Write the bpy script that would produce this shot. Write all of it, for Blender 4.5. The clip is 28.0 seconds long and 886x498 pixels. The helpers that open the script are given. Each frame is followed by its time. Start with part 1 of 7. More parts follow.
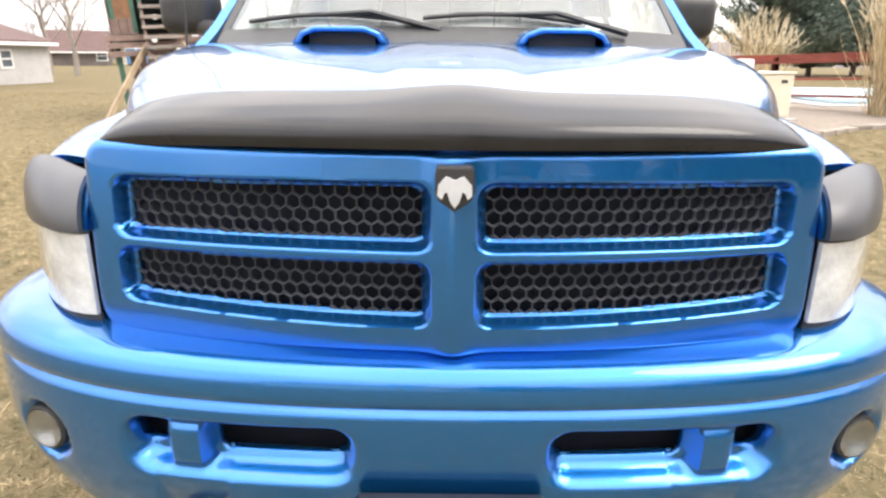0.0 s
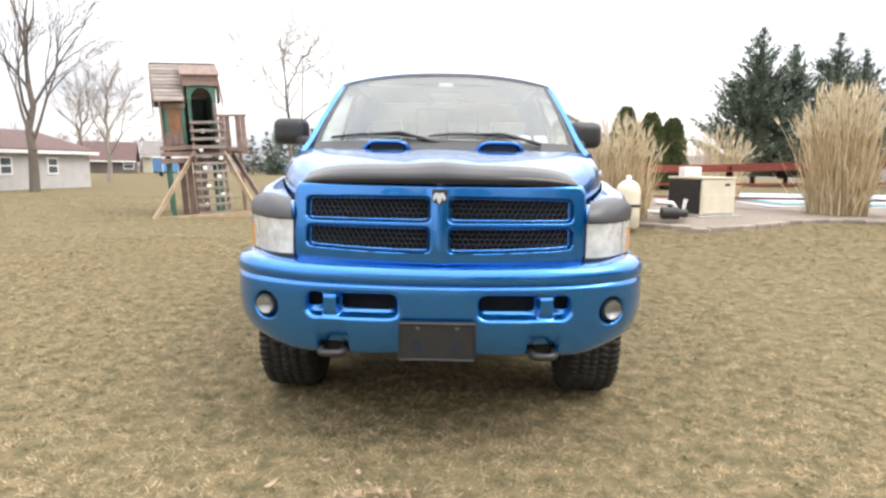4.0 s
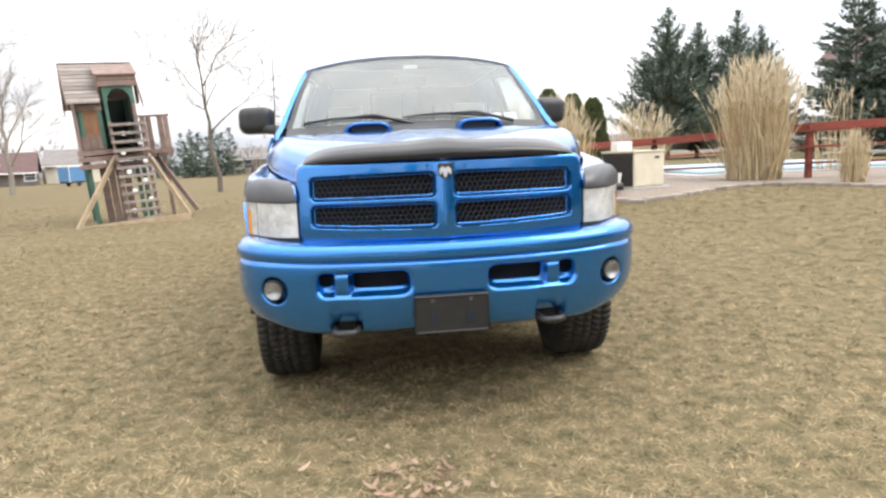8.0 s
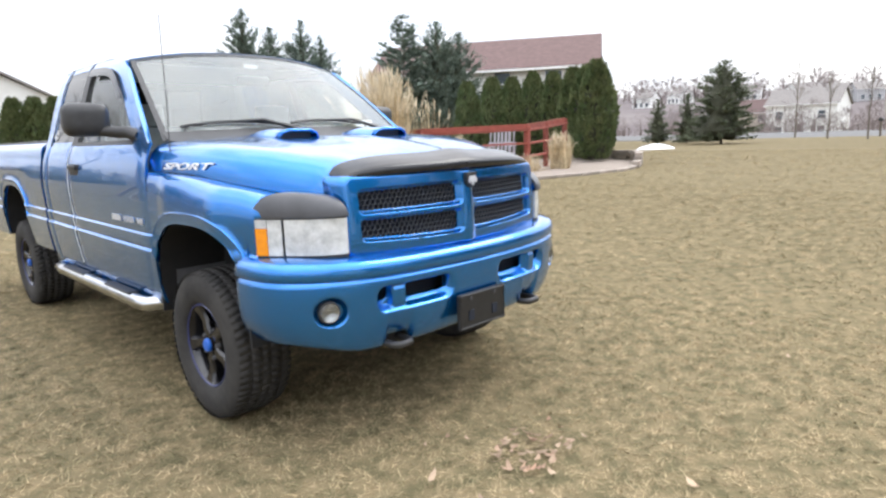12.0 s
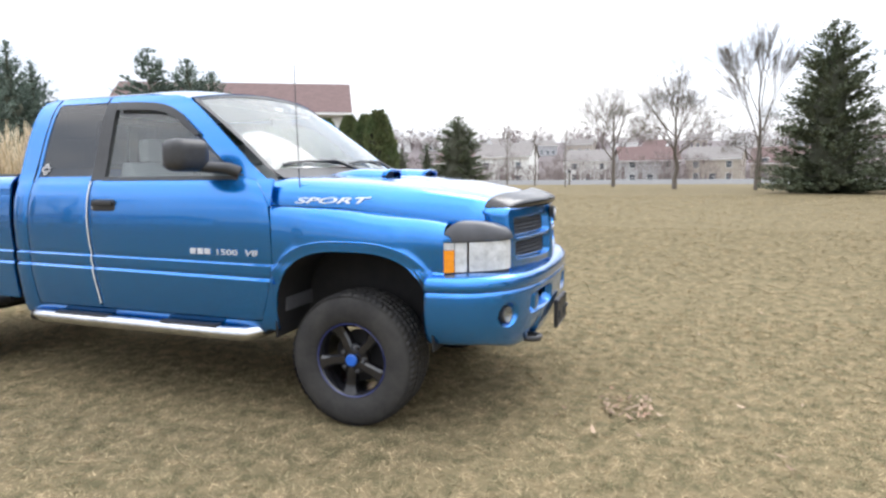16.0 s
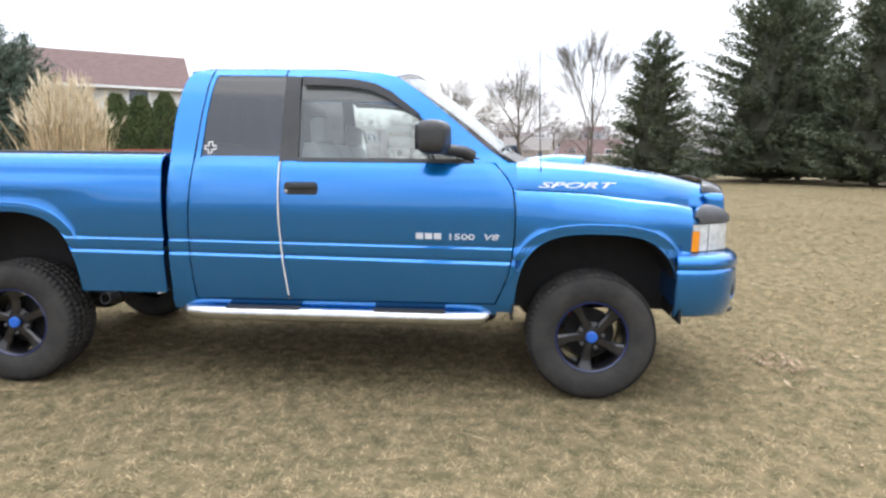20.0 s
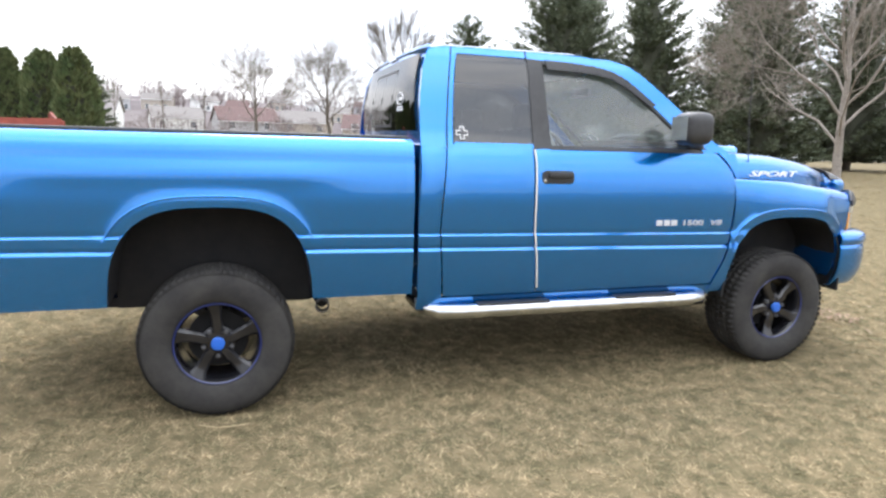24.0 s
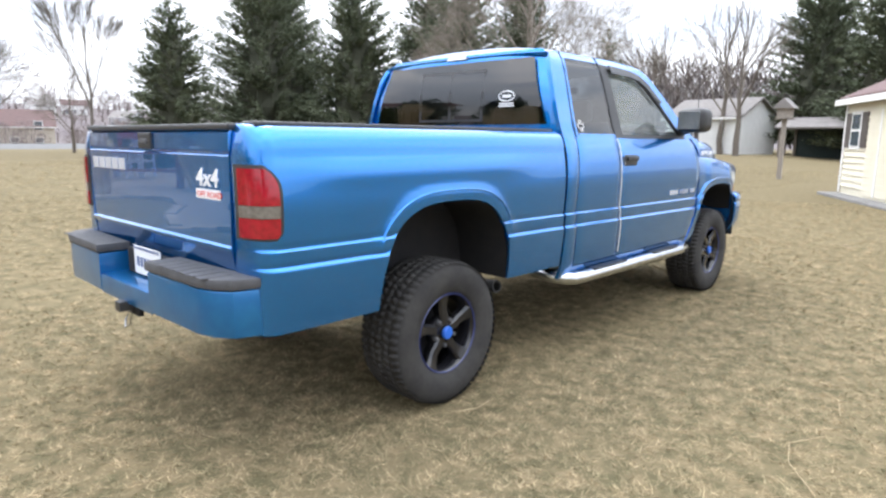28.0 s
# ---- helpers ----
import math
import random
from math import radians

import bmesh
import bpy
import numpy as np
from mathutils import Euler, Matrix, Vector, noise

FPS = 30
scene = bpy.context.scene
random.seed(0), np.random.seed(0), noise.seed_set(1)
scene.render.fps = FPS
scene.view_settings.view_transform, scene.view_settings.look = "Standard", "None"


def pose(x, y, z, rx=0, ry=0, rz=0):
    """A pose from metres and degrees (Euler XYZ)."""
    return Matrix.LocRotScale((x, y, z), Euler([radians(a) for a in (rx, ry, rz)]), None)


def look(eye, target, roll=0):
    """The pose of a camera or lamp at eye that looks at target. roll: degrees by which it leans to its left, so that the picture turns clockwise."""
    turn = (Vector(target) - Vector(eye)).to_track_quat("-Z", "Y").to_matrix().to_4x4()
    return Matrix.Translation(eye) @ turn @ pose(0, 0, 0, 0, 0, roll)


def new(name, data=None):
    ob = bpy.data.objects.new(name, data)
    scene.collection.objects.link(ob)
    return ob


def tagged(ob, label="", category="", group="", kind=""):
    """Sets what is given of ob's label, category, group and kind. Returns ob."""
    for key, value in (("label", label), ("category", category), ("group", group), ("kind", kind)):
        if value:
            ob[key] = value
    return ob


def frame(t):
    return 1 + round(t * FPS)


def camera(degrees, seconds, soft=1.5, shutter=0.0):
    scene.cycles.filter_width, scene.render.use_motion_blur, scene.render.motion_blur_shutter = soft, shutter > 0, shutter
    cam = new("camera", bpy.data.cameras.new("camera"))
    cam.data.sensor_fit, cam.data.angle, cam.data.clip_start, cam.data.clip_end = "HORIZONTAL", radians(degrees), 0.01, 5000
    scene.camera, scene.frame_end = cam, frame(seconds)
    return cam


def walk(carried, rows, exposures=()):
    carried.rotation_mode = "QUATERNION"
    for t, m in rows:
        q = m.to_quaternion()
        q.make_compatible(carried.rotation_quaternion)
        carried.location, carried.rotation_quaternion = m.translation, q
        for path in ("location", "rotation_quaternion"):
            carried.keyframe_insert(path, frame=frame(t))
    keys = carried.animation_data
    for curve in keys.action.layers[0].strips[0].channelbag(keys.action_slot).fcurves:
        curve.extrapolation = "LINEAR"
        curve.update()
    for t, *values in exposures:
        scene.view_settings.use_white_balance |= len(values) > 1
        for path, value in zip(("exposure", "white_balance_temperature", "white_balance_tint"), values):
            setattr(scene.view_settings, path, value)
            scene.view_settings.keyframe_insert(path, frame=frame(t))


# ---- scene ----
cam = camera(70.5, 28.0, soft=2.5)
PATH = [
    (0.0, (-0.014, -1.905, 1.365), (-0.024, 0.959, 0.474), 0.60),
    (0.5, (-0.010, -2.055, 1.352), (-0.011, 0.836, 0.551), 0.55),
    (1.0, (-0.004, -2.226, 1.345), (-0.000, 0.684, 0.615), 0.50),
    (1.5, (0.000, -2.450, 1.355), (-0.011, 0.474, 0.683), 0.55),
    (2.0, (0.008, -2.725, 1.370), (0.002, 0.212, 0.760), 0.60),
    (2.5, (0.036, -3.100, 1.335), (-0.009, -0.138, 0.862), 0.75),
    (3.0, (0.060, -3.562, 1.307), (0.007, -0.586, 0.938), 0.89),
    (3.5, (0.059, -3.626, 1.309), (0.012, -0.652, 0.923), 0.95),
    (5.5, (-0.010, -3.629, 1.229), (0.036, -0.658, 0.820), -0.00),
    (6.0, (-0.032, -3.627, 1.209), (0.062, -0.658, 0.790), -0.39),
    (6.5, (-0.055, -3.638, 1.208), (0.068, -0.672, 0.774), -1.41),
    (7.0, (-0.101, -3.652, 1.203), (0.062, -0.687, 0.777), -1.77),
    (7.5, (-0.146, -3.677, 1.208), (0.026, -0.713, 0.780), -3.10),
    (8.0, (-0.307, -3.671, 1.236), (-0.000, -0.720, 0.790), -2.45),
    (8.5, (-0.493, -3.679, 1.245), (0.149, -0.785, 0.779), -2.62),
    (9.0, (-0.691, -3.634, 1.257), (0.143, -0.796, 0.758), -3.28),
    (9.5, (-0.899, -3.578, 1.287), (0.169, -0.824, 0.767), -3.11),
    (10.0, (-1.164, -3.484, 1.319), (0.038, -0.797, 0.739), -2.31),
    (10.5, (-1.425, -3.388, 1.335), (-0.035, -0.794, 0.753), -2.53),
    (11.0, (-1.685, -3.230, 1.308), (-0.091, -0.751, 0.746), -2.47),
    (11.5, (-1.947, -3.064, 1.366), (-0.088, -0.776, 0.814), -3.09),
    (12.0, (-2.234, -2.970, 1.374), (-0.144, -0.884, 0.842), -1.86),
    (12.5, (-2.458, -2.869, 1.371), (-0.200, -0.956, 0.878), -1.27),
    (13.0, (-2.682, -2.744, 1.384), (-0.377, -0.884, 0.913), -1.86),
    (13.5, (-2.895, -2.660, 1.394), (-0.578, -0.808, 0.942), -0.75),
    (15.5, (-3.752, -1.881, 1.403), (-1.020, -0.696, 1.041), -0.20),
    (16.0, (-3.951, -1.642, 1.404), (-1.152, -0.623, 1.049), -0.59),
    (16.5, (-4.033, -1.399, 1.405), (-1.202, -0.488, 1.010), -0.09),
    (17.0, (-4.107, -1.142, 1.427), (-1.255, -0.304, 1.024), -0.72),
    (17.5, (-4.210, -0.850, 1.447), (-1.337, -0.088, 1.040), -0.91),
    (18.0, (-4.316, -0.597, 1.449), (-1.401, -0.006, 1.059), 0.01),
    (18.5, (-4.354, -0.276, 1.443), (-1.414, 0.171, 1.051), -1.65),
    (19.0, (-4.412, 0.034, 1.426), (-1.453, 0.363, 1.056), -1.01),
    (19.5, (-4.513, 0.397, 1.415), (-1.549, 0.655, 1.027), -1.00),
    (20.0, (-4.557, 0.675, 1.403), (-1.591, 0.842, 0.981), 0.59),
    (20.5, (-4.564, 1.026, 1.401), (-1.601, 1.107, 0.935), -0.70),
    (22.5, (-4.527, 2.283, 1.461), (-1.616, 1.763, 0.955), -0.69),
    (23.0, (-4.352, 2.671, 1.451), (-1.451, 2.100, 0.944), 0.60),
    (23.5, (-4.266, 3.053, 1.441), (-1.412, 2.281, 0.932), 1.03),
    (24.0, (-4.148, 3.383, 1.426), (-1.335, 2.479, 0.908), 1.71),
    (24.5, (-4.071, 3.686, 1.430), (-1.270, 2.749, 0.907), 2.18),
    (25.0, (-3.974, 4.083, 1.438), (-1.233, 2.986, 0.904), 1.56),
    (25.5, (-3.895, 4.403, 1.385), (-1.213, 3.155, 0.887), 0.83),
    (26.0, (-3.776, 4.748, 1.382), (-1.146, 3.398, 0.872), 1.00),
    (26.5, (-3.655, 5.077, 1.381), (-1.131, 3.526, 0.906), -0.08),
    (27.0, (-3.530, 5.331, 1.386), (-1.176, 3.533, 0.911), 2.50),
    (27.5, (-3.283, 5.581, 1.386), (-1.090, 3.598, 0.879), 0.71),
    (28.0, (-3.078, 5.810, 1.374), (-1.046, 3.665, 0.854), 0.42),
]
walk(cam, [(t, look(eye, target, roll)) for t, eye, target, roll in PATH],
     [(0.0, 2.08, 6900, 12), (2.0, 2.08, 6900, 12), (3.0, 1.93, 6900, 12), (3.5, 1.85, 6700, 11), (6.0, 1.73, 6650, 10), (10.0, 1.77, 6500, 10), (12.5, 1.79, 6250, 10), (17.0, 1.70, 6200, 10), (20.0, 1.77, 6250, 10), (23.0, 1.94, 6200, 10), (25.0, 1.98, 6150, 10), (28.0, 2.0, 6050, 10)])

# ---- world, sun ----
world = bpy.data.worlds.new("overcast")
scene.world = world
world.use_nodes = True
wn, wl = world.node_tree.nodes, world.node_tree.links
wn.clear()
w_out = wn.new("ShaderNodeOutputWorld")
w_bg = wn.new("ShaderNodeBackground")
w_sky = wn.new("ShaderNodeTexSky")
w_sky.sky_type = 'NISHITA'
w_sky.sun_disc = False
w_sky.sun_elevation = radians(48)
w_sky.sun_rotation = radians(65)
w_sky.air_density, w_sky.dust_density = 1.0, 4.0
w_co = wn.new("ShaderNodeTexCoord")
w_map = wn.new("ShaderNodeMapping")
w_map.inputs["Scale"].default_value = (1.3, 1.3, 5.0)
w_noise = wn.new("ShaderNodeTexNoise")
w_noise.inputs["Scale"].default_value = 1.7
w_noise.inputs["Detail"].default_value = 5
w_noise.inputs["Roughness"].default_value = 0.55
w_ramp = wn.new("ShaderNodeValToRGB")
w_ramp.color_ramp.elements[0].position, w_ramp.color_ramp.elements[0].color = 0.40, (0.72, 0.765, 0.85, 1)
w_ramp.color_ramp.elements[1].position, w_ramp.color_ramp.elements[1].color = 0.58, (1.10, 1.08, 1.08, 1)
# an overcast sky is about three times as bright overhead as at the horizon
w_sep = wn.new("ShaderNodeSeparateXYZ")
w_high = wn.new("ShaderNodeMapRange")
w_high.inputs[1].default_value, w_high.inputs[2].default_value = 0.0, 1.0
w_high.inputs[3].default_value, w_high.inputs[4].default_value = 2.5, 8.8
w_mul = wn.new("ShaderNodeVectorMath")
w_mul.operation = 'SCALE'
w_mix = wn.new("ShaderNodeMix")
w_mix.data_type = 'RGBA'
w_mix.inputs[0].default_value = 0.95
wl.new(w_co.outputs["Generated"], w_map.inputs["Vector"])
wl.new(w_co.outputs["Generated"], w_sep.inputs[0])
wl.new(w_sep.outputs["Z"], w_high.inputs[0])
wl.new(w_map.outputs[0], w_noise.inputs["Vector"])
wl.new(w_noise.outputs["Fac"], w_ramp.inputs[0])
wl.new(w_ramp.outputs[0], w_mul.inputs[0])
wl.new(w_high.outputs[0], w_mul.inputs["Scale"])
wl.new(w_sky.outputs[0], w_mix.inputs[6])
wl.new(w_mul.outputs[0], w_mix.inputs[7])
wl.new(w_mix.outputs[2], w_bg.inputs[0])
w_bg.inputs[1].default_value = 0.13
wl.new(w_bg.outputs[0], w_out.inputs[0])

sun_data = bpy.data.lights.new("sun", 'SUN')
sun_data.energy, sun_data.angle, sun_data.color = 0.55, radians(35), (1.0, 0.96, 0.9)
sun = new("sun", sun_data)
sun.matrix_world = look((20, -6, 26), (0, 1.5, 0))

# ---- materials ----
def shade(name, c1, c2=None, scale=4.0, rough=0.6, metal=0.0, bump=0.0, bscale=60.0, coat=0.0, island=0.0, obj=0.0,
          stretch=(1, 1, 1), spec=0.5, lo=0.35, hi=0.65, detail=5.0, rough2=None):
    """Principled surface: two colours mixed by a coarse and a fine noise, fine relief, and a random tone for islands or objects."""
    m = bpy.data.materials.new(name)
    m.use_nodes = True
    n, l = m.node_tree.nodes, m.node_tree.links
    b = n["Principled BSDF"]
    b.inputs["Roughness"].default_value = rough
    b.inputs["Metallic"].default_value = metal
    b.inputs["Coat Weight"].default_value = coat
    b.inputs["Coat Roughness"].default_value = 0.03
    b.inputs["Specular IOR Level"].default_value = spec
    c2 = c2 or tuple(v * 0.8 for v in c1)
    co = n.new("ShaderNodeTexCoord")
    mp = n.new("ShaderNodeMapping")
    mp.inputs["Scale"].default_value = stretch
    l.new(co.outputs["Object"], mp.inputs["Vector"])
    t1 = n.new("ShaderNodeTexNoise")
    t1.inputs["Scale"].default_value, t1.inputs["Detail"].default_value = scale, detail
    t1.inputs["Roughness"].default_value = 0.65
    l.new(mp.outputs[0], t1.inputs["Vector"])
    r = n.new("ShaderNodeMapRange")
    r.inputs[1].default_value, r.inputs[2].default_value = lo, hi
    l.new(t1.outputs["Fac"], r.inputs[0])
    mx = n.new("ShaderNodeMix")
    mx.data_type = 'RGBA'
    mx.inputs[6].default_value, mx.inputs[7].default_value = (*c1, 1), (*c2, 1)
    l.new(r.outputs[0], mx.inputs[0])
    colour = mx.outputs[2]
    if rough2 is not None:
        rr = n.new("ShaderNodeMapRange")
        rr.inputs[3].default_value, rr.inputs[4].default_value = rough, rough2
        l.new(t1.outputs["Fac"], rr.inputs[0])
        l.new(rr.outputs[0], b.inputs["Roughness"])
    if island or obj:
        h = n.new("ShaderNodeHueSaturation")
        v = n.new("ShaderNodeMapRange")
        k = island or obj
        v.inputs[3].default_value, v.inputs[4].default_value = 1 - k, 1 + k
        src = n.new("ShaderNodeNewGeometry").outputs["Random Per Island"] if island else n.new("ShaderNodeObjectInfo").outputs["Random"]
        l.new(src, v.inputs[0])
        l.new(v.outputs[0], h.inputs["Value"])
        l.new(colour, h.inputs["Color"])
        colour = h.outputs[0]
    l.new(colour, b.inputs["Base Color"])
    if bump:
        t2 = n.new("ShaderNodeTexNoise")
        t2.inputs["Scale"].default_value, t2.inputs["Detail"].default_value = bscale, 4
        l.new(mp.outputs[0], t2.inputs["Vector"])
        bp = n.new("ShaderNodeBump")
        bp.inputs["Strength"].default_value = bump
        bp.inputs["Distance"].default_value = 0.01
        l.new(t2.outputs["Fac"], bp.inputs["Height"])
        l.new(bp.outputs[0], b.inputs["Normal"])
    return m


def glass_mat(name, tint, rough=0.0, clear=0.05, sky_veil=0.0):
    """Thin tinted pane: see-through in its tint, with a surface gloss (clear: its share head-on)."""
    m = bpy.data.materials.new(name)
    m.use_nodes = True
    n, l = m.node_tree.nodes, m.node_tree.links
    n.clear()
    out = n.new("ShaderNodeOutputMaterial")
    tr = n.new("ShaderNodeBsdfTransparent")
    tr.inputs[0].default_value = (*tint, 1)
    gl = n.new("ShaderNodeBsdfGlossy")
    gl.inputs["Roughness"].default_value = rough
    # gloss rises from its head-on share to full at grazing angles, alike from both sides
    lw = n.new("ShaderNodeLayerWeight")
    lw.inputs["Blend"].default_value = 0.5
    pw = n.new("ShaderNodeMath")
    pw.operation = 'POWER'
    pw.inputs[1].default_value = 5.0
    ma = n.new("ShaderNodeMapRange")
    ma.inputs[3].default_value, ma.inputs[4].default_value = clear, 1.0
    mx = n.new("ShaderNodeMixShader")
    l.new(lw.outputs["Facing"], pw.inputs[0])
    l.new(pw.outputs[0], ma.inputs[0])
    l.new(ma.outputs[0], mx.inputs[0])
    l.new(tr.outputs[0], mx.inputs[1])
    l.new(gl.outputs[0], mx.inputs[2])
    last = mx
    # pale diffuse film puts the bright sky's reflection into the pane's colour
    if sky_veil:
        df = n.new("ShaderNodeBsdfDiffuse")
        df.inputs[0].default_value = (0.62, 0.66, 0.64, 1)
        co = n.new("ShaderNodeTexCoord")
        ns = n.new("ShaderNodeTexNoise")
        ns.inputs["Scale"].default_value = 5.0
        rg = n.new("ShaderNodeMapRange")
        rg.inputs[3].default_value, rg.inputs[4].default_value = sky_veil * 0.6, sky_veil * 1.4
        l.new(co.outputs["Object"], ns.inputs["Vector"])
        l.new(ns.outputs["Fac"], rg.inputs[0])
        last = n.new("ShaderNodeMixShader")
        l.new(rg.outputs[0], last.inputs[0])
        l.new(mx.outputs[0], last.inputs[1])
        l.new(df.outputs[0], last.inputs[2])
    l.new(last.outputs[0], out.inputs[0])
    return m


M = {}
M["soil"] = shade("dormant_lawn", (0.202, 0.157, 0.090), (0.096, 0.085, 0.046), 9.0, 0.95, bump=0.22, bscale=90, spec=0.1, detail=13, lo=0.36, hi=0.64)
M["blade"] = shade("grass_blades", (0.366, 0.288, 0.172), (0.168, 0.147, 0.082), 9.0, 0.9, island=0.36, spec=0.1, detail=10, lo=0.38, hi=0.64)
M["leaf_litter"] = shade("fallen_leaves", (0.24, 0.145, 0.095), (0.33, 0.25, 0.17), 9, 0.85, island=0.3)
M["twig"] = shade("dry_twig", (0.42, 0.34, 0.2), (0.3, 0.22, 0.12), 20, 0.8)
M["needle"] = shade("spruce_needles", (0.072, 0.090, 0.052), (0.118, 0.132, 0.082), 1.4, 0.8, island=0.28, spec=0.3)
# blue-green needles, paled further for distance haze
M["needle_far"] = shade("hazed_blue_green_needles", (0.10, 0.135, 0.110), (0.16, 0.195, 0.155), 1.4, 0.8, island=0.4, spec=0.3)
M["thuja"] = shade("cedar_foliage", (0.075, 0.110, 0.045), (0.145, 0.160, 0.070), 1.6, 0.8, island=0.4, spec=0.2)
# dark core colour holds the shade deep inside the evergreens
M["thuja_core"] = shade("shaded_inner_core", (0.040, 0.043, 0.027), (0.056, 0.058, 0.036), 6, 0.95)
M["bark"] = shade("bark", (0.10, 0.085, 0.07), (0.17, 0.145, 0.12), 14, 0.9, bump=0.6, bscale=40)
M["bark_pale"] = shade("pale_bark", (0.20, 0.175, 0.15), (0.30, 0.265, 0.23), 14, 0.9, bump=0.4, bscale=40)
M["straw"] = shade("dry_ornamental_grass", (0.60, 0.50, 0.33), (0.42, 0.32, 0.19), 3, 0.85, island=0.4, spec=0.15)
M["plume"] = shade("pale_seed_plumes", (0.76, 0.70, 0.56), (0.62, 0.53, 0.38), 3, 0.9, island=0.2, spec=0.1)
M["redwood"] = shade("red_stained_wood", (0.27, 0.065, 0.042), (0.18, 0.042, 0.03), 5, 0.7, bump=0.3, bscale=50, obj=0.18, stretch=(1, 1, 4))
M["weathered"] = shade("weathered_play_wood", (0.25, 0.175, 0.15), (0.17, 0.118, 0.10), 6, 0.8, bump=0.3, bscale=40, obj=0.25)
M["grey_boards"] = shade("greyed_roof_boards", (0.30, 0.265, 0.235), (0.19, 0.16, 0.145), 5, 0.85, bump=0.3, obj=0.25, stretch=(0.6, 4, 4))
M["pale_wood"] = shade("pale_pine_wood", (0.42, 0.33, 0.22), (0.30, 0.22, 0.14), 6, 0.8, bump=0.3, obj=0.15)
M["panel_wood"] = shade("orange_stained_panel", (0.26, 0.135, 0.07), (0.19, 0.095, 0.05), 5, 0.75, bump=0.2)
M["green_paint"] = shade("green_painted_post", (0.045, 0.125, 0.090), (0.07, 0.155, 0.115), 6, 0.6)
# near-black colour for shade inside the tower and the carport
M["dark_inside"] = shade("interior_shade_dark", (0.02, 0.035, 0.03), (0.03, 0.04, 0.04), 5, 0.9)
M["siding"] = shade("white_siding", (0.76, 0.76, 0.74), (0.70, 0.70, 0.68), 2, 0.6)
M["cream"] = shade("cream_vinyl", (0.72, 0.68, 0.55), (0.66, 0.62, 0.50), 2, 0.55)
M["shingle"] = shade("brown_red_shingles", (0.125, 0.078, 0.073), (0.095, 0.060, 0.056), 3, 0.9, bump=0.5, bscale=12, obj=0.12)
M["grey_shingle"] = shade("grey_shingles", (0.22, 0.2, 0.19), (0.16, 0.15, 0.14), 3, 0.9)
M["trim_white"] = shade("white_trim", (0.8, 0.8, 0.79), (0.76, 0.76, 0.75), 3, 0.5)
M["pane"] = shade("house_pane", (0.05, 0.065, 0.08), (0.09, 0.11, 0.13), 0.6, 0.08, spec=0.8)
M["shutter"] = shade("dark_shutter", (0.07, 0.06, 0.055), (0.09, 0.075, 0.07), 8, 0.6)
M["beige"] = shade("beige_enamel", (0.68, 0.63, 0.5), (0.6, 0.55, 0.43), 3, 0.45)
M["black_metal"] = shade("black_louvre", (0.018, 0.018, 0.02), (0.03, 0.03, 0.032), 8, 0.5)
M["white_plastic"] = shade("white_plastic", (0.78, 0.78, 0.76), (0.7, 0.7, 0.68), 6, 0.4)
M["resin"] = shade("weathered_grey_resin", (0.50, 0.48, 0.52), (0.42, 0.40, 0.44), 5, 0.6, obj=0.1)
M["stone"] = shade("grey_brown_stone", (0.33, 0.28, 0.235), (0.22, 0.19, 0.165), 7, 0.9, bump=0.6, bscale=25, obj=0.25)
M["gravel"] = shade("gravel_mulch", (0.27, 0.225, 0.185), (0.18, 0.15, 0.125), 16, 0.95, bump=0.8, bscale=60)
M["concrete"] = shade("concrete", (0.42, 0.41, 0.40), (0.34, 0.33, 0.32), 3, 0.9, bump=0.2)
M["cover"] = shade("pale_blue_pool_cover", (0.38, 0.58, 0.70), (0.5, 0.68, 0.78), 2, 0.35)
M["asphalt"] = shade("road_asphalt", (0.17, 0.168, 0.165), (0.13, 0.13, 0.13), 2, 0.95, spec=0.1)
M["far_wood"] = shade("far_bare_wood", (0.165, 0.135, 0.130), (0.225, 0.190, 0.182), 1.2, 0.95, island=0.3)
M["back_wood"] = shade("dark_bare_wood", (0.12, 0.10, 0.092), (0.18, 0.155, 0.145), 1.2, 0.95, island=0.3)
M["hill"] = shade("wooded_hill", (0.125, 0.108, 0.112), (0.185, 0.165, 0.160), 0.05, 0.95, detail=10, spec=0.05)
# far pale walls, dulled to tan and grey for distance haze
M["hazed_tan_siding"] = shade("hazed_tan_siding", (0.44, 0.39, 0.33), (0.38, 0.34, 0.29), 2, 0.6)
M["hazed_grey_siding"] = shade("hazed_grey_siding", (0.42, 0.42, 0.43), (0.36, 0.36, 0.37), 2, 0.6)
# white shed wall with its shade put into a greyer colour
M["pale_grey"] = shade("shaded_pale_siding", (0.50, 0.49, 0.48), (0.42, 0.41, 0.40), 2, 0.7)
M["paving"] = shade("worn_grey_paving", (0.22, 0.215, 0.21), (0.16, 0.155, 0.15), 3, 0.9, bump=0.2)
M["under_far"] = shade("dark_rubber_and_steel", (0.03, 0.03, 0.03), (0.05, 0.05, 0.05), 8, 0.8)
M["snow"] = shade("old_snow", (0.80, 0.81, 0.83), (0.66, 0.67, 0.69), 3, 0.7, bump=0.3, bscale=12)
M["tarp"] = shade("blue_roofing", (0.08, 0.2, 0.4), (0.1, 0.25, 0.45), 4, 0.6)

# ---- geometry helpers ----
rng = np.random.default_rng(7)


def smooth(ob, angle=35):
    ob.data.shade_smooth()
    ob.data.set_sharp_from_angle(angle=radians(angle))
    return ob


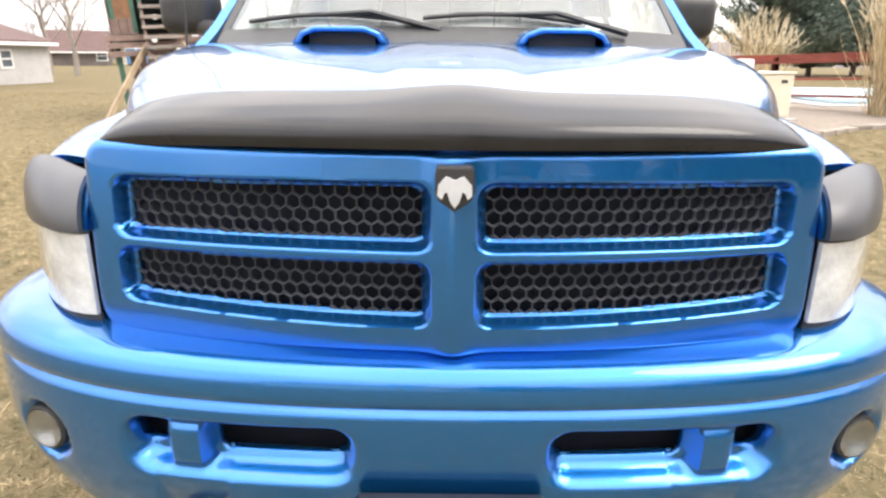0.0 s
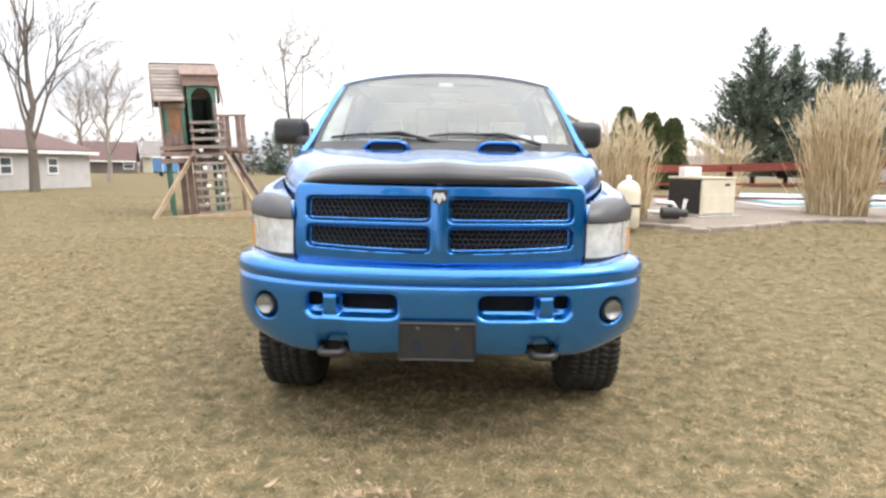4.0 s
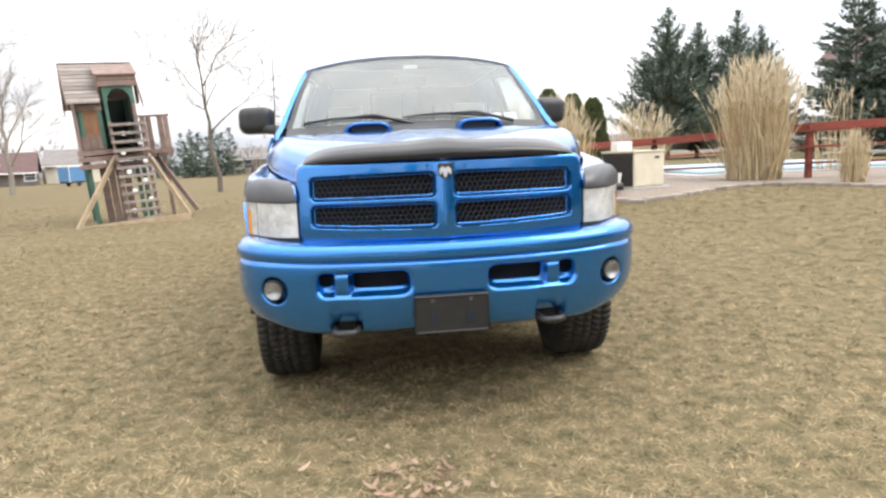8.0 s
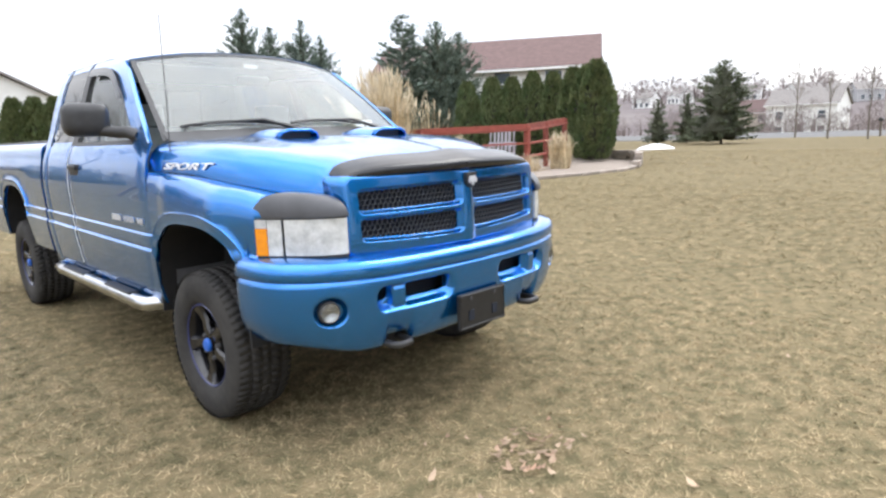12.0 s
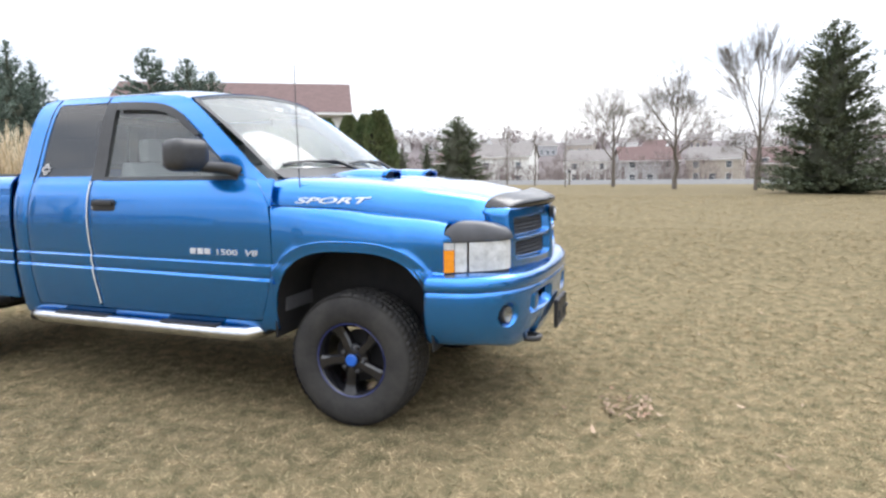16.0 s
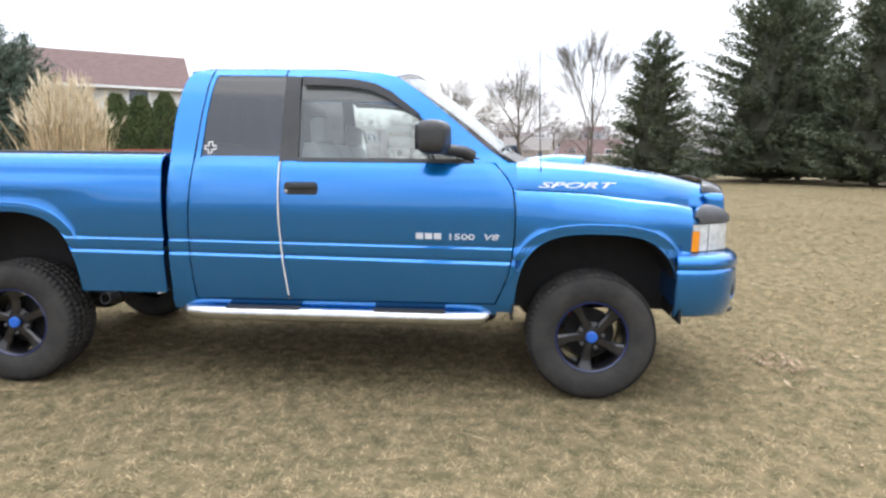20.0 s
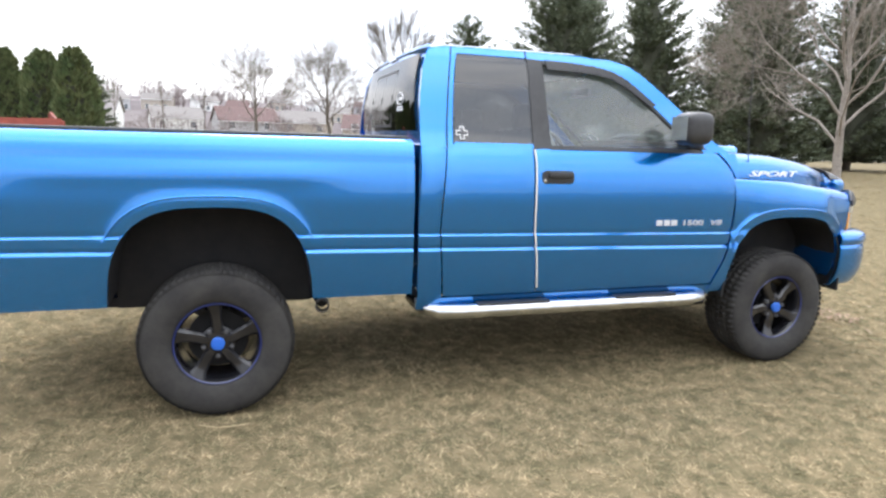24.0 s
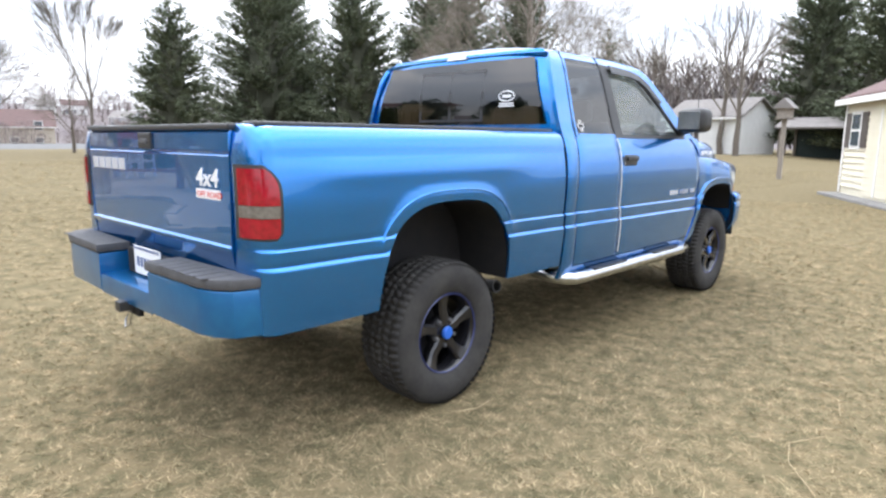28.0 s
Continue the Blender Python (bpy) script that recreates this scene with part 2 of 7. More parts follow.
def part(name, bm, material, parent=None, label="", sm=0, bevel=0.0, at=None):
    """Links a bmesh as one mesh object under a thing or a part."""
    me = bpy.data.meshes.new(name)
    bmesh.ops.recalc_face_normals(bm, faces=bm.faces)
    bm.to_mesh(me)
    bm.free()
    me.materials.append(material)
    ob = new(name, me)
    if at is not None:
        ob.matrix_basis = at
    if parent is not None:
        ob.parent = parent
    if sm:
        smooth(ob, sm)
    if label:
        ob["label"] = label
    return ob


def raw(name, verts, faces, material, parent=None, sm=0):
    """A mesh straight from numpy arrays; faces all with the same corner count."""
    verts, faces = np.asarray(verts, np.float32), np.asarray(faces, np.int32)
    me = bpy.data.meshes.new(name)
    k = faces.shape[1]
    me.vertices.add(len(verts))
    me.vertices.foreach_set("co", verts.ravel())
    me.loops.add(faces.size)
    me.loops.foreach_set("vertex_index", faces.ravel())
    me.polygons.add(len(faces))
    me.polygons.foreach_set("loop_start", np.arange(0, faces.size, k, dtype=np.int32))
    me.update(calc_edges=True)
    me.validate()
    me.materials.append(material)
    ob = new(name, me)
    if parent is not None:
        ob.parent = parent
    if sm:
        smooth(ob, sm)
    return ob


def thing(name, label, category, at=None, group="", kind=""):
    ob = new(name)
    ob.empty_display_size = 0.1
    if at is not None:
        ob.matrix_basis = at
    return tagged(ob, label, category, group, kind)


def box(x0, x1, y0, y1, z0, z1, bevel=0.0, bm=None, seg=2):
    own = bmesh.new() if bm is None else bm
    g = bmesh.ops.create_cube(own, size=1)
    for v in g["verts"]:
        v.co = (x0 + (v.co.x + .5) * (x1 - x0), y0 + (v.co.y + .5) * (y1 - y0), z0 + (v.co.z + .5) * (z1 - z0))
    if bevel:
        es = list({e for v in g["verts"] for e in v.link_edges})
        bmesh.ops.bevel(own, geom=es, offset=bevel, segments=seg, affect='EDGES', profile=0.6)
    return own


def beam(a, b, w, d, bm=None):
    """A squared timber from a to b."""
    own = bmesh.new() if bm is None else bm
    a, b = Vector(a), Vector(b)
    q = (b - a).to_track_quat('Z', 'Y').to_matrix().to_4x4()
    g = bmesh.ops.create_cube(own, size=1)
    m = Matrix.Translation((a + b) / 2) @ q @ Matrix.Diagonal((w, d, (b - a).length, 1))
    bmesh.ops.transform(own, matrix=m, verts=g["verts"])
    return own


def tube(points, radius, sides=10, closed=False, bm=None, caps=True):
    """A pipe along points; radius is a number or one for each point."""
    own = bmesh.new() if bm is None else bm
    pts = [Vector(p) for p in points]
    rad = radius if isinstance(radius, (list, tuple)) else [radius] * len(pts)
    rings = []
    up = Vector((0, 0, 1))
    for i, p in enumerate(pts):
        if closed:
            d = pts[(i + 1) % len(pts)] - pts[i - 1]
        else:
            d = pts[min(i + 1, len(pts) - 1)] - pts[max(i - 1, 0)]
        d.normalize()
        s = d.cross(up)
        s = d.cross(Vector((0, 1, 0))) if s.length < 0.1 else s
        s.normalize()
        t = s.cross(d)
        rings.append([own.verts.new(p + rad[i] * (math.cos(6.2832 * k / sides) * s + math.sin(6.2832 * k / sides) * t)) for k in range(sides)])
    for i in range(len(rings) if closed else len(rings) - 1):
        r0, r1 = rings[i], rings[(i + 1) % len(rings)]
        for k in range(sides):
            own.faces.new((r0[k], r0[(k + 1) % sides], r1[(k + 1) % sides], r1[k]))
    if caps and not closed:
        own.faces.new(rings[0][::-1])
        own.faces.new(rings[-1])
    return own


def lathe(profile, sides=32, axis='X', bm=None, closed=False, caps=True):
    """Turns (radius, offset) pairs about an axis."""
    own = bmesh.new() if bm is None else bm
    rings = []
    for r, o in profile:
        ring = []
        for k in range(sides):
            c, s = math.cos(6.2832 * k / sides), math.sin(6.2832 * k / sides)
            ring.append(own.verts.new((o, r * c, r * s) if axis == 'X' else (r * c, o, r * s) if axis == 'Y' else (r * c, r * s, o)))
        rings.append(ring)
    n = len(rings)
    for i in range(n if closed else n - 1):
        a, b = rings[i], rings[(i + 1) % n]
        for k in range(sides):
            own.faces.new((a[k], a[(k + 1) % sides], b[(k + 1) % sides], b[k]))
    if not closed and caps:
        if profile[0][0] > 1e-4:
            own.faces.new(rings[0][::-1])
        if profile[-1][0] > 1e-4:
            own.faces.new(rings[-1])
    bmesh.ops.remove_doubles(own, verts=own.verts, dist=1e-6)
    return own


def prism(outline, d0, d1, plane='XZ', bm=None, bevel=0.0):
    """A flat outline pushed from d0 to d1 along the axis across its plane."""
    own = bmesh.new() if bm is None else bm
    put = {'XZ': lambda a, b, d: (a, d, b), 'YZ': lambda a, b, d: (d, a, b), 'XY': lambda a, b, d: (a, b, d)}[plane]
    lo = [own.verts.new(put(a, b, d0)) for a, b in outline]
    hi = [own.verts.new(put(a, b, d1)) for a, b in outline]
    n = len(outline)
    fs = [own.faces.new(lo), own.faces.new(hi[::-1])]
    for i in range(n):
        fs.append(own.faces.new((lo[i], hi[i], hi[(i + 1) % n], lo[(i + 1) % n])))
    if bevel:
        es = list({e for f_ in fs[:2] for e in f_.edges})
        bmesh.ops.bevel(own, geom=es, offset=bevel, segments=2, affect='EDGES', profile=0.6)
    return own


def ease(a, b, v):
    v = np.clip((v - a) / (b - a), 0, 1)
    return v * v * (3 - 2 * v)


def ground_z(x, y):
    """The lawn: level round the truck, a little higher towards the pool and the street."""
    x, y = np.asarray(x, float), np.asarray(y, float)
    far = np.hypot(x, y)
    z = 0.38 * (1 - (1 - ease(2.5, 11.0, x)) * (1 - ease(3.5, 8.0, y) * ease(0.8, 4.2, x))) * (1 - ease(40, 95, far)) + 0.012 * np.sin(x * 0.9 + 1.3) * np.cos(y * 0.7) * ease(4, 9, far)
    return z


def gz(x, y):
    return float(ground_z(x, y))


# ---- ground ----
radii = np.r_[0, np.linspace(0.6, 12, 34), np.geomspace(12.6, 60, 26), np.geomspace(68, 3000, 16)]
spokes = 120
ang = np.arange(spokes) * 2 * np.pi / spokes
gx = (radii[1:, None] * np.cos(ang)).ravel()
gy = (radii[1:, None] * np.sin(ang)).ravel() + 1.5
gv = np.stack([np.r_[0, gx], np.r_[1.5, gy], np.zeros(len(gx) + 1)], 1)
gv[:, 2] = ground_z(gv[:, 0], gv[:, 1])
gv[:, 2] -= 9 * ease(90, 500, np.hypot(gv[:, 0], gv[:, 1]))
gf = []
for i in range(len(radii) - 2):
    for k in range(spokes):
        a, b = 1 + i * spokes + k, 1 + i * spokes + (k + 1) % spokes
        gf.append((a, a + spokes, b + spokes)), gf.append((a, b + spokes, b))
for k in range(spokes):
    gf.append((0, 1 + k, 1 + (k + 1) % spokes))
ground = raw("ground", gv, gf, M["soil"], sm=60)
tagged(ground, "dormant tan and olive lawn reaching to the horizon", "lawn", kind="structure")


def turf(name, x0, x1, y0, y1, count, size):
    """Short blades of dry grass, in tufts."""
    tuft = np.stack([rng.uniform(x0, x1, count // 7), rng.uniform(y0, y1, count // 7)], 1)
    p = np.repeat(tuft, 7, axis=0) + rng.normal(0, 0.022, (len(tuft) * 7, 2))
    n = len(p)
    a = rng.uniform(0, 2 * np.pi, n)
    lean = rng.uniform(0.4, 2.2, n) * size
    h = rng.uniform(0.25, 1.0, n) * size * 0.62
    w = (0.0028 + 0.0032 * rng.random(n)) * (size / 0.036) ** 0.5
    base = np.c_[p, ground_z(p[:, 0], p[:, 1]) - 0.004]
    side = np.c_[np.cos(a), np.sin(a), 0 * a] * w[:, None]
    out = rng.uniform(0, 2 * np.pi, n)
    tip = base + np.c_[np.cos(out) * lean, np.sin(out) * lean, h]
    v = np.stack([base - side, base + side, tip], 1).reshape(-1, 3)
    ob = raw(name, v, np.arange(3 * n).reshape(-1, 3), M["blade"])
    return tagged(ob, "short dry blades of dormant tan and green grass", "grass", kind="stuff")


turf("grass", -5.6, 2.6, -3.8, 7.2, 520000, 0.034)
turf("grass", 2.6, 9.0, -9.0, 8.0, 150000, 0.042)
turf("grass", -5.6, 2.6, -10.0, -3.8, 90000, 0.042)
turf("grass", 9.0, 26.0, -10.0, 14.0, 90000, 0.06)
turf("grass", 2.6, 26.0, -26.0, -9.0, 80000, 0.06)
turf("grass", -13.0, -5.6, -5.0, 7.2, 70000, 0.055)
turf("grass", -16.0, 2.6, 7.2, 20.0, 80000, 0.06)


# ---- trees ----
def sprays(pos, direction, length, width, crossed=True):
    """One slim leaf shape, or two crossed ones, for every twig."""
    n = len(pos)
    d = direction / np.linalg.norm(direction, axis=1, keepdims=True)
    r = rng.normal(size=(n, 3))
    s = np.cross(d, r)
    s /= np.linalg.norm(s, axis=1, keepdims=True) + 1e-9
    t = np.cross(d, s)
    tip = pos + d * length[:, None]
    w = width[:, None]
    mid = pos + d * length[:, None] * 0.35
    if not crossed:
        v = np.stack([pos, mid - s * w, tip, mid + s * w], 1).reshape(-1, 3)
        return v, np.arange(4 * n).reshape(-1, 4)
    v = np.stack([pos, mid - s * w, tip, mid + s * w, pos, mid - t * w, tip, mid + t * w], 1).reshape(-1, 3)
    k = np.arange(n)[:, None] * 8
    f = np.concatenate([k + np.array([[0, 1, 2, 3]]), k + np.array([[4, 5, 6, 7]])])
    return v, f


def conifer(x, y, h, r, label, seed, dense=1.0, material="needle", lift=0.05, name="conifer_tree", group="", power=0.85, size=1.0, core=0.0, rise_tip=0.05, lobes=0.13, fuzz=1.0):
    local = np.random.default_rng(seed)
    root = thing(name, label, "tree", pose(x, y, gz(x, y) - 0.05), group)
    part("trunk", tube([(0, 0, 0), (0.03, 0.02, h * 0.4), (0, 0, h * 0.97)], [0.03 * h * 0.6, 0.02 * h * 0.6, 0.02], 8), M["bark"], root, sm=60)
    # dark hull that stands in for shade between the branches
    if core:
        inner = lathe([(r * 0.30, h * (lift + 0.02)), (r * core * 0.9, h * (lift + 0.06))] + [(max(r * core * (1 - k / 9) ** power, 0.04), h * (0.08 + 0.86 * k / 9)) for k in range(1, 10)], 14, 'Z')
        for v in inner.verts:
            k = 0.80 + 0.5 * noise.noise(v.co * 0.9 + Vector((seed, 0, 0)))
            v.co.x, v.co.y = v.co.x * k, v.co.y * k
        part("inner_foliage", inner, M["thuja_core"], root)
    nb = int(215 * dense * (h / 8))
    zz = lift * h + (h * (1 - lift)) * np.sort(local.random(nb)) ** 1.2
    az = local.uniform(0, 2 * np.pi, nb)
    lobe = 1 + lobes * np.sin(zz * 2.3 + 2 * az + seed)
    q = (r * (1 - zz / h) ** power * local.uniform(0.70, 1.10, nb) + 0.06) * lobe
    steep = -0.12 + rise_tip + 0.75 * (zz / h) ** 1.5
    # side twigs stand in a fan along every branch, longest near its middle
    k = np.repeat(np.arange(nb), np.maximum((q * 24 / size).astype(int), 9))
    n = len(k)
    u = local.random(n) ** 0.6
    qk, ak = q[k], az[k]
    out = u * qk
    ps = np.c_[np.cos(ak) * out, np.sin(ak) * out, zz[k] + steep[k] * out + 0.10 * u * u * qk]
    ps += local.normal(0, (0.05 + 0.03 * h / 8) * fuzz, (n, 3)) * np.c_[u, u, u * 0.8]
    turn = local.choice([-1.0, 1.0], n) * local.uniform(0.25, 0.95, n)
    ds = np.c_[np.cos(ak + turn), np.sin(ak + turn), steep[k] + 0.12] + local.normal(0, 0.16, (n, 3))
    ln = (0.10 + 0.30 * np.sqrt(np.clip(1 - u, 0, 1)) * np.clip(qk, 0.2, 1.3)) * local.uniform(0.6, 1.25, n) * size
    # upright leader
    m = 26
    ps = np.r_[ps, np.c_[local.normal(0, 0.03, (m, 2)), h * local.uniform(0.88, 1.0, m)]]
    ds = np.r_[ds, np.c_[local.normal(0, 0.55, (m, 2)), np.ones(m)]]
    ln = np.r_[ln, local.uniform(0.12, 0.30, m)]
    v, f = sprays(ps, ds, ln, np.clip(ln * 0.20, 0.030, 0.080), False)
    raw("crown", v, f, M[material], root)
    return root


def fork_tree(x, y, h, label, seed, clear=0.25, limbs=6, open_=0.42, levels=6, trunk=0.016, fine=0.009, material="bark_pale", lean=0.0, rise=0.03, ratio=0.76, slim=1.0):
    """A leafless tree that forks again and again, from a clear trunk to a haze of twigs."""
    local = random.Random(seed)
    root = thing("bare_tree", label, "tree", pose(x, y, gz(x, y) - 0.05))
    vs, fs, made = [], [], []

    def stick(p, q, r0, r1, sides):
        ax = (q - p).normalized()
        a = ax.orthogonal().normalized()
        b = ax.cross(a)
        base = len(vs)
        for c, rr in ((p, r0), (q, r1)):
            for k in range(sides):
                w = 6.2832 * k / sides
                vs.append(c + rr * (math.cos(w) * a + math.sin(w) * b))
        for k in range(sides):
            k2 = (k + 1) % sides
            fs.append((base + k, base + k2, base + sides + k2, base + sides + k))

    def grow(p, d, length, rad, level):
        mid = p + d * length * 0.5 + Vector([local.gauss(0, 0.05) for _ in range(3)]) * length
        d2 = (d + Vector([local.gauss(0, 0.13) for _ in range(3)]) + Vector((0, 0, rise))).normalized()
        end = mid + d2 * length * 0.5
        sides = 6 if level < 2 else 4 if level < 4 else 3
        tip = max(rad * 0.72, fine)
        stick(p, mid, rad, (rad + tip) / 2, sides)
        stick(mid, end, (rad + tip) / 2, tip, sides)
        if level >= levels:
            return
        count = 2 if local.random() < 0.45 else 3
        for j in range(count + (1 if level > 1 else 0)):
            o = Vector([local.gauss(0, 1) for _ in range(3)])
            o = (o - d2 * o.dot(d2)).normalized()
            at = end if j < count else mid
            w = open_ * local.uniform(0.55, 1.25) * (0.35 if j == 0 else 1.0)
            grow(at, (d2 * (1 - 0.5 * w) + o * w).normalized(), length * ratio * local.uniform(0.78, 1.12), max(tip * (0.80 if j == 0 else 0.62), fine), level + 1)

    # trunk and leader, with limbs all the way up
    base, tip = Vector((0, 0, 0)), Vector((lean * h, 0, h * 0.80))
    knots = [base.lerp(tip, k / 8) + Vector((local.gauss(0, .006), local.gauss(0, .006), 0)) * h * (k > 0) for k in range(9)]
    for k in range(8):
        stick(knots[k], knots[k + 1], max(h * trunk * (1.2 - 0.13 * k), fine), max(h * trunk * (1.07 - 0.13 * k), fine), 8)
    split = len(vs), len(fs)
    reach = h * (1 - clear) * (1 - ratio) / (1 - ratio ** (levels + 1)) * 1.05 * slim
    for j in range(limbs):
        u = clear + (0.78 - clear) * (j / max(limbs - 1, 1)) ** 1.15
        k = min(int(u / 0.80 * 8), 7)
        at = knots[k].lerp(knots[k + 1], u / 0.80 * 8 - k)
        a = 2.4 * j + local.uniform(-.4, .4)
        w = open_ * local.uniform(1.5, 2.3) * (1 - 0.75 * (u - clear) / (0.80 - clear))
        grow(at, Vector((math.cos(a) * w, math.sin(a) * w, 1)).normalized(), reach * (1 - 0.45 * (u - clear) / (1 - clear)) * local.uniform(0.85, 1.1), max(h * trunk * local.uniform(0.34, 0.46) * (1.1 - 0.6 * u), fine), 1 + int(3.2 * (u - clear) / (0.80 - clear)))
    pts = np.array([tuple(v) for v in vs])
    nv, nf = split
    raw("trunk", pts[:nv], fs[:nf], M[material], root)
    raw("crown", pts[nv:], [tuple(i - nv for i in f) for f in fs[nf:]], M[material], root)
    return root


def hedge_tree(x, y, h, r, seed, label, group="", base=None):
    """A columnar evergreen: a dark core for inner shade under a dense skin of upright sprays."""
    local = np.random.default_rng(seed)
    root = thing("arborvitae", label, "tree", pose(x, y, (gz(x, y) if base is None else base) - 0.03), group)
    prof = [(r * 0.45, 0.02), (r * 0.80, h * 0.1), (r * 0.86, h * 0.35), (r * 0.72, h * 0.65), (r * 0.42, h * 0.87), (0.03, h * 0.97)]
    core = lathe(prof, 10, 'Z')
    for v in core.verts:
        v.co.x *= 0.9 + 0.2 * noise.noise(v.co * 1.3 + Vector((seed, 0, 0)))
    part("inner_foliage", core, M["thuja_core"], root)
    n = int(3400 * h / 4)
    z = h * local.random(n) ** 0.9 * 0.97
    q = np.interp(z / h, [0, .1, .35, .65, .87, 1], [.55, .95, 1.0, .84, .52, .03]) * r
    a = local.uniform(0, 2 * np.pi, n)
    lump = 1 + 0.10 * np.sin(3 * a + z * 2.1 + seed) + 0.07 * np.sin(5 * a - z * 3.3)
    q = q * lump * local.uniform(0.85, 1.03, n)
    ps = np.c_[np.cos(a) * q, np.sin(a) * q, z]
    ds = np.c_[np.cos(a) * 0.5, np.sin(a) * 0.5, np.full(n, 0.9)] + local.normal(0, 0.25, (n, 3))
    ln = local.uniform(0.10, 0.22, n)
    v, f = sprays(ps, ds, ln, ln * 0.26)
    raw("foliage", v, f, M["thuja"], root)
    return root


def grass_clump(x, y, h, r, blades, seed, label, base=None, droop=0.35, width=0.011, upright=0.0):
    local = np.random.default_rng(seed)
    root = thing("ornamental_grass", label, "grass clump", pose(x, y, (gz(x, y) if base is None else base) - 0.02), "ornamental grasses")
    n = blades
    a = local.uniform(0, 2 * np.pi, n)
    rad = r * 0.60 * np.sqrt(local.random(n))
    p0 = np.c_[np.cos(a) * rad, np.sin(a) * rad, 0 * a]
    hh = h * (0.36 + 0.70 * local.random(n) ** 0.75)
    sway = local.normal(0, 0.045 * h, (n, 2))
    out = np.c_[np.cos(a), np.sin(a)] * (rad / (r * 0.60))[:, None] * local.uniform(0.2, 1.25, n)[:, None] * (r * 0.46) * (1 - upright)
    out += local.normal(0, 0.055 * h, (n, 2))
    hh *= 1.02 - 0.30 * (rad / (r * 0.60)) ** 3
    bend = local.uniform(0, droop, n) ** 2 * h * 0.6
    w = width * local.uniform(0.6, 1.4, n)
    ta = local.uniform(0, 2 * np.pi, n)
    side = np.c_[np.cos(ta), np.sin(ta), 0 * ta]
    rows = []
    for t in (0, 0.3, 0.6, 0.85, 1.0):
        c = p0 + np.c_[out * t ** 1.4, hh * t - bend * t ** 4]
        c[:, :2] += out * (bend / h * 2 * t ** 4)[:, None] + sway * math.sin(3.6 * t) * t
        ww = (w * (1 - 0.75 * t * t))[:, None]
        rows += [c - side * ww, c + side * ww]
    v = np.stack(rows, 1).reshape(-1, 3)
    k = np.arange(n)[:, None] * 10
    f = np.concatenate([k + np.array([[2 * i, 2 * i + 1, 2 * i + 3, 2 * i + 2]]) for i in range(4)])
    raw("blades", v, f, M["straw"], root)
    # bent leaves that droop round the foot
    m = n // 3
    a2 = local.uniform(0, 2 * np.pi, m)
    reach, up = r * local.uniform(0.5, 1.15, m), h * local.uniform(0.10, 0.34, m)
    w2 = width * local.uniform(0.5, 1.0, m)
    dirs = np.c_[np.cos(a2), np.sin(a2)]
    turn = np.c_[-np.sin(a2), np.cos(a2), 0 * a2]
    rows2 = []
    for t in (0.25, 0.5, 0.75, 1.0):
        c = np.c_[dirs * (reach * t)[:, None], up * 4 * t * (1.08 - t)]
        rows2 += [c - turn * w2[:, None] * (1.1 - t), c + turn * w2[:, None] * (1.1 - t)]
    v2 = np.stack(rows2, 1).reshape(-1, 3)
    k2 = np.arange(m)[:, None] * 8
    raw("foot_leaves", v2, np.concatenate([k2 + np.array([[2 * i, 2 * i + 1, 2 * i + 3, 2 * i + 2]]) for i in range(3)]), M["straw"], root)
    # feathery seed heads on the longer stalks
    pick = np.flatnonzero(hh > h * 0.66)
    tips, under = rows[8][pick] + side[pick] * w[pick, None], rows[6][pick] + side[pick] * w[pick, None]
    d = tips - under
    d /= np.linalg.norm(d, axis=1, keepdims=True)
    rep = 3
    ps = np.repeat(under + (tips - under) * 0.2, rep, axis=0) + local.normal(0, 0.010, (len(pick) * rep, 3))
    ds = np.repeat(d, rep, axis=0) + local.normal(0, 0.10, (len(pick) * rep, 3))
    ln = local.uniform(0.05, 0.14, len(ps)) * h
    v, f = sprays(ps, ds, ln, ln * 0.028)
    raw("plumes", v, f, M["plume"], root)
    return root

# ---- evergreens along the street side ----
conifer(28.8, -8.3, 7.5, 2.8, "tall dense dark green spruce on the lawn", 11, 1.9, lift=0.0, group="street spruces", power=0.65, size=0.75, core=0.46, lobes=0.10, fuzz=1.3, rise_tip=0.16)
conifer(31.5, -15.2, 10.2, 5.6, "broad dense dark green spruce on the lawn", 12, 1.8, lift=0.02, group="street spruces", power=0.6, size=0.75, core=0.46, lobes=0.10, fuzz=1.3, rise_tip=0.16)
conifer(36.3, -19.3, 10.8, 5.4, "broad dark spruce behind the front row", 13, 1.5, lift=0.02, group="street spruces", power=0.6, size=0.75, core=0.46, lobes=0.10, fuzz=1.3, rise_tip=0.16)
conifer(26.8, -18.2, 9.6, 4.6, "dense dark green spruce with a broken outline", 14, 1.6, lift=0.02, group="street spruces", power=0.65, size=0.75, core=0.46, lobes=0.10, fuzz=1.3, rise_tip=0.16)
conifer(27.0, -24.5, 11.0, 4.4, "tall dark spruce beside a leafless tree", 15, 1.5, lift=0.04, group="street spruces", power=0.65, size=0.75, core=0.46, lobes=0.10, fuzz=1.3, rise_tip=0.16)
conifer(22.5, -28.5, 11.4, 4.4, "tall dark spruce with ragged top", 16, 1.4, lift=0.04, group="street spruces", power=0.65, size=0.75, core=0.46, lobes=0.10, fuzz=1.3, rise_tip=0.16)
conifer(21.2, -21.0, 10.4, 3.7, "tall dark spruce with ragged sides", 25, 1.6, lift=0.03, group="street spruces", power=0.6, size=0.75, core=0.46, lobes=0.10, fuzz=1.3, rise_tip=0.16)
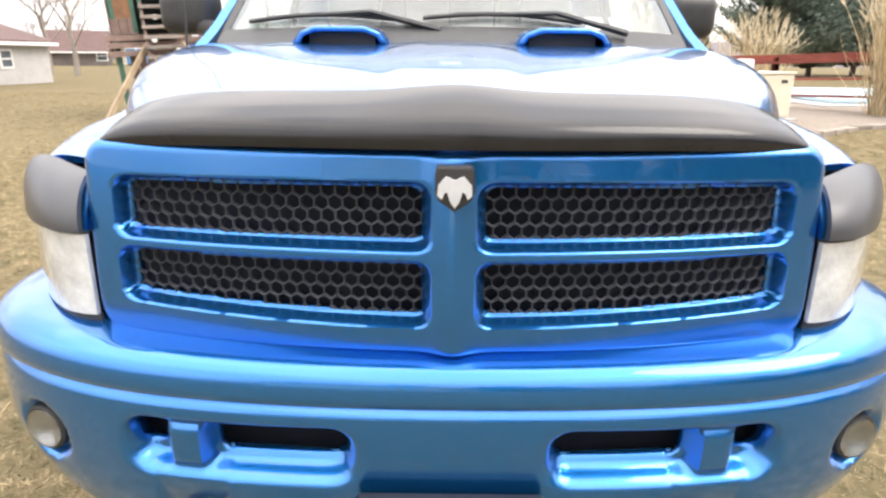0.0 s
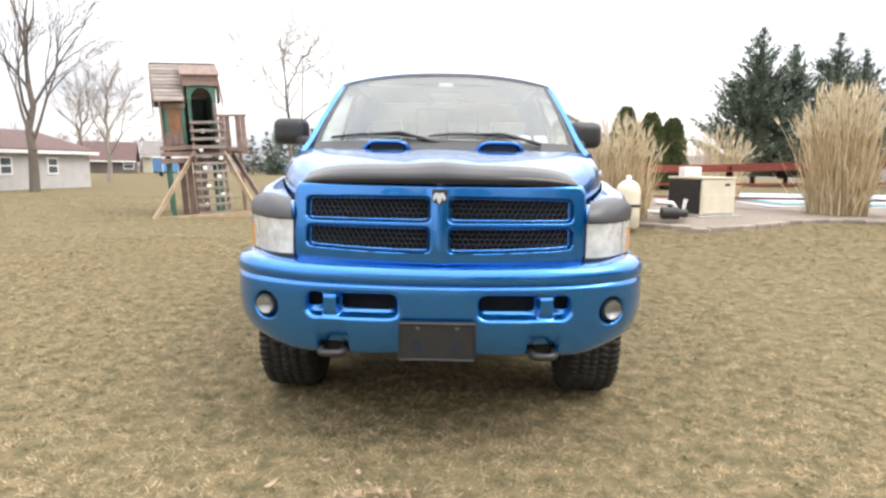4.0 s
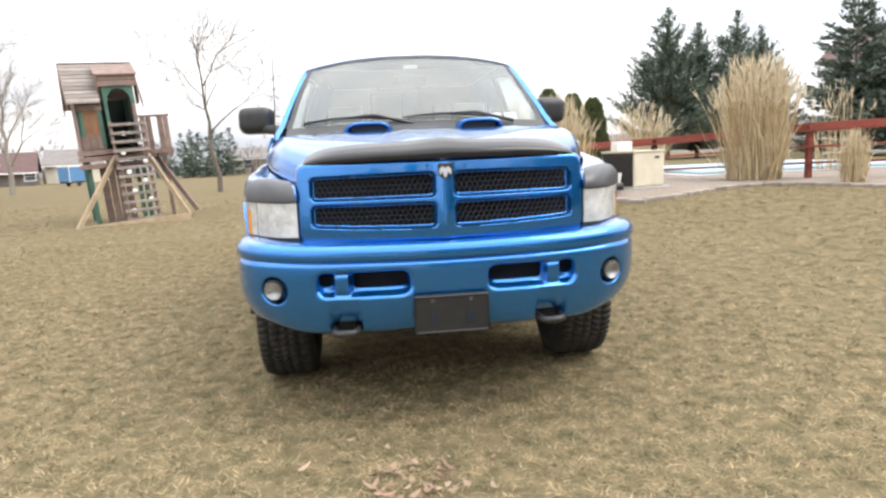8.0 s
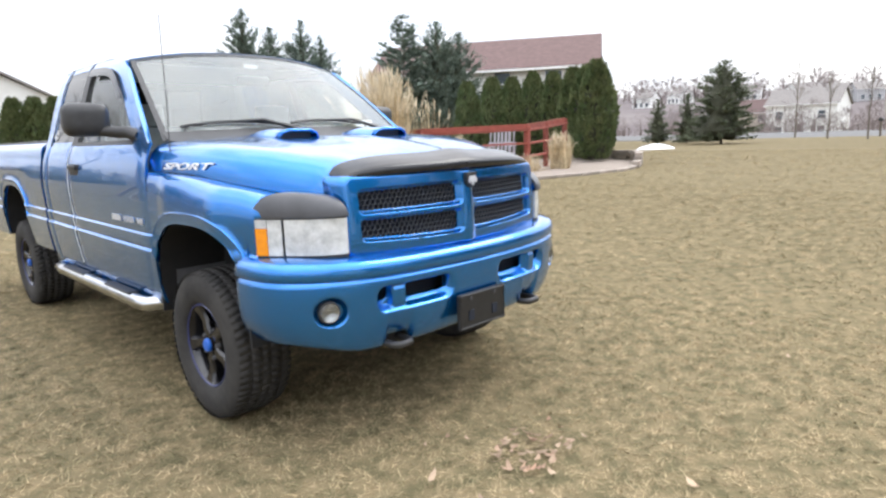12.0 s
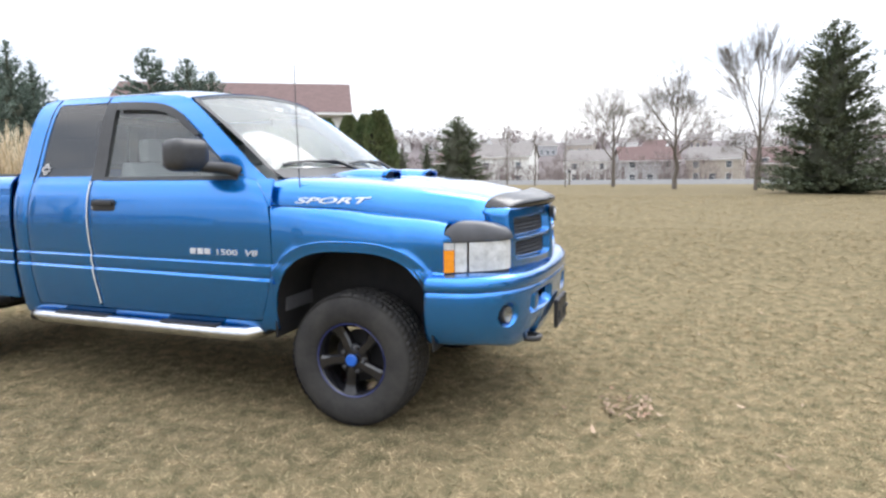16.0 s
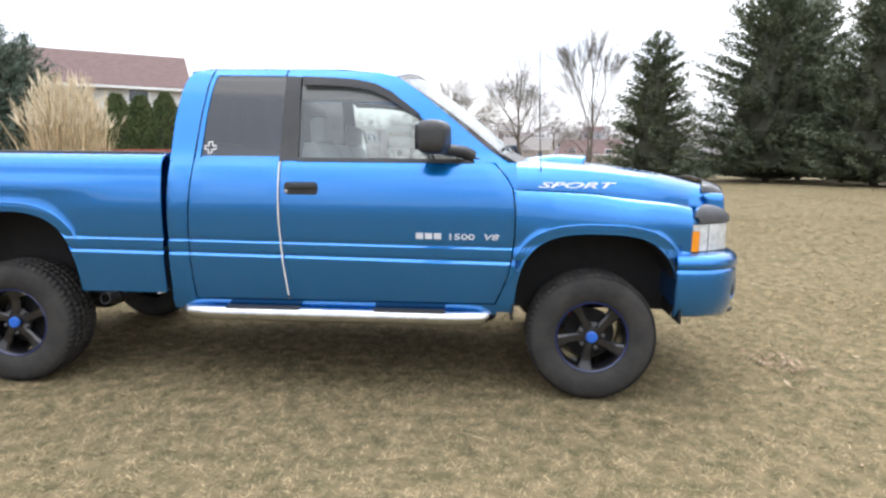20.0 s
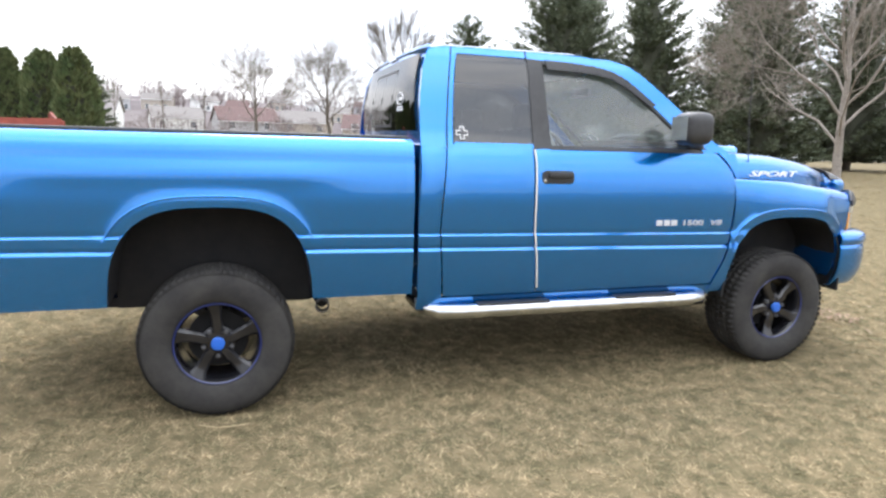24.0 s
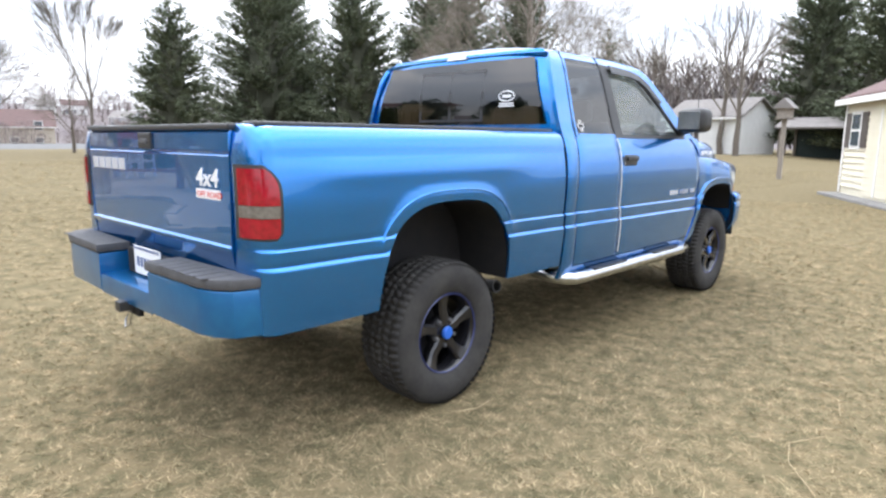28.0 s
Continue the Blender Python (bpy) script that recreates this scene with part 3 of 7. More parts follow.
conifer(16.5, -29.0, 7.4, 2.5, "dark spruce standing beyond a bare tree", 17, 1.4, lift=0.03, group="street spruces", size=0.75, core=0.46, lobes=0.10, fuzz=1.3, rise_tip=0.16)
conifer(10.6, -52.0, 14.5, 5.5, "large dark evergreen beyond the sheds", 18, 1.3, lift=0.05, group="street spruces", power=0.6, size=1.1, core=0.46, lobes=0.10, fuzz=1.3, rise_tip=0.16)
conifer(4.5, -44.0, 13.5, 5.0, "large dark evergreen behind the cream shed", 19, 1.3, lift=0.05, group="street spruces", power=0.6, size=1.1, core=0.46, lobes=0.10, fuzz=1.3, rise_tip=0.16)
conifer(-3.0, -46.0, 13.0, 5.0, "large dark evergreen behind the cream shed", 20, 1.2, lift=0.05, group="street spruces", power=0.6, size=1.1, core=0.46, lobes=0.10, fuzz=1.3, rise_tip=0.16)

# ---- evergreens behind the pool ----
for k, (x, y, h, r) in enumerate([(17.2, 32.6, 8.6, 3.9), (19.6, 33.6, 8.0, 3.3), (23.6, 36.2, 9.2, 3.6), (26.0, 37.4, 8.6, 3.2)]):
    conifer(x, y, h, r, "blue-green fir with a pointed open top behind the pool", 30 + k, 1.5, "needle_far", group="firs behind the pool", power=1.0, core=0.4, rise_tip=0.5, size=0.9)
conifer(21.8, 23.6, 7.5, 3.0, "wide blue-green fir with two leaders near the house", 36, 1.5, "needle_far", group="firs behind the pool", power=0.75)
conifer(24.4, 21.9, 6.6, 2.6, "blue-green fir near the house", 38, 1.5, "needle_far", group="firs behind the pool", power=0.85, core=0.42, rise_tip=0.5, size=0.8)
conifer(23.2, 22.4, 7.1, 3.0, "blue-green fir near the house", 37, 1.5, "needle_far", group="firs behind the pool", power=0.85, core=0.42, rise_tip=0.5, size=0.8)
conifer(36.7, 12.0, 4.8, 2.35, "small dense grey-green spruce on the far lawn", 41, 1.9, "needle", group="small spruces", power=0.6, size=0.7, core=0.7)
conifer(39.1, 17.2, 3.0, 1.15, "small dark spruce on the far lawn", 42, 1.6, group="small spruces", size=0.7, core=0.6)
conifer(39.9, 15.5, 3.2, 1.2, "small dark spruce on the far lawn", 43, 1.6, group="small spruces", size=0.7, core=0.6)

# arborvitae hedge from the pool corner to the house
for k, (x, y, h) in enumerate([(16.6, 14.2, 3.1), (17.2, 13.4, 3.2), (17.7, 12.8, 3.2), (18.1, 12.1, 3.35), (18.3, 11.3, 3.3), (17.5, 9.9, 3.3)]):
    hedge_tree(x, y, h, 0.50 + 0.03 * (k % 2), 50 + k, "columnar green arborvitae in a hedge behind the pool", "arborvitae hedge")
hedge_tree(15.3, 7.6, 3.05, 0.56, 58, "largest columnar arborvitae at the corner of the bed", "arborvitae hedge", 0.5)
hedge_tree(16.4, 8.6, 3.05, 0.62, 59, "tall columnar arborvitae at the corner of the bed", "arborvitae hedge", 0.5)
for k, (x, y) in enumerate([(7.4, 23.5), (8.6, 23.9), (9.6, 24.1)]):
    hedge_tree(x, y, 3.5 - 0.2 * k, 0.62, 62 + k, "columnar green arborvitae beyond the pool", "arborvitae hedge")

# ---- leafless trees ----
fork_tree(36.5, -1.8, 6.8, "leafless rounded shade tree by the street", 71, 0.24, 14, 0.60, 6, 0.019, 0.005, "bark")
fork_tree(33.7, -5.9, 8.0, "tall slim leafless tree with upright limbs", 72, 0.26, 9, 0.19, 6, 0.011, 0.005, "bark", rise=0.06)
fork_tree(43.7, 2.4, 7.0, "leafless spreading tree by the street", 73, 0.24, 12, 0.48, 6, 0.018, 0.005, "bark")
fork_tree(40.0, -6.8, 5.2, "small leafless tree by the street", 81, 0.2, 9, 0.50, 5, 0.018, 0.006, "bark")
fork_tree(47.2, 8.9, 6.0, "thin young leafless tree by the street", 82, 0.35, 9, 0.22, 4, 0.009, 0.005, "bark", slim=0.45)
fork_tree(43.2, 5.8, 5.4, "thin young leafless tree by the mailbox", 84, 0.35, 9, 0.22, 4, 0.009, 0.005, "bark", slim=0.45)
fork_tree(57.8, 13.9, 7.8, "thin leafless tree before the white house", 83, 0.35, 10, 0.22, 4, 0.009, 0.006, "bark", slim=0.45)
fork_tree(13.4, -17.2, 9.0, "spreading leafless tree with pale tangled branches", 74, 0.14, 15, 0.60, 7, 0.015, 0.004, lean=0.02)
fork_tree(-7.2, 25.5, 7.8, "young leafless tree with a thin leaning trunk", 75, 0.34, 9, 0.66, 5, 0.013, 0.008, "bark", lean=-0.06, rise=0.0, slim=1.2)
fork_tree(-16.4, 21.0, 8.4, "leafless tree with upright limbs by the long shed", 176, 0.22, 9, 0.34, 5, 0.020, 0.007, "bark")
fork_tree(-20.5, 34.0, 7.6, "small leafless tree near the long shed", 77, 0.2, 10, 0.46, 5, 0.018, 0.007)
fork_tree(-25.0, 39.0, 7.4, "small leafless tree near the long shed", 78, 0.2, 10, 0.46, 5, 0.018, 0.007)
fork_tree(12.0, -38.6, 9.6, "tall leafless tree beside the white garage", 79, 0.28, 9, 0.34, 5, 0.020, 0.008, "bark")
fork_tree(19.5, -42.0, 9.0, "tall leafless tree behind the white garage", 80, 0.28, 9, 0.36, 5, 0.018, 0.008, "bark")
fork_tree(14.8, -43.5, 11.0, "tall leafless tree behind the white garage", 85, 0.28, 9, 0.32, 5, 0.018, 0.008, "bark")
fork_tree(24.0, -40.0, 9.5, "leafless tree among the spruces", 86, 0.28, 9, 0.36, 5, 0.016, 0.008, "bark")

# ---- ornamental grasses in the pool bed ----
grass_clump(7.7, 8.9, 2.6, 0.86, 950, 91, "tall full clump of straw-coloured ornamental grass", 0.42, width=0.0095)
grass_clump(11.3, 11.1, 2.3, 0.9, 60, 92, "sparse upright straw-coloured ornamental grass", 0.45, upright=0.5)
grass_clump(3.15, 7.9, 1.85, 0.8, 620, 93, "tall straw-coloured ornamental grass beside the pool pump", 0.40, upright=0.4, width=0.008)
grass_clump(2.35, 8.4, 1.8, 0.6, 500, 97, "tall straw-coloured ornamental grass beside the pool pump", 0.40, upright=0.4, width=0.008)
grass_clump(7.2, 13.5, 2.0, 0.95, 450, 94, "straw-coloured ornamental grass behind the red fence", 0.45, width=0.007)
grass_clump(8.5, 7.1, 1.0, 0.32, 380, 95, "small tight clump of dry ornamental grass", 0.40, upright=0.55, width=0.007)
grass_clump(11.7, 6.5, 1.05, 0.40, 420, 96, "small tight clump of dry ornamental grass", 0.40, upright=0.5, width=0.007)
grass_clump(10.4, 6.6, 0.5, 0.5, 240, 98, "low cut-back tuft of dry ornamental grass", 0.40, width=0.006)


# ---- pool bed, fence, pool ----
edge_line = [(1.8, 8.6), (3.4, 7.2), (4.1, 6.5), (5.2, 6.9), (6.0, 7.4), (6.9, 7.7), (7.8, 7.4), (8.4, 6.4), (9.0, 5.5), (10.3, 4.9), (11.6, 4.75), (13.0, 5.1), (14.6, 5.9), (16.2, 6.7)]
bed_bm = bmesh.new()
top = [bed_bm.verts.new((x, y + 0.06, gz(x, y) + 0.03)) for x, y in edge_line]
mid = [bed_bm.verts.new((x + 0.1, y + 0.9, 0.44)) for x, y in edge_line]
back = [bed_bm.verts.new((x * 0.95 + 1.0, y + 8.5, 0.44)) for x, y in edge_line]
for i in range(len(top) - 1):
    bed_bm.faces.new((top[i], top[i + 1], mid[i + 1], mid[i]))
    bed_bm.faces.new((mid[i], mid[i + 1], back[i + 1], back[i]))
bed = part("planting_bed", bed_bm, M["gravel"])
tagged(bed, "gravel and mulch planting bed round the pool", "planting bed", kind="structure")
edging = thing("bed_edging", "low edging of flat brown stones along the bed", "edging", kind="structure")
wall_root = thing("retaining_wall", "curved low retaining wall of stacked grey-brown stones", "retaining wall", kind="structure")
stone_bm = box(-0.15, 0.15, -0.07, 0.07, 0, 0.09, 0.012)
stone_me = bpy.data.meshes.new("stone")
stone_bm.to_mesh(stone_me)
stone_bm.free()
stone_me.materials.append(M["stone"])


def along(line, step):
    pts, left = [], 0.0
    for (x0, y0), (x1, y1) in zip(line, line[1:]):
        d = math.hypot(x1 - x0, y1 - y0)
        s = left
        while s < d:
            pts.append((x0 + (x1 - x0) * s / d, y0 + (y1 - y0) * s / d, math.atan2(y1 - y0, x1 - x0)))
            s += step
        left = s - d
    return pts


for x, y, a in along(edge_line, 0.31):
    s = new("stone", stone_me)
    s.parent = edging
    s.matrix_basis = pose(x, y, gz(x, y) - 0.03 + random.uniform(-.008, .008), 0, 0, math.degrees(a) + random.uniform(-4, 4))
wall_line = [(13.6, 5.35), (14.6, 5.8), (15.6, 6.3), (16.6, 7.0), (17.1, 7.9), (17.2, 9.0), (17.0, 10.0)]
for course in range(4):
    for x, y, a in along([(p[0], p[1]) for p in wall_line[course // 2:]], 0.31):
        s = new("stone", stone_me)
        s.parent = wall_root
        o = 0.155 if course % 2 else 0
        s.matrix_basis = pose(x + o * math.cos(a), y + o * math.sin(a), gz(x, y) - 0.02 + 0.094 * course, 0, 0, math.degrees(a) + random.uniform(-3, 3)) @ Matrix.Diagonal((1.0, 1.5, 1.0, 1))

pool_deck = part("pool_deck", box(7.4, 15.0, 10.9, 18.0, 0.2, 0.47, 0.02), M["concrete"])
tagged(pool_deck, "pale concrete deck round the pool", "deck", kind="structure")
pool_cover = part("pool_cover", box(7.9, 14.2, 11.4, 16.5, 0.474, 0.56, 0.03), M["cover"])
tagged(pool_cover, "pale blue cover stretched over the swimming pool", "pool cover")


def fence(points, label):
    root = thing("rail_fence", label, "fence", group="red pool fences")
    for i, (x, y, b, h) in enumerate(points):
        part("post", box(x - .055, x + .055, y - .055, y + .055, b - 0.15, b + h, 0.012), M["redwood"], root)
    for (x0, y0, b0, h0), (x1, y1, b1, h1) in zip(points, points[1:]):
        for k, f_ in enumerate((0.30, 0.60, 0.90)):
            part("rail", beam((x0, y0 - .05, b0 + h0 * f_), (x1, y1 - .05, b1 + h1 * f_), 0.13, 0.045), M["redwood"], root)
        part("top_rail", beam((x0, y0, b0 + h0 * 0.97), (x1, y1, b1 + h1 * 0.97), 0.05, 0.15), M["redwood"], root)
    return root


fence([(6.4, 10.9, 0.35, 1.02), (8.7, 8.6, 0.42, 1.10), (10.9, 6.95, 0.45, 1.12)], "red-stained wooden rail fence with three rails along the bed")
fence([(11.0, 7.06, 0.45, 1.12), (12.4, 7.45, 0.45, 1.2), (14.0, 7.9, 0.45, 1.32)], "red-stained wooden rail fence running towards the hedge")
fence([(2.4, 12.2, 0.35, 0.95), (4.4, 11.5, 0.35, 0.95), (6.4, 10.9, 0.35, 1.02)], "red-stained wooden rail fence behind the pump equipment")
for k, (x_, y_) in enumerate(((12.05, 8.75), (12.45, 9.25))):
    chair = thing("deck_chair", "grey-white resin deck chair with a slatted back", "chair", pose(x_, y_, 0.46, 0, 0, -38), "deck chairs")
    for q in range(6):
        part("back_slat", beam((-.27 + .108 * q, -.30, .34), (-.27 + .108 * q, -.42, 1.0), .012, .095), M["resin"], chair)
    part("back_rail", beam((-.33, -.43, 1.0), (.33, -.43, 1.0), .03, .06), M["resin"], chair)
    part("back_rail", beam((-.33, -.36, .66), (.33, -.36, .66), .025, .05), M["resin"], chair)
    part("seat", box(-.30, .30, -.30, .24, .34, .385, .012), M["resin"], chair)
    for sx in (-.30, .30):
        part("armrest", box(sx - .045, sx + .045, -.38, .26, .56, .59, .01), M["resin"], chair)
        for sy in (-.28, .22):
            part("leg", box(sx - .025, sx + .025, sy - .03, sy + .03, 0, .56, .006), M["resin"], chair)

# pool heater and filter
heater = thing("pool_heater", "square pool heater with a black louvred side and beige panels", "pool heater", pose(4.70, 8.14, 0.43, 0, 0, 25.7) @ Matrix.Diagonal((0.89, 0.89, 0.89, 1)))
part("base_pad", box(-.58, .58, -.56, .56, -0.12, 0.045, .01), M["concrete"], heater)
part("cabinet", box(-.47, .47, -.45, .45, .05, .78, .02), M["beige"], heater)
part("top_cover", box(-.50, .49, -.47, .46, .782, .82, .015), M["beige"], heater)
part("side_grille", box(-.488, -.472, -.42, .42, .08, .765), M["black_metal"], heater)
for k in range(9):
    part("louvre", box(-.498, -.489, -.41, .41, .11 + k * .072, .135 + k * .072), M["black_metal"], heater)
part("front_panel", box(-.43, .43, -.466, -.452, .09, .46, .004), M["beige"], heater)
part("badge", box(.16, .30, -.460, -.452, .64, .69), M["black_metal"], heater)
pipe = thing("pvc_pipework", "white and grey pipes between filter and heater", "pipework", pose(3.80, 7.45, 0.42))
part("pipe", tube([(-.3, 0, .12), (0, .05, .10), (.35, .05, .12), (.38, .05, .35)], .04, 8), M["white_plastic"], pipe, sm=50)
part("pipe", tube([(-.2, -.1, .30), (.1, -.1, .28), (.3, -.05, .05)], .04, 8), M["white_plastic"], pipe, sm=50)
part("pump", lathe([(0.02, -.2), (.1, -.18), (.11, .1), (.07, .12), (.07, .25), (.02, .26)], 14, 'X', None), M["black_metal"], pipe, sm=40, at=pose(.05, -.25, .12))
filt = thing("sand_filter", "beige domed pool filter tank with a middle clamp band", "pool filter", pose(3.0, 6.9, 0.30))
part("tank", lathe([(.17, 0), (.20, .04), (.20, .36), (.20, .62), (.17, .72), (.09, .79), (.0, .80)], 20, 'Z'), M["beige"], filt, sm=40)
part("clamp_band", lathe([(.198, .36), (.215, .365), (.215, .40), (.198, .405)], 20, 'Z', closed=True), M["black_metal"], filt)
part("valve", lathe([(.05, .79), (.05, .86), (.03, .88), (0, .88)], 12, 'Z'), M["white_plastic"], filt, sm=40)
tub = part("white_bucket", box(4.30, 4.62, 7.98, 8.26, 1.162, 1.34, .02), M["white_plastic"])
tagged(tub, "small white plastic tub standing on the heater", "tub")


# ---- play tower ----
def play_tower():
    t = thing("play_tower", "leaning weathered wooden play tower with ladder, board roof and slanted braces", "play tower", pose(-6.40, 12.2, -0.02, 0, -3.4, 26))
    X0, X1, D, F = -.60, .62, .62, 1.55
    for sx in (X0 + .06, X1 - .04):
        for sy in (-1, 1):
            part("post", beam((sx, sy * D, -.16), (sx, sy * D, 2.95), .09, .09), M["green_paint"], t)
    part("floor", box(X0 - .05, X1 + .05, -.72, .72, F - .06, F, .005), M["weathered"], t)
    for z in (F - .20, F - .04, F + .10):
        part("floor_beam", box(X0 - .12, X1 + .02, -.80, -.755, z - .055, z + .055, .006), M["weathered"], t)
    for sx in (X0, X1):
        for k in range(9):
            part("wall_board", box(sx - .012, sx + .012, -.68 + k * .152, -.535 + k * .152, F + .01, 2.95), M["weathered"], t)
    # front: a framed panel beside the doorway
    for k in range(3):
        part("wall_board", box(X0 + .02 + .16 * k, X0 + .17 + .16 * k, -.72, -.70, F + .17, F + .48), M["weathered"], t)
    part("window_panel", box(X0 + .12, X0 + .42, -.715, -.70, F + .48, 2.58), M["panel_wood"], t, "orange-brown wall panel")
    part("panel_frame", box(X0 + .05, X0 + .12, -.735, -.705, F + .46, 2.62), M["green_paint"], t)
    part("panel_frame", box(X0 + .42, X0 + .50, -.735, -.705, F + .20, 2.62), M["green_paint"], t)
    part("panel_head", box(X0 + .02, X0 + .52, -.74, -.705, 2.58, 2.70), M["weathered"], t)
    part("rear_wall", box(X0, X1, .69, .71, F + .01, 2.95), M["weathered"], t)
    # dark sheet stands in for the shade seen through the doorway
    part("inner_lining", box(X0 + .02, X1 - .02, .66, .685, F + .01, 2.9), M["dark_inside"], t)
    # doorway with a green arch under a dormer
    arch = [(-.02, 2.70), (-.02, 3.16), (.62, 3.16), (.62, 2.70), (.55, 2.70), (.52, 2.88), (.43, 3.00), (.30, 3.04), (.17, 3.00), (.08, 2.88), (.05, 2.70)]
    part("doorway_arch", prism(arch, -.77, -.745), M["green_paint"], t)
    part("door_jamb", box(-.02, .05, -.77, -.745, 1.9, 2.70), M["green_paint"], t)
    part("door_jamb", box(.55, .62, -.77, -.745, 1.6, 2.70), M["weathered"], t)
    for k in range(2):
        part("dormer_board", box(-.10, .72, -.80, -.775, 3.08 + k * .135, 3.205 + k * .135, .004), M["weathered"], t)
    part("dormer_lintel", box(.06, .50, -.815, -.802, 3.09, 3.13), M["grey_boards"], t)
    for sx in (-.10, .70):
        part("dormer_side", prism([(-.775, 2.7), (-.775, 3.32), (-.30, 3.42), (-.30, 2.7)], sx, sx + .02, 'YZ'), M["weathered"], t)
    part("dormer_roof", prism([(-.84, 3.32), (-.84, 3.35), (-.20, 3.62), (-.20, 3.59)], -.13, .75, 'YZ'), M["weathered"], t)
    # overlapping roof boards down both slopes
    for k in range(10):
        a, b = k / 10, (k + 1) / 10 + 0.03
        y0, y1, z0, z1 = -.92 + .92 * a, -.92 + .92 * b, 2.72 + .94 * a, 2.72 + .94 * b
        for x0, x1 in ((-.74, -.105),) if k < 6 else ((-.74, .74),):
            part("roof_board", prism([(y0, z0), (y1, z1), (y1, z1 + .02), (y0, z0 + .045)], x0, x1, 'YZ'), M["grey_boards"], t)
        part("roof_board", prism([(-y0, z0), (-y1, z1), (-y1, z1 + .02), (-y0, z0 + .045)], -.74, .74, 'YZ'), M["grey_boards"], t)
    for sx in (-.765, .745):
        for sg in (-1, 1):
            part("barge_board", prism([(sg * .95, 2.58), (sg * .95, 2.74), (0, 3.70), (0, 3.54)], sx, sx + .022, 'YZ'), M["weathered"], t)
    # ladder of thick treads
    for sx in (.02, .66):
        part("ladder_rail", beam((sx, -1.30, -.1), (sx, -.86, 2.30), .05, .12), M["weathered"], t)
    for k in range(12):
        z = .10 + k * .193
        y = -1.30 + .44 * z / 2.3
        part("ladder_step", box(-.03, .71, y - .12, y + .03, z - .032, z + .032, .008), M["grey_boards"], t)
    for k in range(9):
        z = .30 + k * .215
        y = -1.30 + .44 * z / 2.3 - .08
        part("climbing_grip", lathe([(.02, -.03), (.055, -.02), (.05, .02), (.0, .035)], 8, 'Y'), M["white_plastic"], t, at=pose(.16 + .34 * (k % 2) + .04 * (k % 3), y, z))
    # slanted braces, deck and railing
    part("brace", beam((.02, -.84, 1.52), (-1.12, -1.7, -.1), .07, .09), M["pale_wood"], t)
    part("brace", beam((.68, -.84, 1.52), (1.30, -1.3, .05), .07, .09), M["pale_wood"], t)
    part("brace", beam((.95, .3, 1.6), (1.70, -.2, .05), .08, .10), M["weathered"], t)
    part("deck_floor", box(.66, 1.30, -.5, .7, F - .06, F, .005), M["weathered"], t)
    for k in (0, 1, 3, 4):
        part("railing_board", box(.68 + k * .125, .795 + k * .125, -.52, -.50, F - .1, 2.38), M["weathered"], t)
    part("railing_top", box(.64, 1.33, -.53, -.48, 2.38, 2.43), M["weathered"], t)
    part("railing_base", box(.64, 1.33, -.54, -.49, F - .02, F + .08), M["weathered"], t)
    part("deck_post", beam((1.26, .6, -.05), (1.26, .6, 2.3), .08, .08), M["weathered"], t)
    for k in range(4):
        part("lower_panel", box(-.34 + k * .16, -.20 + k * .16, -.60, -.58, .05, 1.35), M["weathered"], t)
    part("ground_sill", box(-.90, 1.3, -1.45, -1.36, -.08, .09), M["pale_wood"], t)


play_tower()


# ---- houses and sheds ----
def window(root, cx, cz, w, h, face, shutters=False):
    """A framed window on a wall that faces -y of its root, at depth face."""
    win = part("window", box(cx - w / 2 - .08, cx + w / 2 + .08, face - .05, face + .02, cz - h / 2 - .08, cz + h / 2 + .08), M["trim_white"], root)
    part("pane", box(cx - w / 2, cx + w / 2, face - .058, face - .052, cz + .03, cz + h / 2), M["pane"], win)
    part("pane", box(cx - w / 2, cx + w / 2, face - .058, face - .052, cz - h / 2, cz - .03), M["pane"], win)
    if shutters:
        for s in (-1, 1):
            part("shutter", box(cx + s * (w / 2 + .27) - .17, cx + s * (w / 2 + .27) + .17, face - .05, face + .01, cz - h / 2 - .05, cz + h / 2 + .05), M["shutter"], root)


def house(x, y, turn, w, d, eave, ridge, label, wall="siding", roof="shingle", windows=(), chimney=None, over=0.3, base=None, laps=0):
    root = thing("house", label, "house", pose(x, y, (gz(x, y) if base is None else base) - 0.1, 0, 0, turn))
    part("wall", prism([(0, 0), (d, 0), (d, eave), (d / 2, ridge - .08), (0, eave)], -w / 2, w / 2, 'YZ'), M[wall], root)
    for s in (0, 1):
        y0, y1 = (-over, d / 2) if s == 0 else (d + over, d / 2)
        k = (ridge - eave) / (d / 2)
        z0 = eave - over * k
        part("roof", prism([(y0, z0), (y1, ridge), (y1, ridge + .14), (y0, z0 + .14)], -w / 2 - over, w / 2 + over, 'YZ'), M[roof], root)
    part("gutter", box(-w / 2 - over, w / 2 + over, -over - .10, -over - .005, eave - over * k - .06, eave - over * k + .08), M["trim_white"], root)
    for cx, cz, ww, hh, sh in windows:
        window(root, cx, cz, ww, hh, 0, sh)
    for i in range(laps):
        z = .25 + i * (eave - .3) / laps
        part("lap", prism([(-.035, z), (0, z + .16), (0, z)], -w / 2, w / 2, 'YZ'), M[wall], root)
    if chimney:
        part("chimney", box(chimney - .5, chimney + .5, d / 2 - .4, d / 2 + .4, ridge - .6, ridge + 1.1), M["stone"], root)
    return root


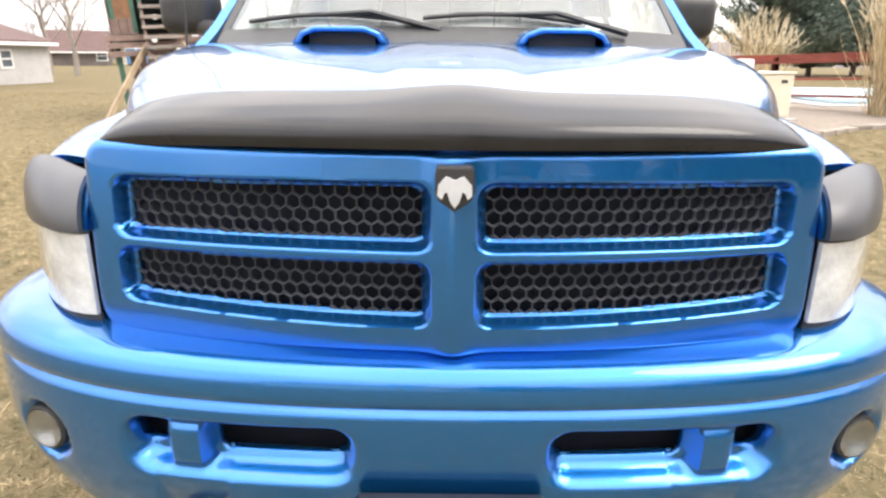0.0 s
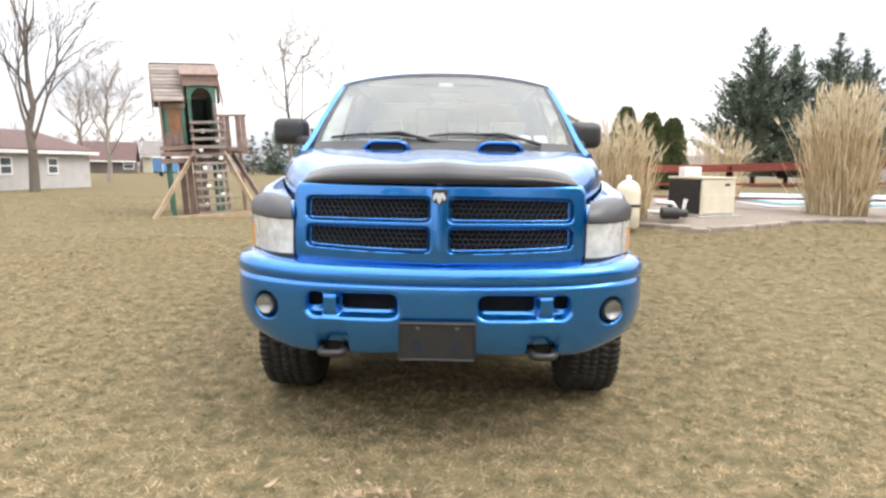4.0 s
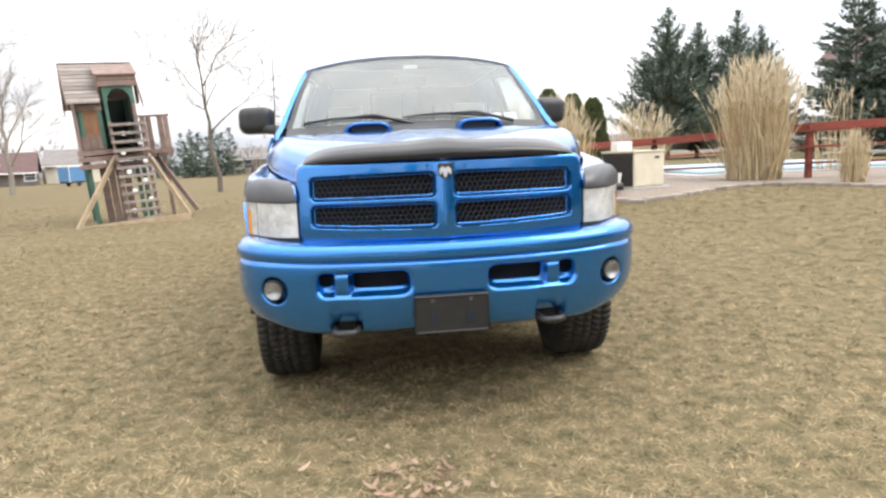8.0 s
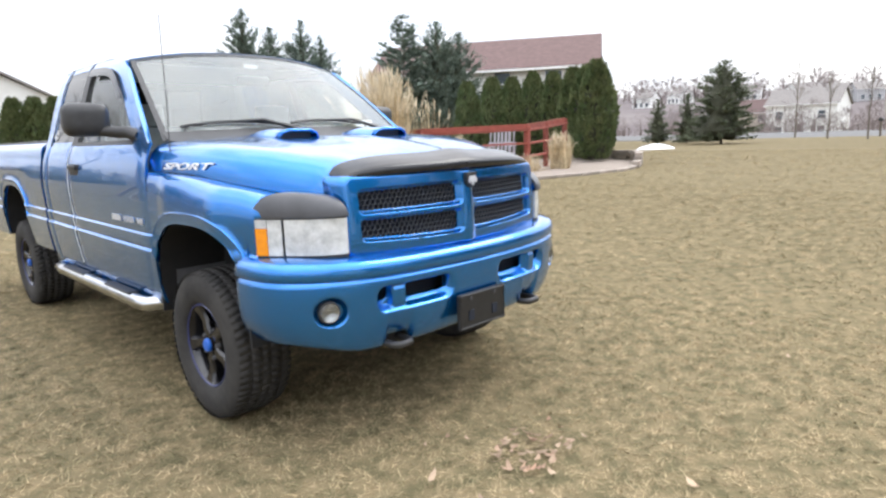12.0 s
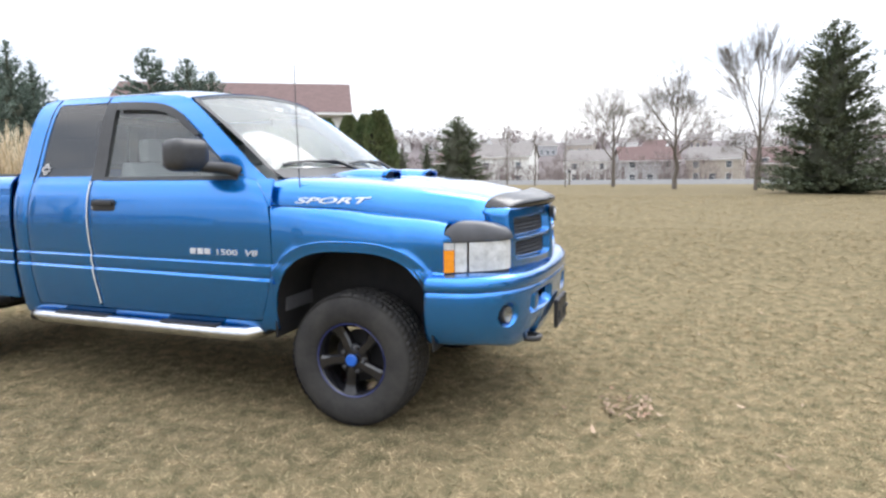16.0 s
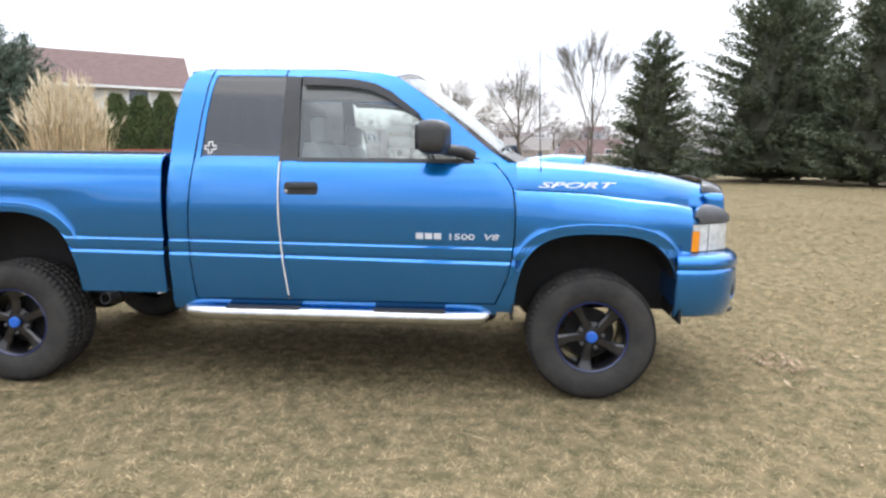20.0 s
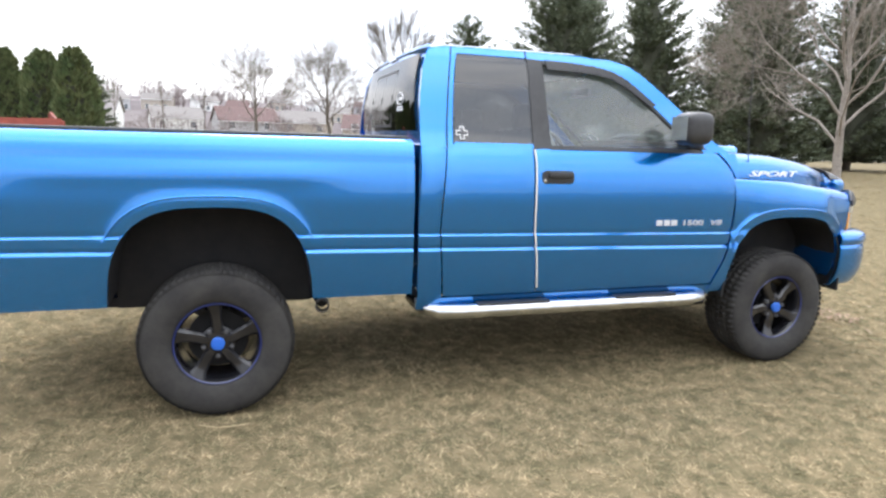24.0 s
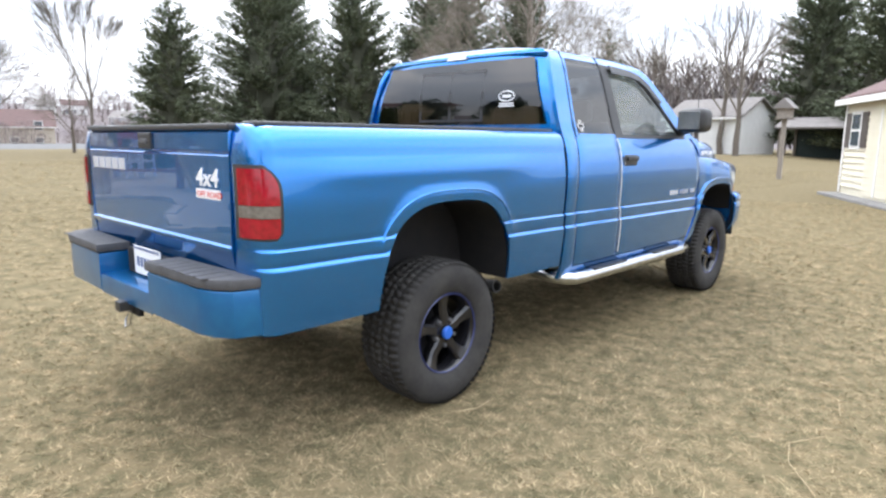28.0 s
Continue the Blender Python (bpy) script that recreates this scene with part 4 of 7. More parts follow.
# long white house behind the hedge, its roof ridge along y
house(29.0, 24.3, -60, 14.0, 7.0, 5.25, 7.25, "long white two-storey house with a brown-red shingle roof", windows=[(-5, 4.2, 1, 1.4, False), (-2, 4.2, 1, 1.4, False), (1.4, 4.2, 1, 1.4, False), (4.6, 4.2, 1, 1.4, False), (-5, 1.5, 1, 1.4, False), (4.6, 1.5, 1, 1.4, False)], over=0.45)
# white houses beyond the lawn
house(10.2, 40.9, 79, 7.0, 7.4, 3.1, 5.1, "white house with a broad gable end behind a row of evergreens", roof="grey_shingle", windows=[(-1.5, 1.8, .9, 1.2, False)], over=0.3)
house(2.2, 42.5, -8, 5.5, 6.0, 3.4, 5.0, "white house wing with grey roof and stone chimney", roof="grey_shingle", windows=[(-2.0, 2.6, .55, 1.0, False), (-.9, 2.6, .55, 1.0, False), (.3, 2.6, .55, 1.0, False), (1.6, 2.6, .55, 1.0, False)], chimney=0.3)
house(1.3, 37.6, -6, 3.8, 3.5, 1.95, 2.8, "white single-storey sunroom with wide windows", roof="grey_shingle", windows=[(-1.35, 1.0, .7, 1.1, False), (-.2, 1.0, .9, 1.2, False), (1.05, 1.0, .6, 1.1, False)], over=0.2)
house(0.6, 55.0, 90, 5.0, 3.0, 2.8, 4.0, "small white barn with a front gable", roof="grey_shingle", windows=[(0, 1.6, .7, .9, False)], over=0.2)
house(-7.6, 72.0, -12, 6.0, 5.0, 2.0, 3.3, "low pale house far across the lawn", wall="hazed_grey_siding", roof="grey_shingle", windows=[(-1.5, 1.2, .9, 1.0, False), (1.5, 1.2, .9, 1.0, False)])
house(-14.6, 71.0, -10, 5.0, 5.0, 1.9, 3.0, "low tan house far across the lawn", wall="hazed_tan_siding", roof="grey_shingle", windows=[(0, 1.2, .9, 1.0, False)])
for k, (x, y) in enumerate([(3.4, 24.4), (4.05, 24.3), (4.7, 24.2)]):
    hedge_tree(x, y, 2.9, 0.50, 66 + k, "columnar green arborvitae in front of the white gable", "arborvitae hedge")
conifer(-8.6, 56.0, 2.9, 1.5, "round dark evergreen at the end of the lawn", 68, 1.6, group="far evergreens", power=0.45, size=0.7, core=0.8)
house(-17.8, 23.2, 84, 7.0, 6.0, 1.75, 2.6, "long low grey-white shed with a brown roof", wall="pale_grey", windows=[(1.0, 1.1, .5, .6, False), (-1.6, 1.1, .5, .6, False)], over=0.25)
house(-33.9, 58.0, 22, 4.8, 4.4, 1.5, 3.1, "low brown house far across the lawn", wall="back_wood", roof="shingle", windows=[(2, 1.0, .8, .8, False)])
house(-30.5, 64.0, 15, 5.0, 5.0, 2.0, 3.4, "low grey house far across the lawn", wall="cream", roof="grey_shingle", windows=[(-1, 1.4, 1, 1, False)])

trailer = thing("box_trailer", "blue box trailer with a white frame far across the lawn", "trailer", pose(-24.0, 49.2, -0.03, 0, 0, -24) @ Matrix.Diagonal((0.6, 0.6, 0.75, 1)))
part("body", box(-.95, .95, -1.4, 1.4, .55, 2.05, .03), M["tarp"], trailer)
for x_ in (-.99, .95):
    part("corner_post", box(x_, x_ + .06, -1.44, -1.38, .5, 2.1), M["trim_white"], trailer)
part("roof_edge", box(-1.0, 1.02, -1.45, 1.42, 2.05, 2.16, .02), M["trim_white"], trailer)
part("chassis", box(-.9, .9, -1.3, 1.3, .40, .54), M["under_far"], trailer)
for x_ in (-.98, .86):
    part("wheel", lathe([(.10, 0), (.30, .01), (.32, .06), (.30, .13), (.10, .14)], 16, 'X'), M["under_far"], trailer, at=pose(x_, 0, .32))
mailbox = thing("mailbox", "dark mailbox on a wooden post by the street", "mailbox", pose(53.9, 7.1, gz(53.9, 7.1) - .05))
part("post", box(-.07, .07, -.07, .07, 0, 1.15, .01), M["bark"], mailbox)
part("box", lathe([(.0, -.28), (.14, -.28), (.15, -.25), (.15, .25), (.14, .28), (0, .28)], 14, 'X'), M["black_metal"], mailbox, at=pose(0, 0, 1.28), sm=40)

heap_bm = bmesh.new()
rows_ = []
for j in range(9):
    ring_ = []
    for k in range(18):
        w = 6.2832 * k / 18
        q = (j / 8) * (1 + 0.35 * noise.noise(Vector((math.cos(w) * 1.7, math.sin(w) * 1.7, 2.0))))
        ring_.append(heap_bm.verts.new((q * 1.5 * math.cos(w), q * 0.9 * math.sin(w), 0.42 * (1 - (j / 8) ** 2) + 0.05 * noise.noise(Vector((q * 3 * math.cos(w), q * 3 * math.sin(w), 5))) - 0.04)))
    rows_.append(ring_)
for j in range(8):
    for k in range(18):
        heap_bm.faces.new((rows_[j][k], rows_[j + 1][k], rows_[j + 1][(k + 1) % 18], rows_[j][(k + 1) % 18]))
bmesh.ops.remove_doubles(heap_bm, verts=heap_bm.verts, dist=0.002)
heap = part("snow_heap", heap_bm, M["snow"], sm=60, at=pose(28.3, 12.0, gz(28.3, 12.0), 0, 0, -60) @ Matrix.Diagonal((0.62, 0.62, 0.7, 1)))
tagged(heap, "old white snow heap melting on the lawn", "snow heap")

# cream garden shed on a concrete pad
shed = house(-0.38, -11.29, 119, 4.4, 3.2, 2.42, 3.15, "cream vinyl-sided garden shed with brown-red roof and shuttered window", wall="cream", windows=[(-1.45, 1.65, .5, .75, True)], over=0.18, laps=14, base=0.1)
shed.name, shed["category"] = "garden_shed", "shed"
part("door", box(-.72, .73, -.03, .02, .12, 2.1, .005), M["cream"], shed)
part("door_trim", box(-.03, .04, -.045, -.031, .12, 2.1), M["trim_white"], shed)
part("corner_trim", box(-2.24, -2.14, -.05, -.036, .1, 2.4), M["trim_white"], shed)
pad = part("shed_pad", box(-2.5, 2.5, -.45, 3.5, -.12, .06, .02), M["paving"], at=pose(-0.38, -11.29, 0.0, 0, 0, 119))
tagged(pad, "grey concrete pad under the garden shed", "concrete pad", kind="structure")
garage = house(16.6, -44.0, 172, 6.0, 6.0, 2.9, 4.3, "white garage with grey shingle roof and one window", roof="grey_shingle", windows=[(-1.0, 1.7, .8, .9, True)])
garage.name, garage["category"] = "garage", "garage"
carport = thing("carport", "dark open carport behind the bird feeder", "carport", pose(7.0, -42.0, 0))
part("roof", prism([(-2.2, 2.3), (0, 2.95), (2.2, 2.3), (2.2, 2.2), (-2.2, 2.2)], -3.1, 3.1, 'YZ'), M["grey_shingle"], carport)
for sx in (-2.8, 2.8):
    for sy in (-1.8, 1.8):
        part("post", box(sx - .08, sx + .08, sy - .08, sy + .08, 0, 2.3), M["bark"], carport)
# wall coloured near black for the shade under the roof
part("back_wall", box(-2.9, 2.9, -1.95, -1.85, 0, 2.3), M["dark_inside"], carport)
part("side_wall", box(-2.95, -2.85, -1.85, 1.7, 0, 2.3), M["bark"], carport)

feeder = thing("bird_feeder", "weathered wooden bird house on a tall post", "bird house", pose(3.8, -19.1, gz(3.8, -19.1)))
part("post", box(-.07, .07, -.07, .07, -.2, 2.15, .008), M["bark_pale"], feeder)
part("house_box", box(-.22, .22, -.22, .22, 2.15, 2.52, .01), M["bark_pale"], feeder)
part("roof", prism([(-.36, 2.50), (0, 2.86), (.36, 2.50)], -.34, .34), M["grey_shingle"], feeder)
part("perch_deck", box(-.30, .30, -.30, .30, 2.12, 2.15), M["bark"], feeder)

# ---- street, far houses, hill ----
road = part("road", box(-90, 90, -3.0, 3.0, -0.06, 0.0), M["asphalt"], at=pose(60.5, -4, 0.46, 0, 0, 86) @ pose(0, 0, 0, -4, 0, 0))
tagged(road, "pale grey street at the edge of the lawn", "road", kind="structure")
far_homes = [(107.6, 27.4, 5.6, "siding"), (112, 2, 4.6, "hazed_grey_siding"), (130, -9, 5.0, "hazed_tan_siding"), (126, 42, 5.0, "hazed_tan_siding"), (140, 16, 5.2, "siding"), (104, -18, 3.8, "hazed_tan_siding"), (150, -30, 5.0, "hazed_grey_siding")]
for k, (x, y, e, w) in enumerate(far_homes):
    house(x, y, -90 + 14 * math.sin(k * 2.1), 10, 8, e, e + 2.4, "far white house across the street", wall=w, roof="shingle" if k % 2 else "grey_shingle",
          windows=[(-3, 1.5, 1, 1.3, False), (0, 1.5, 1, 1.3, False), (3, 1.5, 1, 1.3, False), (-3, 3.9, 1, 1.2, False), (3, 3.9, 1, 1.2, False)], base=-1.0)


def far_wood(name, spots, label, height, seed, material="far_wood", per=110, girth=0.09):
    """A belt of far leafless trees: upright and slanting slim twigs."""
    local = np.random.default_rng(seed)
    ps, ds, ln = [], [], []
    for x, y, *zb in spots:
        foot = zb[0] if zb else gz(x, y) - 0.6
        h = height * local.uniform(0.6, 1.15)
        n = per
        a = local.uniform(0, 2 * np.pi, n)
        u = local.random(n)
        q = h * 0.42 * np.sin(np.pi * np.clip(u, 0.05, 0.97)) * np.sqrt(local.random(n))
        ps.append(np.c_[x + np.cos(a) * q, y + np.sin(a) * q, foot + h * (0.12 + 0.8 * u)])
        ds.append(np.c_[np.cos(a) * 0.6, np.sin(a) * 0.6, np.full(n, 1.0)] + local.normal(0, 0.35, (n, 3)))
        ln.append(local.uniform(0.10, 0.24, n) * h)
        m = 6
        ps.append(np.c_[np.full(m, x) + local.normal(0, .05, m), np.full(m, y) + local.normal(0, .05, m), np.full(m, foot - 0.2)])
        ds.append(np.c_[local.normal(0, .06, (m, 2)), np.ones(m)])
        ln.append(np.full(m, h * 0.7))
    ps, ds, ln = np.concatenate(ps), np.concatenate(ds), np.concatenate(ln)
    v, f = sprays(ps, ds, ln, np.clip(ln * 0.040 * girth / 0.09, 0.02, girth), False)
    return tagged(raw(name, v, f, M[material]), label, "trees", kind="stuff")


r2 = random.Random(5)
far_wood("street_woods", [(r2.uniform(67, 86), r2.uniform(-34, 34)) for _ in range(80)], "far leafless trees along the street", 3.6, 3, per=240, girth=0.05)
far_wood("hill_woods", [(r2.uniform(95, 150), r2.uniform(-110, 90)) for _ in range(340)], "far leafless woods on the slope", 5.2, 4, per=80, girth=0.07)
far_wood("back_woods", [(r2.uniform(-6, 34), r2.uniform(-66, -54)) for _ in range(120)], "far leafless woods behind the sheds", 9.5, 6, "back_wood", per=170)
far_wood("lawn_end_woods", [(r2.uniform(-70, -5), r2.uniform(66, 84)) for _ in range(50)], "far leafless trees beyond the lawn", 5.0, 8)
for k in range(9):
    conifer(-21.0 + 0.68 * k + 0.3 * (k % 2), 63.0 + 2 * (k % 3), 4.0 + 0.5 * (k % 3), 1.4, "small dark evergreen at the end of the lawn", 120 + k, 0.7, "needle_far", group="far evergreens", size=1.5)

RINGS = [(150, -9), (230, 5.0), (330, 15.0), (520, 21.0), (900, 6.0), (1500, -20)]


def hill_point(a, ring):
    rad, zz = RINGS[ring]
    swell = 1 + 0.35 * noise.noise(Vector((math.cos(a) * 2.2, math.sin(a) * 2.2, ring * 0.4)))
    side = 0.35 + 0.65 * max(0.0, math.cos(a - 0.1))
    return Vector((rad * math.cos(a), rad * math.sin(a), -9 + (zz + 9) * swell * side))


hill_v, hill_f = [], []
seg = 90
for ring in range(6):
    for k in range(seg + 1):
        hill_v.append(tuple(hill_point(2 * math.pi * k / seg, ring)))
for ring in range(5):
    for k in range(seg):
        b = ring * (seg + 1) + k
        hill_f.append((b, b + 1, b + seg + 2, b + seg + 1))
hill = raw("backdrop_hill", hill_v, hill_f, M["hill"], sm=60)
tagged(hill, "low wooded hills on the horizon", "hills", kind="structure")
# pale houses and leafless woods up the slope
r3 = random.Random(12)
for k in range(26):
    a, ring, u = math.radians(-34 + 2.9 * k + r3.uniform(-1, 1)), 1, r3.uniform(0.0, 0.62)
    p = hill_point(a, ring).lerp(hill_point(a, ring + 1), u)
    hw = r3.uniform(7, 10)
    house(p.x, p.y, math.degrees(a) - 90 + r3.uniform(-50, 50), hw, 7, 4.0, 6.2, "far pale house among leafless trees on the slope", wall=r3.choice(["siding", "hazed_tan_siding", "hazed_grey_siding", "siding"]), roof=r3.choice(["grey_shingle", "shingle"]),
          windows=[(-hw * .3, 1.6, 1.1, 1.4, False), (hw * .3, 1.6, 1.1, 1.4, False), (0, 1.6, 1.1, 1.4, False)], base=p.z - 0.4)
slope = []
for k in range(520):
    a, ring, u = math.radians(r3.uniform(-42, 48)), r3.choice((1, 1, 2)), r3.random()
    slope.append(hill_point(a, ring).lerp(hill_point(a, ring + 1), u))
far_wood("slope_woods", [(p.x, p.y, p.z) for p in slope], "far leafless woods up the slope", 8.5, 14, per=46, girth=0.22)

# ---- truck materials ----
M["paint"] = shade("blue_metallic_paint", (0.005, 0.168, 0.52), (0.007, 0.182, 0.56), 900, 0.26, 0.86, coat=1.0, detail=1)
paint_bsdf = M["paint"].node_tree.nodes["Principled BSDF"]
paint_bsdf.inputs["Coat IOR"].default_value, paint_bsdf.inputs["Coat Roughness"].default_value = 1.62, 0.015
M["paint_low"] = shade("faded_blue_step_paint", (0.016, 0.165, 0.40), (0.010, 0.12, 0.33), 6, 0.33, 0.6, coat=0.6)
M["smoke"] = shade("smoked_acrylic", (0.012, 0.012, 0.014), (0.018, 0.018, 0.020), 8, 0.20, coat=0.08, spec=0.4)
M["cover_grey"] = shade("smoked_lamp_cover", (0.045, 0.046, 0.052), (0.060, 0.061, 0.068), 8, 0.38, coat=0.1)
M["trim"] = shade("black_trim", (0.022, 0.022, 0.023), (0.032, 0.032, 0.033), 20, 0.45)
M["bracket"] = shade("matt_black_plastic", (0.012, 0.012, 0.013), (0.018, 0.018, 0.019), 20, 0.5)
M["pad"] = shade("grey_black_step_pad", (0.05, 0.05, 0.053), (0.075, 0.075, 0.08), 14, 0.7, bump=0.2, bscale=200)
M["rubber"] = shade("tyre_rubber", (0.026, 0.025, 0.025), (0.046, 0.044, 0.041), 9, 0.85, bump=0.15, bscale=120, spec=0.25)
M["rim"] = shade("black_gloss_rim", (0.009, 0.009, 0.011), (0.014, 0.014, 0.017), 10, 0.22, 0.1, coat=0.35)
M["rim_blue"] = shade("blue_rim_paint", (0.018, 0.028, 0.13), (0.014, 0.022, 0.10), 10, 0.4, coat=0.3)
M["plate_ink"] = shade("faded_plate_ink", (0.10, 0.13, 0.24), (0.14, 0.17, 0.28), 30, 0.5)
M["cap_blue"] = shade("bright_blue_cap", (0.02, 0.12, 0.52), (0.02, 0.11, 0.48), 10, 0.35)
M["chrome"] = shade("chrome", (0.60, 0.61, 0.62), (0.46, 0.47, 0.49), 12, 0.20, 1.0)
M["under"] = shade("underbody_black", (0.008, 0.008, 0.009), (0.014, 0.013, 0.013), 12, 0.85)
M["mesh"] = shade("grille_mesh_plastic", (0.030, 0.034, 0.044), (0.042, 0.046, 0.056), 12, 0.5)
# near-black: shade inside grille, ducts and bracket slots put into the colour
M["void"] = shade("opening_shade", (0.006, 0.010, 0.020), (0.010, 0.015, 0.028), 12, 0.8)
M["red_lens"] = shade("red_tail_lens", (0.33, 0.004, 0.016), (0.22, 0.003, 0.010), 40, 0.10, coat=0.6)
M["smoky_lens"] = shade("smoky_reverse_lens", (0.11, 0.10, 0.085), (0.17, 0.155, 0.135), 40, 0.18, coat=0.6)
M["amber"] = shade("amber_lens", (0.85, 0.30, 0.012), (0.75, 0.25, 0.01), 40, 0.15, coat=0.8)
M["clear_lens"] = shade("clear_ribbed_lens", (0.74, 0.77, 0.79), (0.48, 0.50, 0.52), 16, 0.12, 0.2, coat=1.0, bump=0.5, bscale=26)
M["decal"] = shade("white_decal", (0.78, 0.78, 0.78), (0.7, 0.7, 0.7), 30, 0.5)
M["decal_grey"] = shade("silver_badge", (0.66, 0.68, 0.72), (0.55, 0.57, 0.62), 30, 0.35, 0.3)
M["decal_red"] = shade("red_decal", (0.60, 0.06, 0.05), (0.5, 0.05, 0.04), 30, 0.5)
M["seat"] = shade("grey_cloth_seat", (0.24, 0.25, 0.25), (0.18, 0.185, 0.19), 20, 0.95, bump=0.2)
M["dash"] = shade("grey_dashboard", (0.10, 0.10, 0.105), (0.08, 0.08, 0.085), 20, 0.8)
M["liner"] = shade("pale_headliner", (0.38, 0.38, 0.38), (0.33, 0.33, 0.33), 20, 0.95)
M["fog"] = shade("fog_lamp_reflector", (0.42, 0.44, 0.45), (0.20, 0.21, 0.22), 34, 0.22, 0.75, coat=0.6, bump=0.3, bscale=40)
M["edge_guard"] = shade("pale_door_edge_guard", (0.72, 0.70, 0.64), (0.66, 0.64, 0.58), 30, 0.4)
M["glass_dark"] = glass_mat("tinted_glass", (0.14, 0.145, 0.155), 0.0, 0.10)
# door glass and windscreen are whitened for the sky they reflect
M["glass_clear"] = glass_mat("clear_glass", (0.82, 0.88, 0.86), 0.0, 0.09, sky_veil=0.06)
M["glass_screen"] = glass_mat("windscreen_glass", (0.78, 0.86, 0.84), 0.0, 0.09, sky_veil=0.21)
M["lens_glass"] = glass_mat("lamp_cover_glass", (0.93, 0.93, 0.92), 0.02, 0.05)

truck = thing("pickup_truck", "metallic blue extended cab pickup truck with black wheels on the lawn", "pickup truck")


# ---- body curves (half widths and heights of the truck, forward is -y) ----
def along_curve(pairs, v):
    a = np.array(pairs, float)
    return float(np.interp(v, a[:, 0], a[:, 1]))


def soft_curve(pairs, v):
    """A smooth curve through the pairs."""
    n = len(pairs)
    if v <= pairs[0][0]:
        return pairs[0][1]
    if v >= pairs[-1][0]:
        return pairs[-1][1]
    i = next(k for k in range(n - 1) if v <= pairs[k + 1][0])
    (x0, y0), (x1, y1) = pairs[i], pairs[i + 1]
    m0 = (y1 - pairs[i - 1][1]) / (x1 - pairs[i - 1][0]) if i > 0 else (y1 - y0) / (x1 - x0)
    m1 = (pairs[i + 2][1] - y0) / (pairs[i + 2][0] - x0) if i < n - 2 else (y1 - y0) / (x1 - x0)
    h, t = x1 - x0, (v - x0) / (x1 - x0)
    return (2 * t ** 3 - 3 * t * t + 1) * y0 + (t ** 3 - 2 * t * t + t) * h * m0 + (-2 * t ** 3 + 3 * t * t) * y1 + (t ** 3 - t * t) * h * m1


def step01(a, b, v):
    t = min(max((v - a) / (b - a), 0.0), 1.0)
    return t * t * (3 - 2 * t)


SIDE = [(0.48, 0.915), (0.56, 0.945), (0.70, 0.966), (0.82, 0.978), (0.92, 0.984), (1.02, 0.990), (1.12, 0.993), (1.22, 0.986), (1.30, 0.972), (1.36, 0.952), (1.40, 0.932)]
ARCH_F, ARCH_R = (-0.012, 0.472, 0.48, 0.515), (3.53, 0.474, 0.50, 0.575)


def groove(d, w):
    return math.exp(-(d / w) ** 2)


def arch_z(y, arch, n=3.0):
    c, a, z0, b = arch
    t = abs((y - c) / a)
    return z0 + b * (1 - t ** n) ** (1 / n) if t < 1 else None


def side_x(y, z):
    """Half width of the lower body at a place on its side."""
    x = soft_curve(SIDE, z)
    up, low = 0.892 + 0.010 * y, 0.812 + 0.013 * y
    x += 0.008 * (1 - step01(up - 0.002, up + 0.008, z)) + 0.008 * (1 - step01(low - 0.010, low + 0.002, z))
    x -= 0.004 * groove(z - up - 0.012, 0.006)
    x -= 0.006 * groove(z - low - 0.004, 0.007)
    for arch in (ARCH_F, ARCH_R):
        c, a, z0, b = arch
        g = (abs((y - c) / (a + 0.06)) ** 3 + abs(max(z - z0, 0) / (b + 0.06)) ** 3) ** (1 / 3)
        x += 0.006 * groove(g - 0.985, 0.03) * step01(0.75, 0.95, z) + 0.008 * (1 - step01(0.95, 1.02, g)) * step01(0.6, 0.9, z)
    if y > 2.5:
        x += 0.008 * groove(z - 1.235, 0.055) * step01(2.75, 3.2, y) * (1 - step01(4.15, 4.5, y))
    x -= 0.030 * (1 - step01(-0.60, -0.20, y))
    return x


def sheet(name, rows, material, parent, thick=0.0, label="", sm=40, inside=None):
    """A skin through rows of points, with a little thickness to one side."""
    bm = bmesh.new()
    vv = [[bm.verts.new(p) for p in r] for r in rows]
    for r0, r1 in zip(vv, vv[1:]):
        for k in range(len(r0) - 1):
            q, seen_ = [], set()
            for v in (r0[k], r0[k + 1], r1[k + 1], r1[k]):
                key = tuple(round(c, 5) for c in v.co)
                if key not in seen_:
                    seen_.add(key)
                    q.append(v)
            if len(q) > 2:
                bm.faces.new(q)
    bmesh.ops.remove_doubles(bm, verts=bm.verts, dist=1e-5)
    bmesh.ops.recalc_face_normals(bm, faces=bm.faces)
    if thick:
        c = Vector(inside) if inside is not None else Vector((0, 2, 1.0))
        votes = sum(1 if f_.normal.dot(f_.calc_center_median() - c) > 0 else -1 for f_ in bm.faces)
        if votes < 0:
            bmesh.ops.reverse_faces(bm, faces=bm.faces)
        bmesh.ops.solidify(bm, geom=list(bm.faces), thickness=thick)
    return part(name, bm, material, parent, label, sm)


def levels(y, z0, z1):
    """Heights up the side, close together at the two body lines."""
    up, low = 0.892 + 0.010 * y, 0.812 + 0.013 * y
    zs = lin(0.50, low - 0.03, 8) + [low - 0.016, low - 0.010, low - 0.005, low, low + 0.004, low + 0.009, low + 0.018] + lin(low + 0.03, up - 0.012, 3)
    zs += [up - 0.006, up - 0.002, up + 0.003, up + 0.008, up + 0.014, up + 0.022] + lin(up + 0.04, 1.395, 18)
    return [min(max(z, z0), z1) for z in zs]


def lin(a, b, n):
    return [a + (b - a) * i / (n - 1) for i in range(n)]


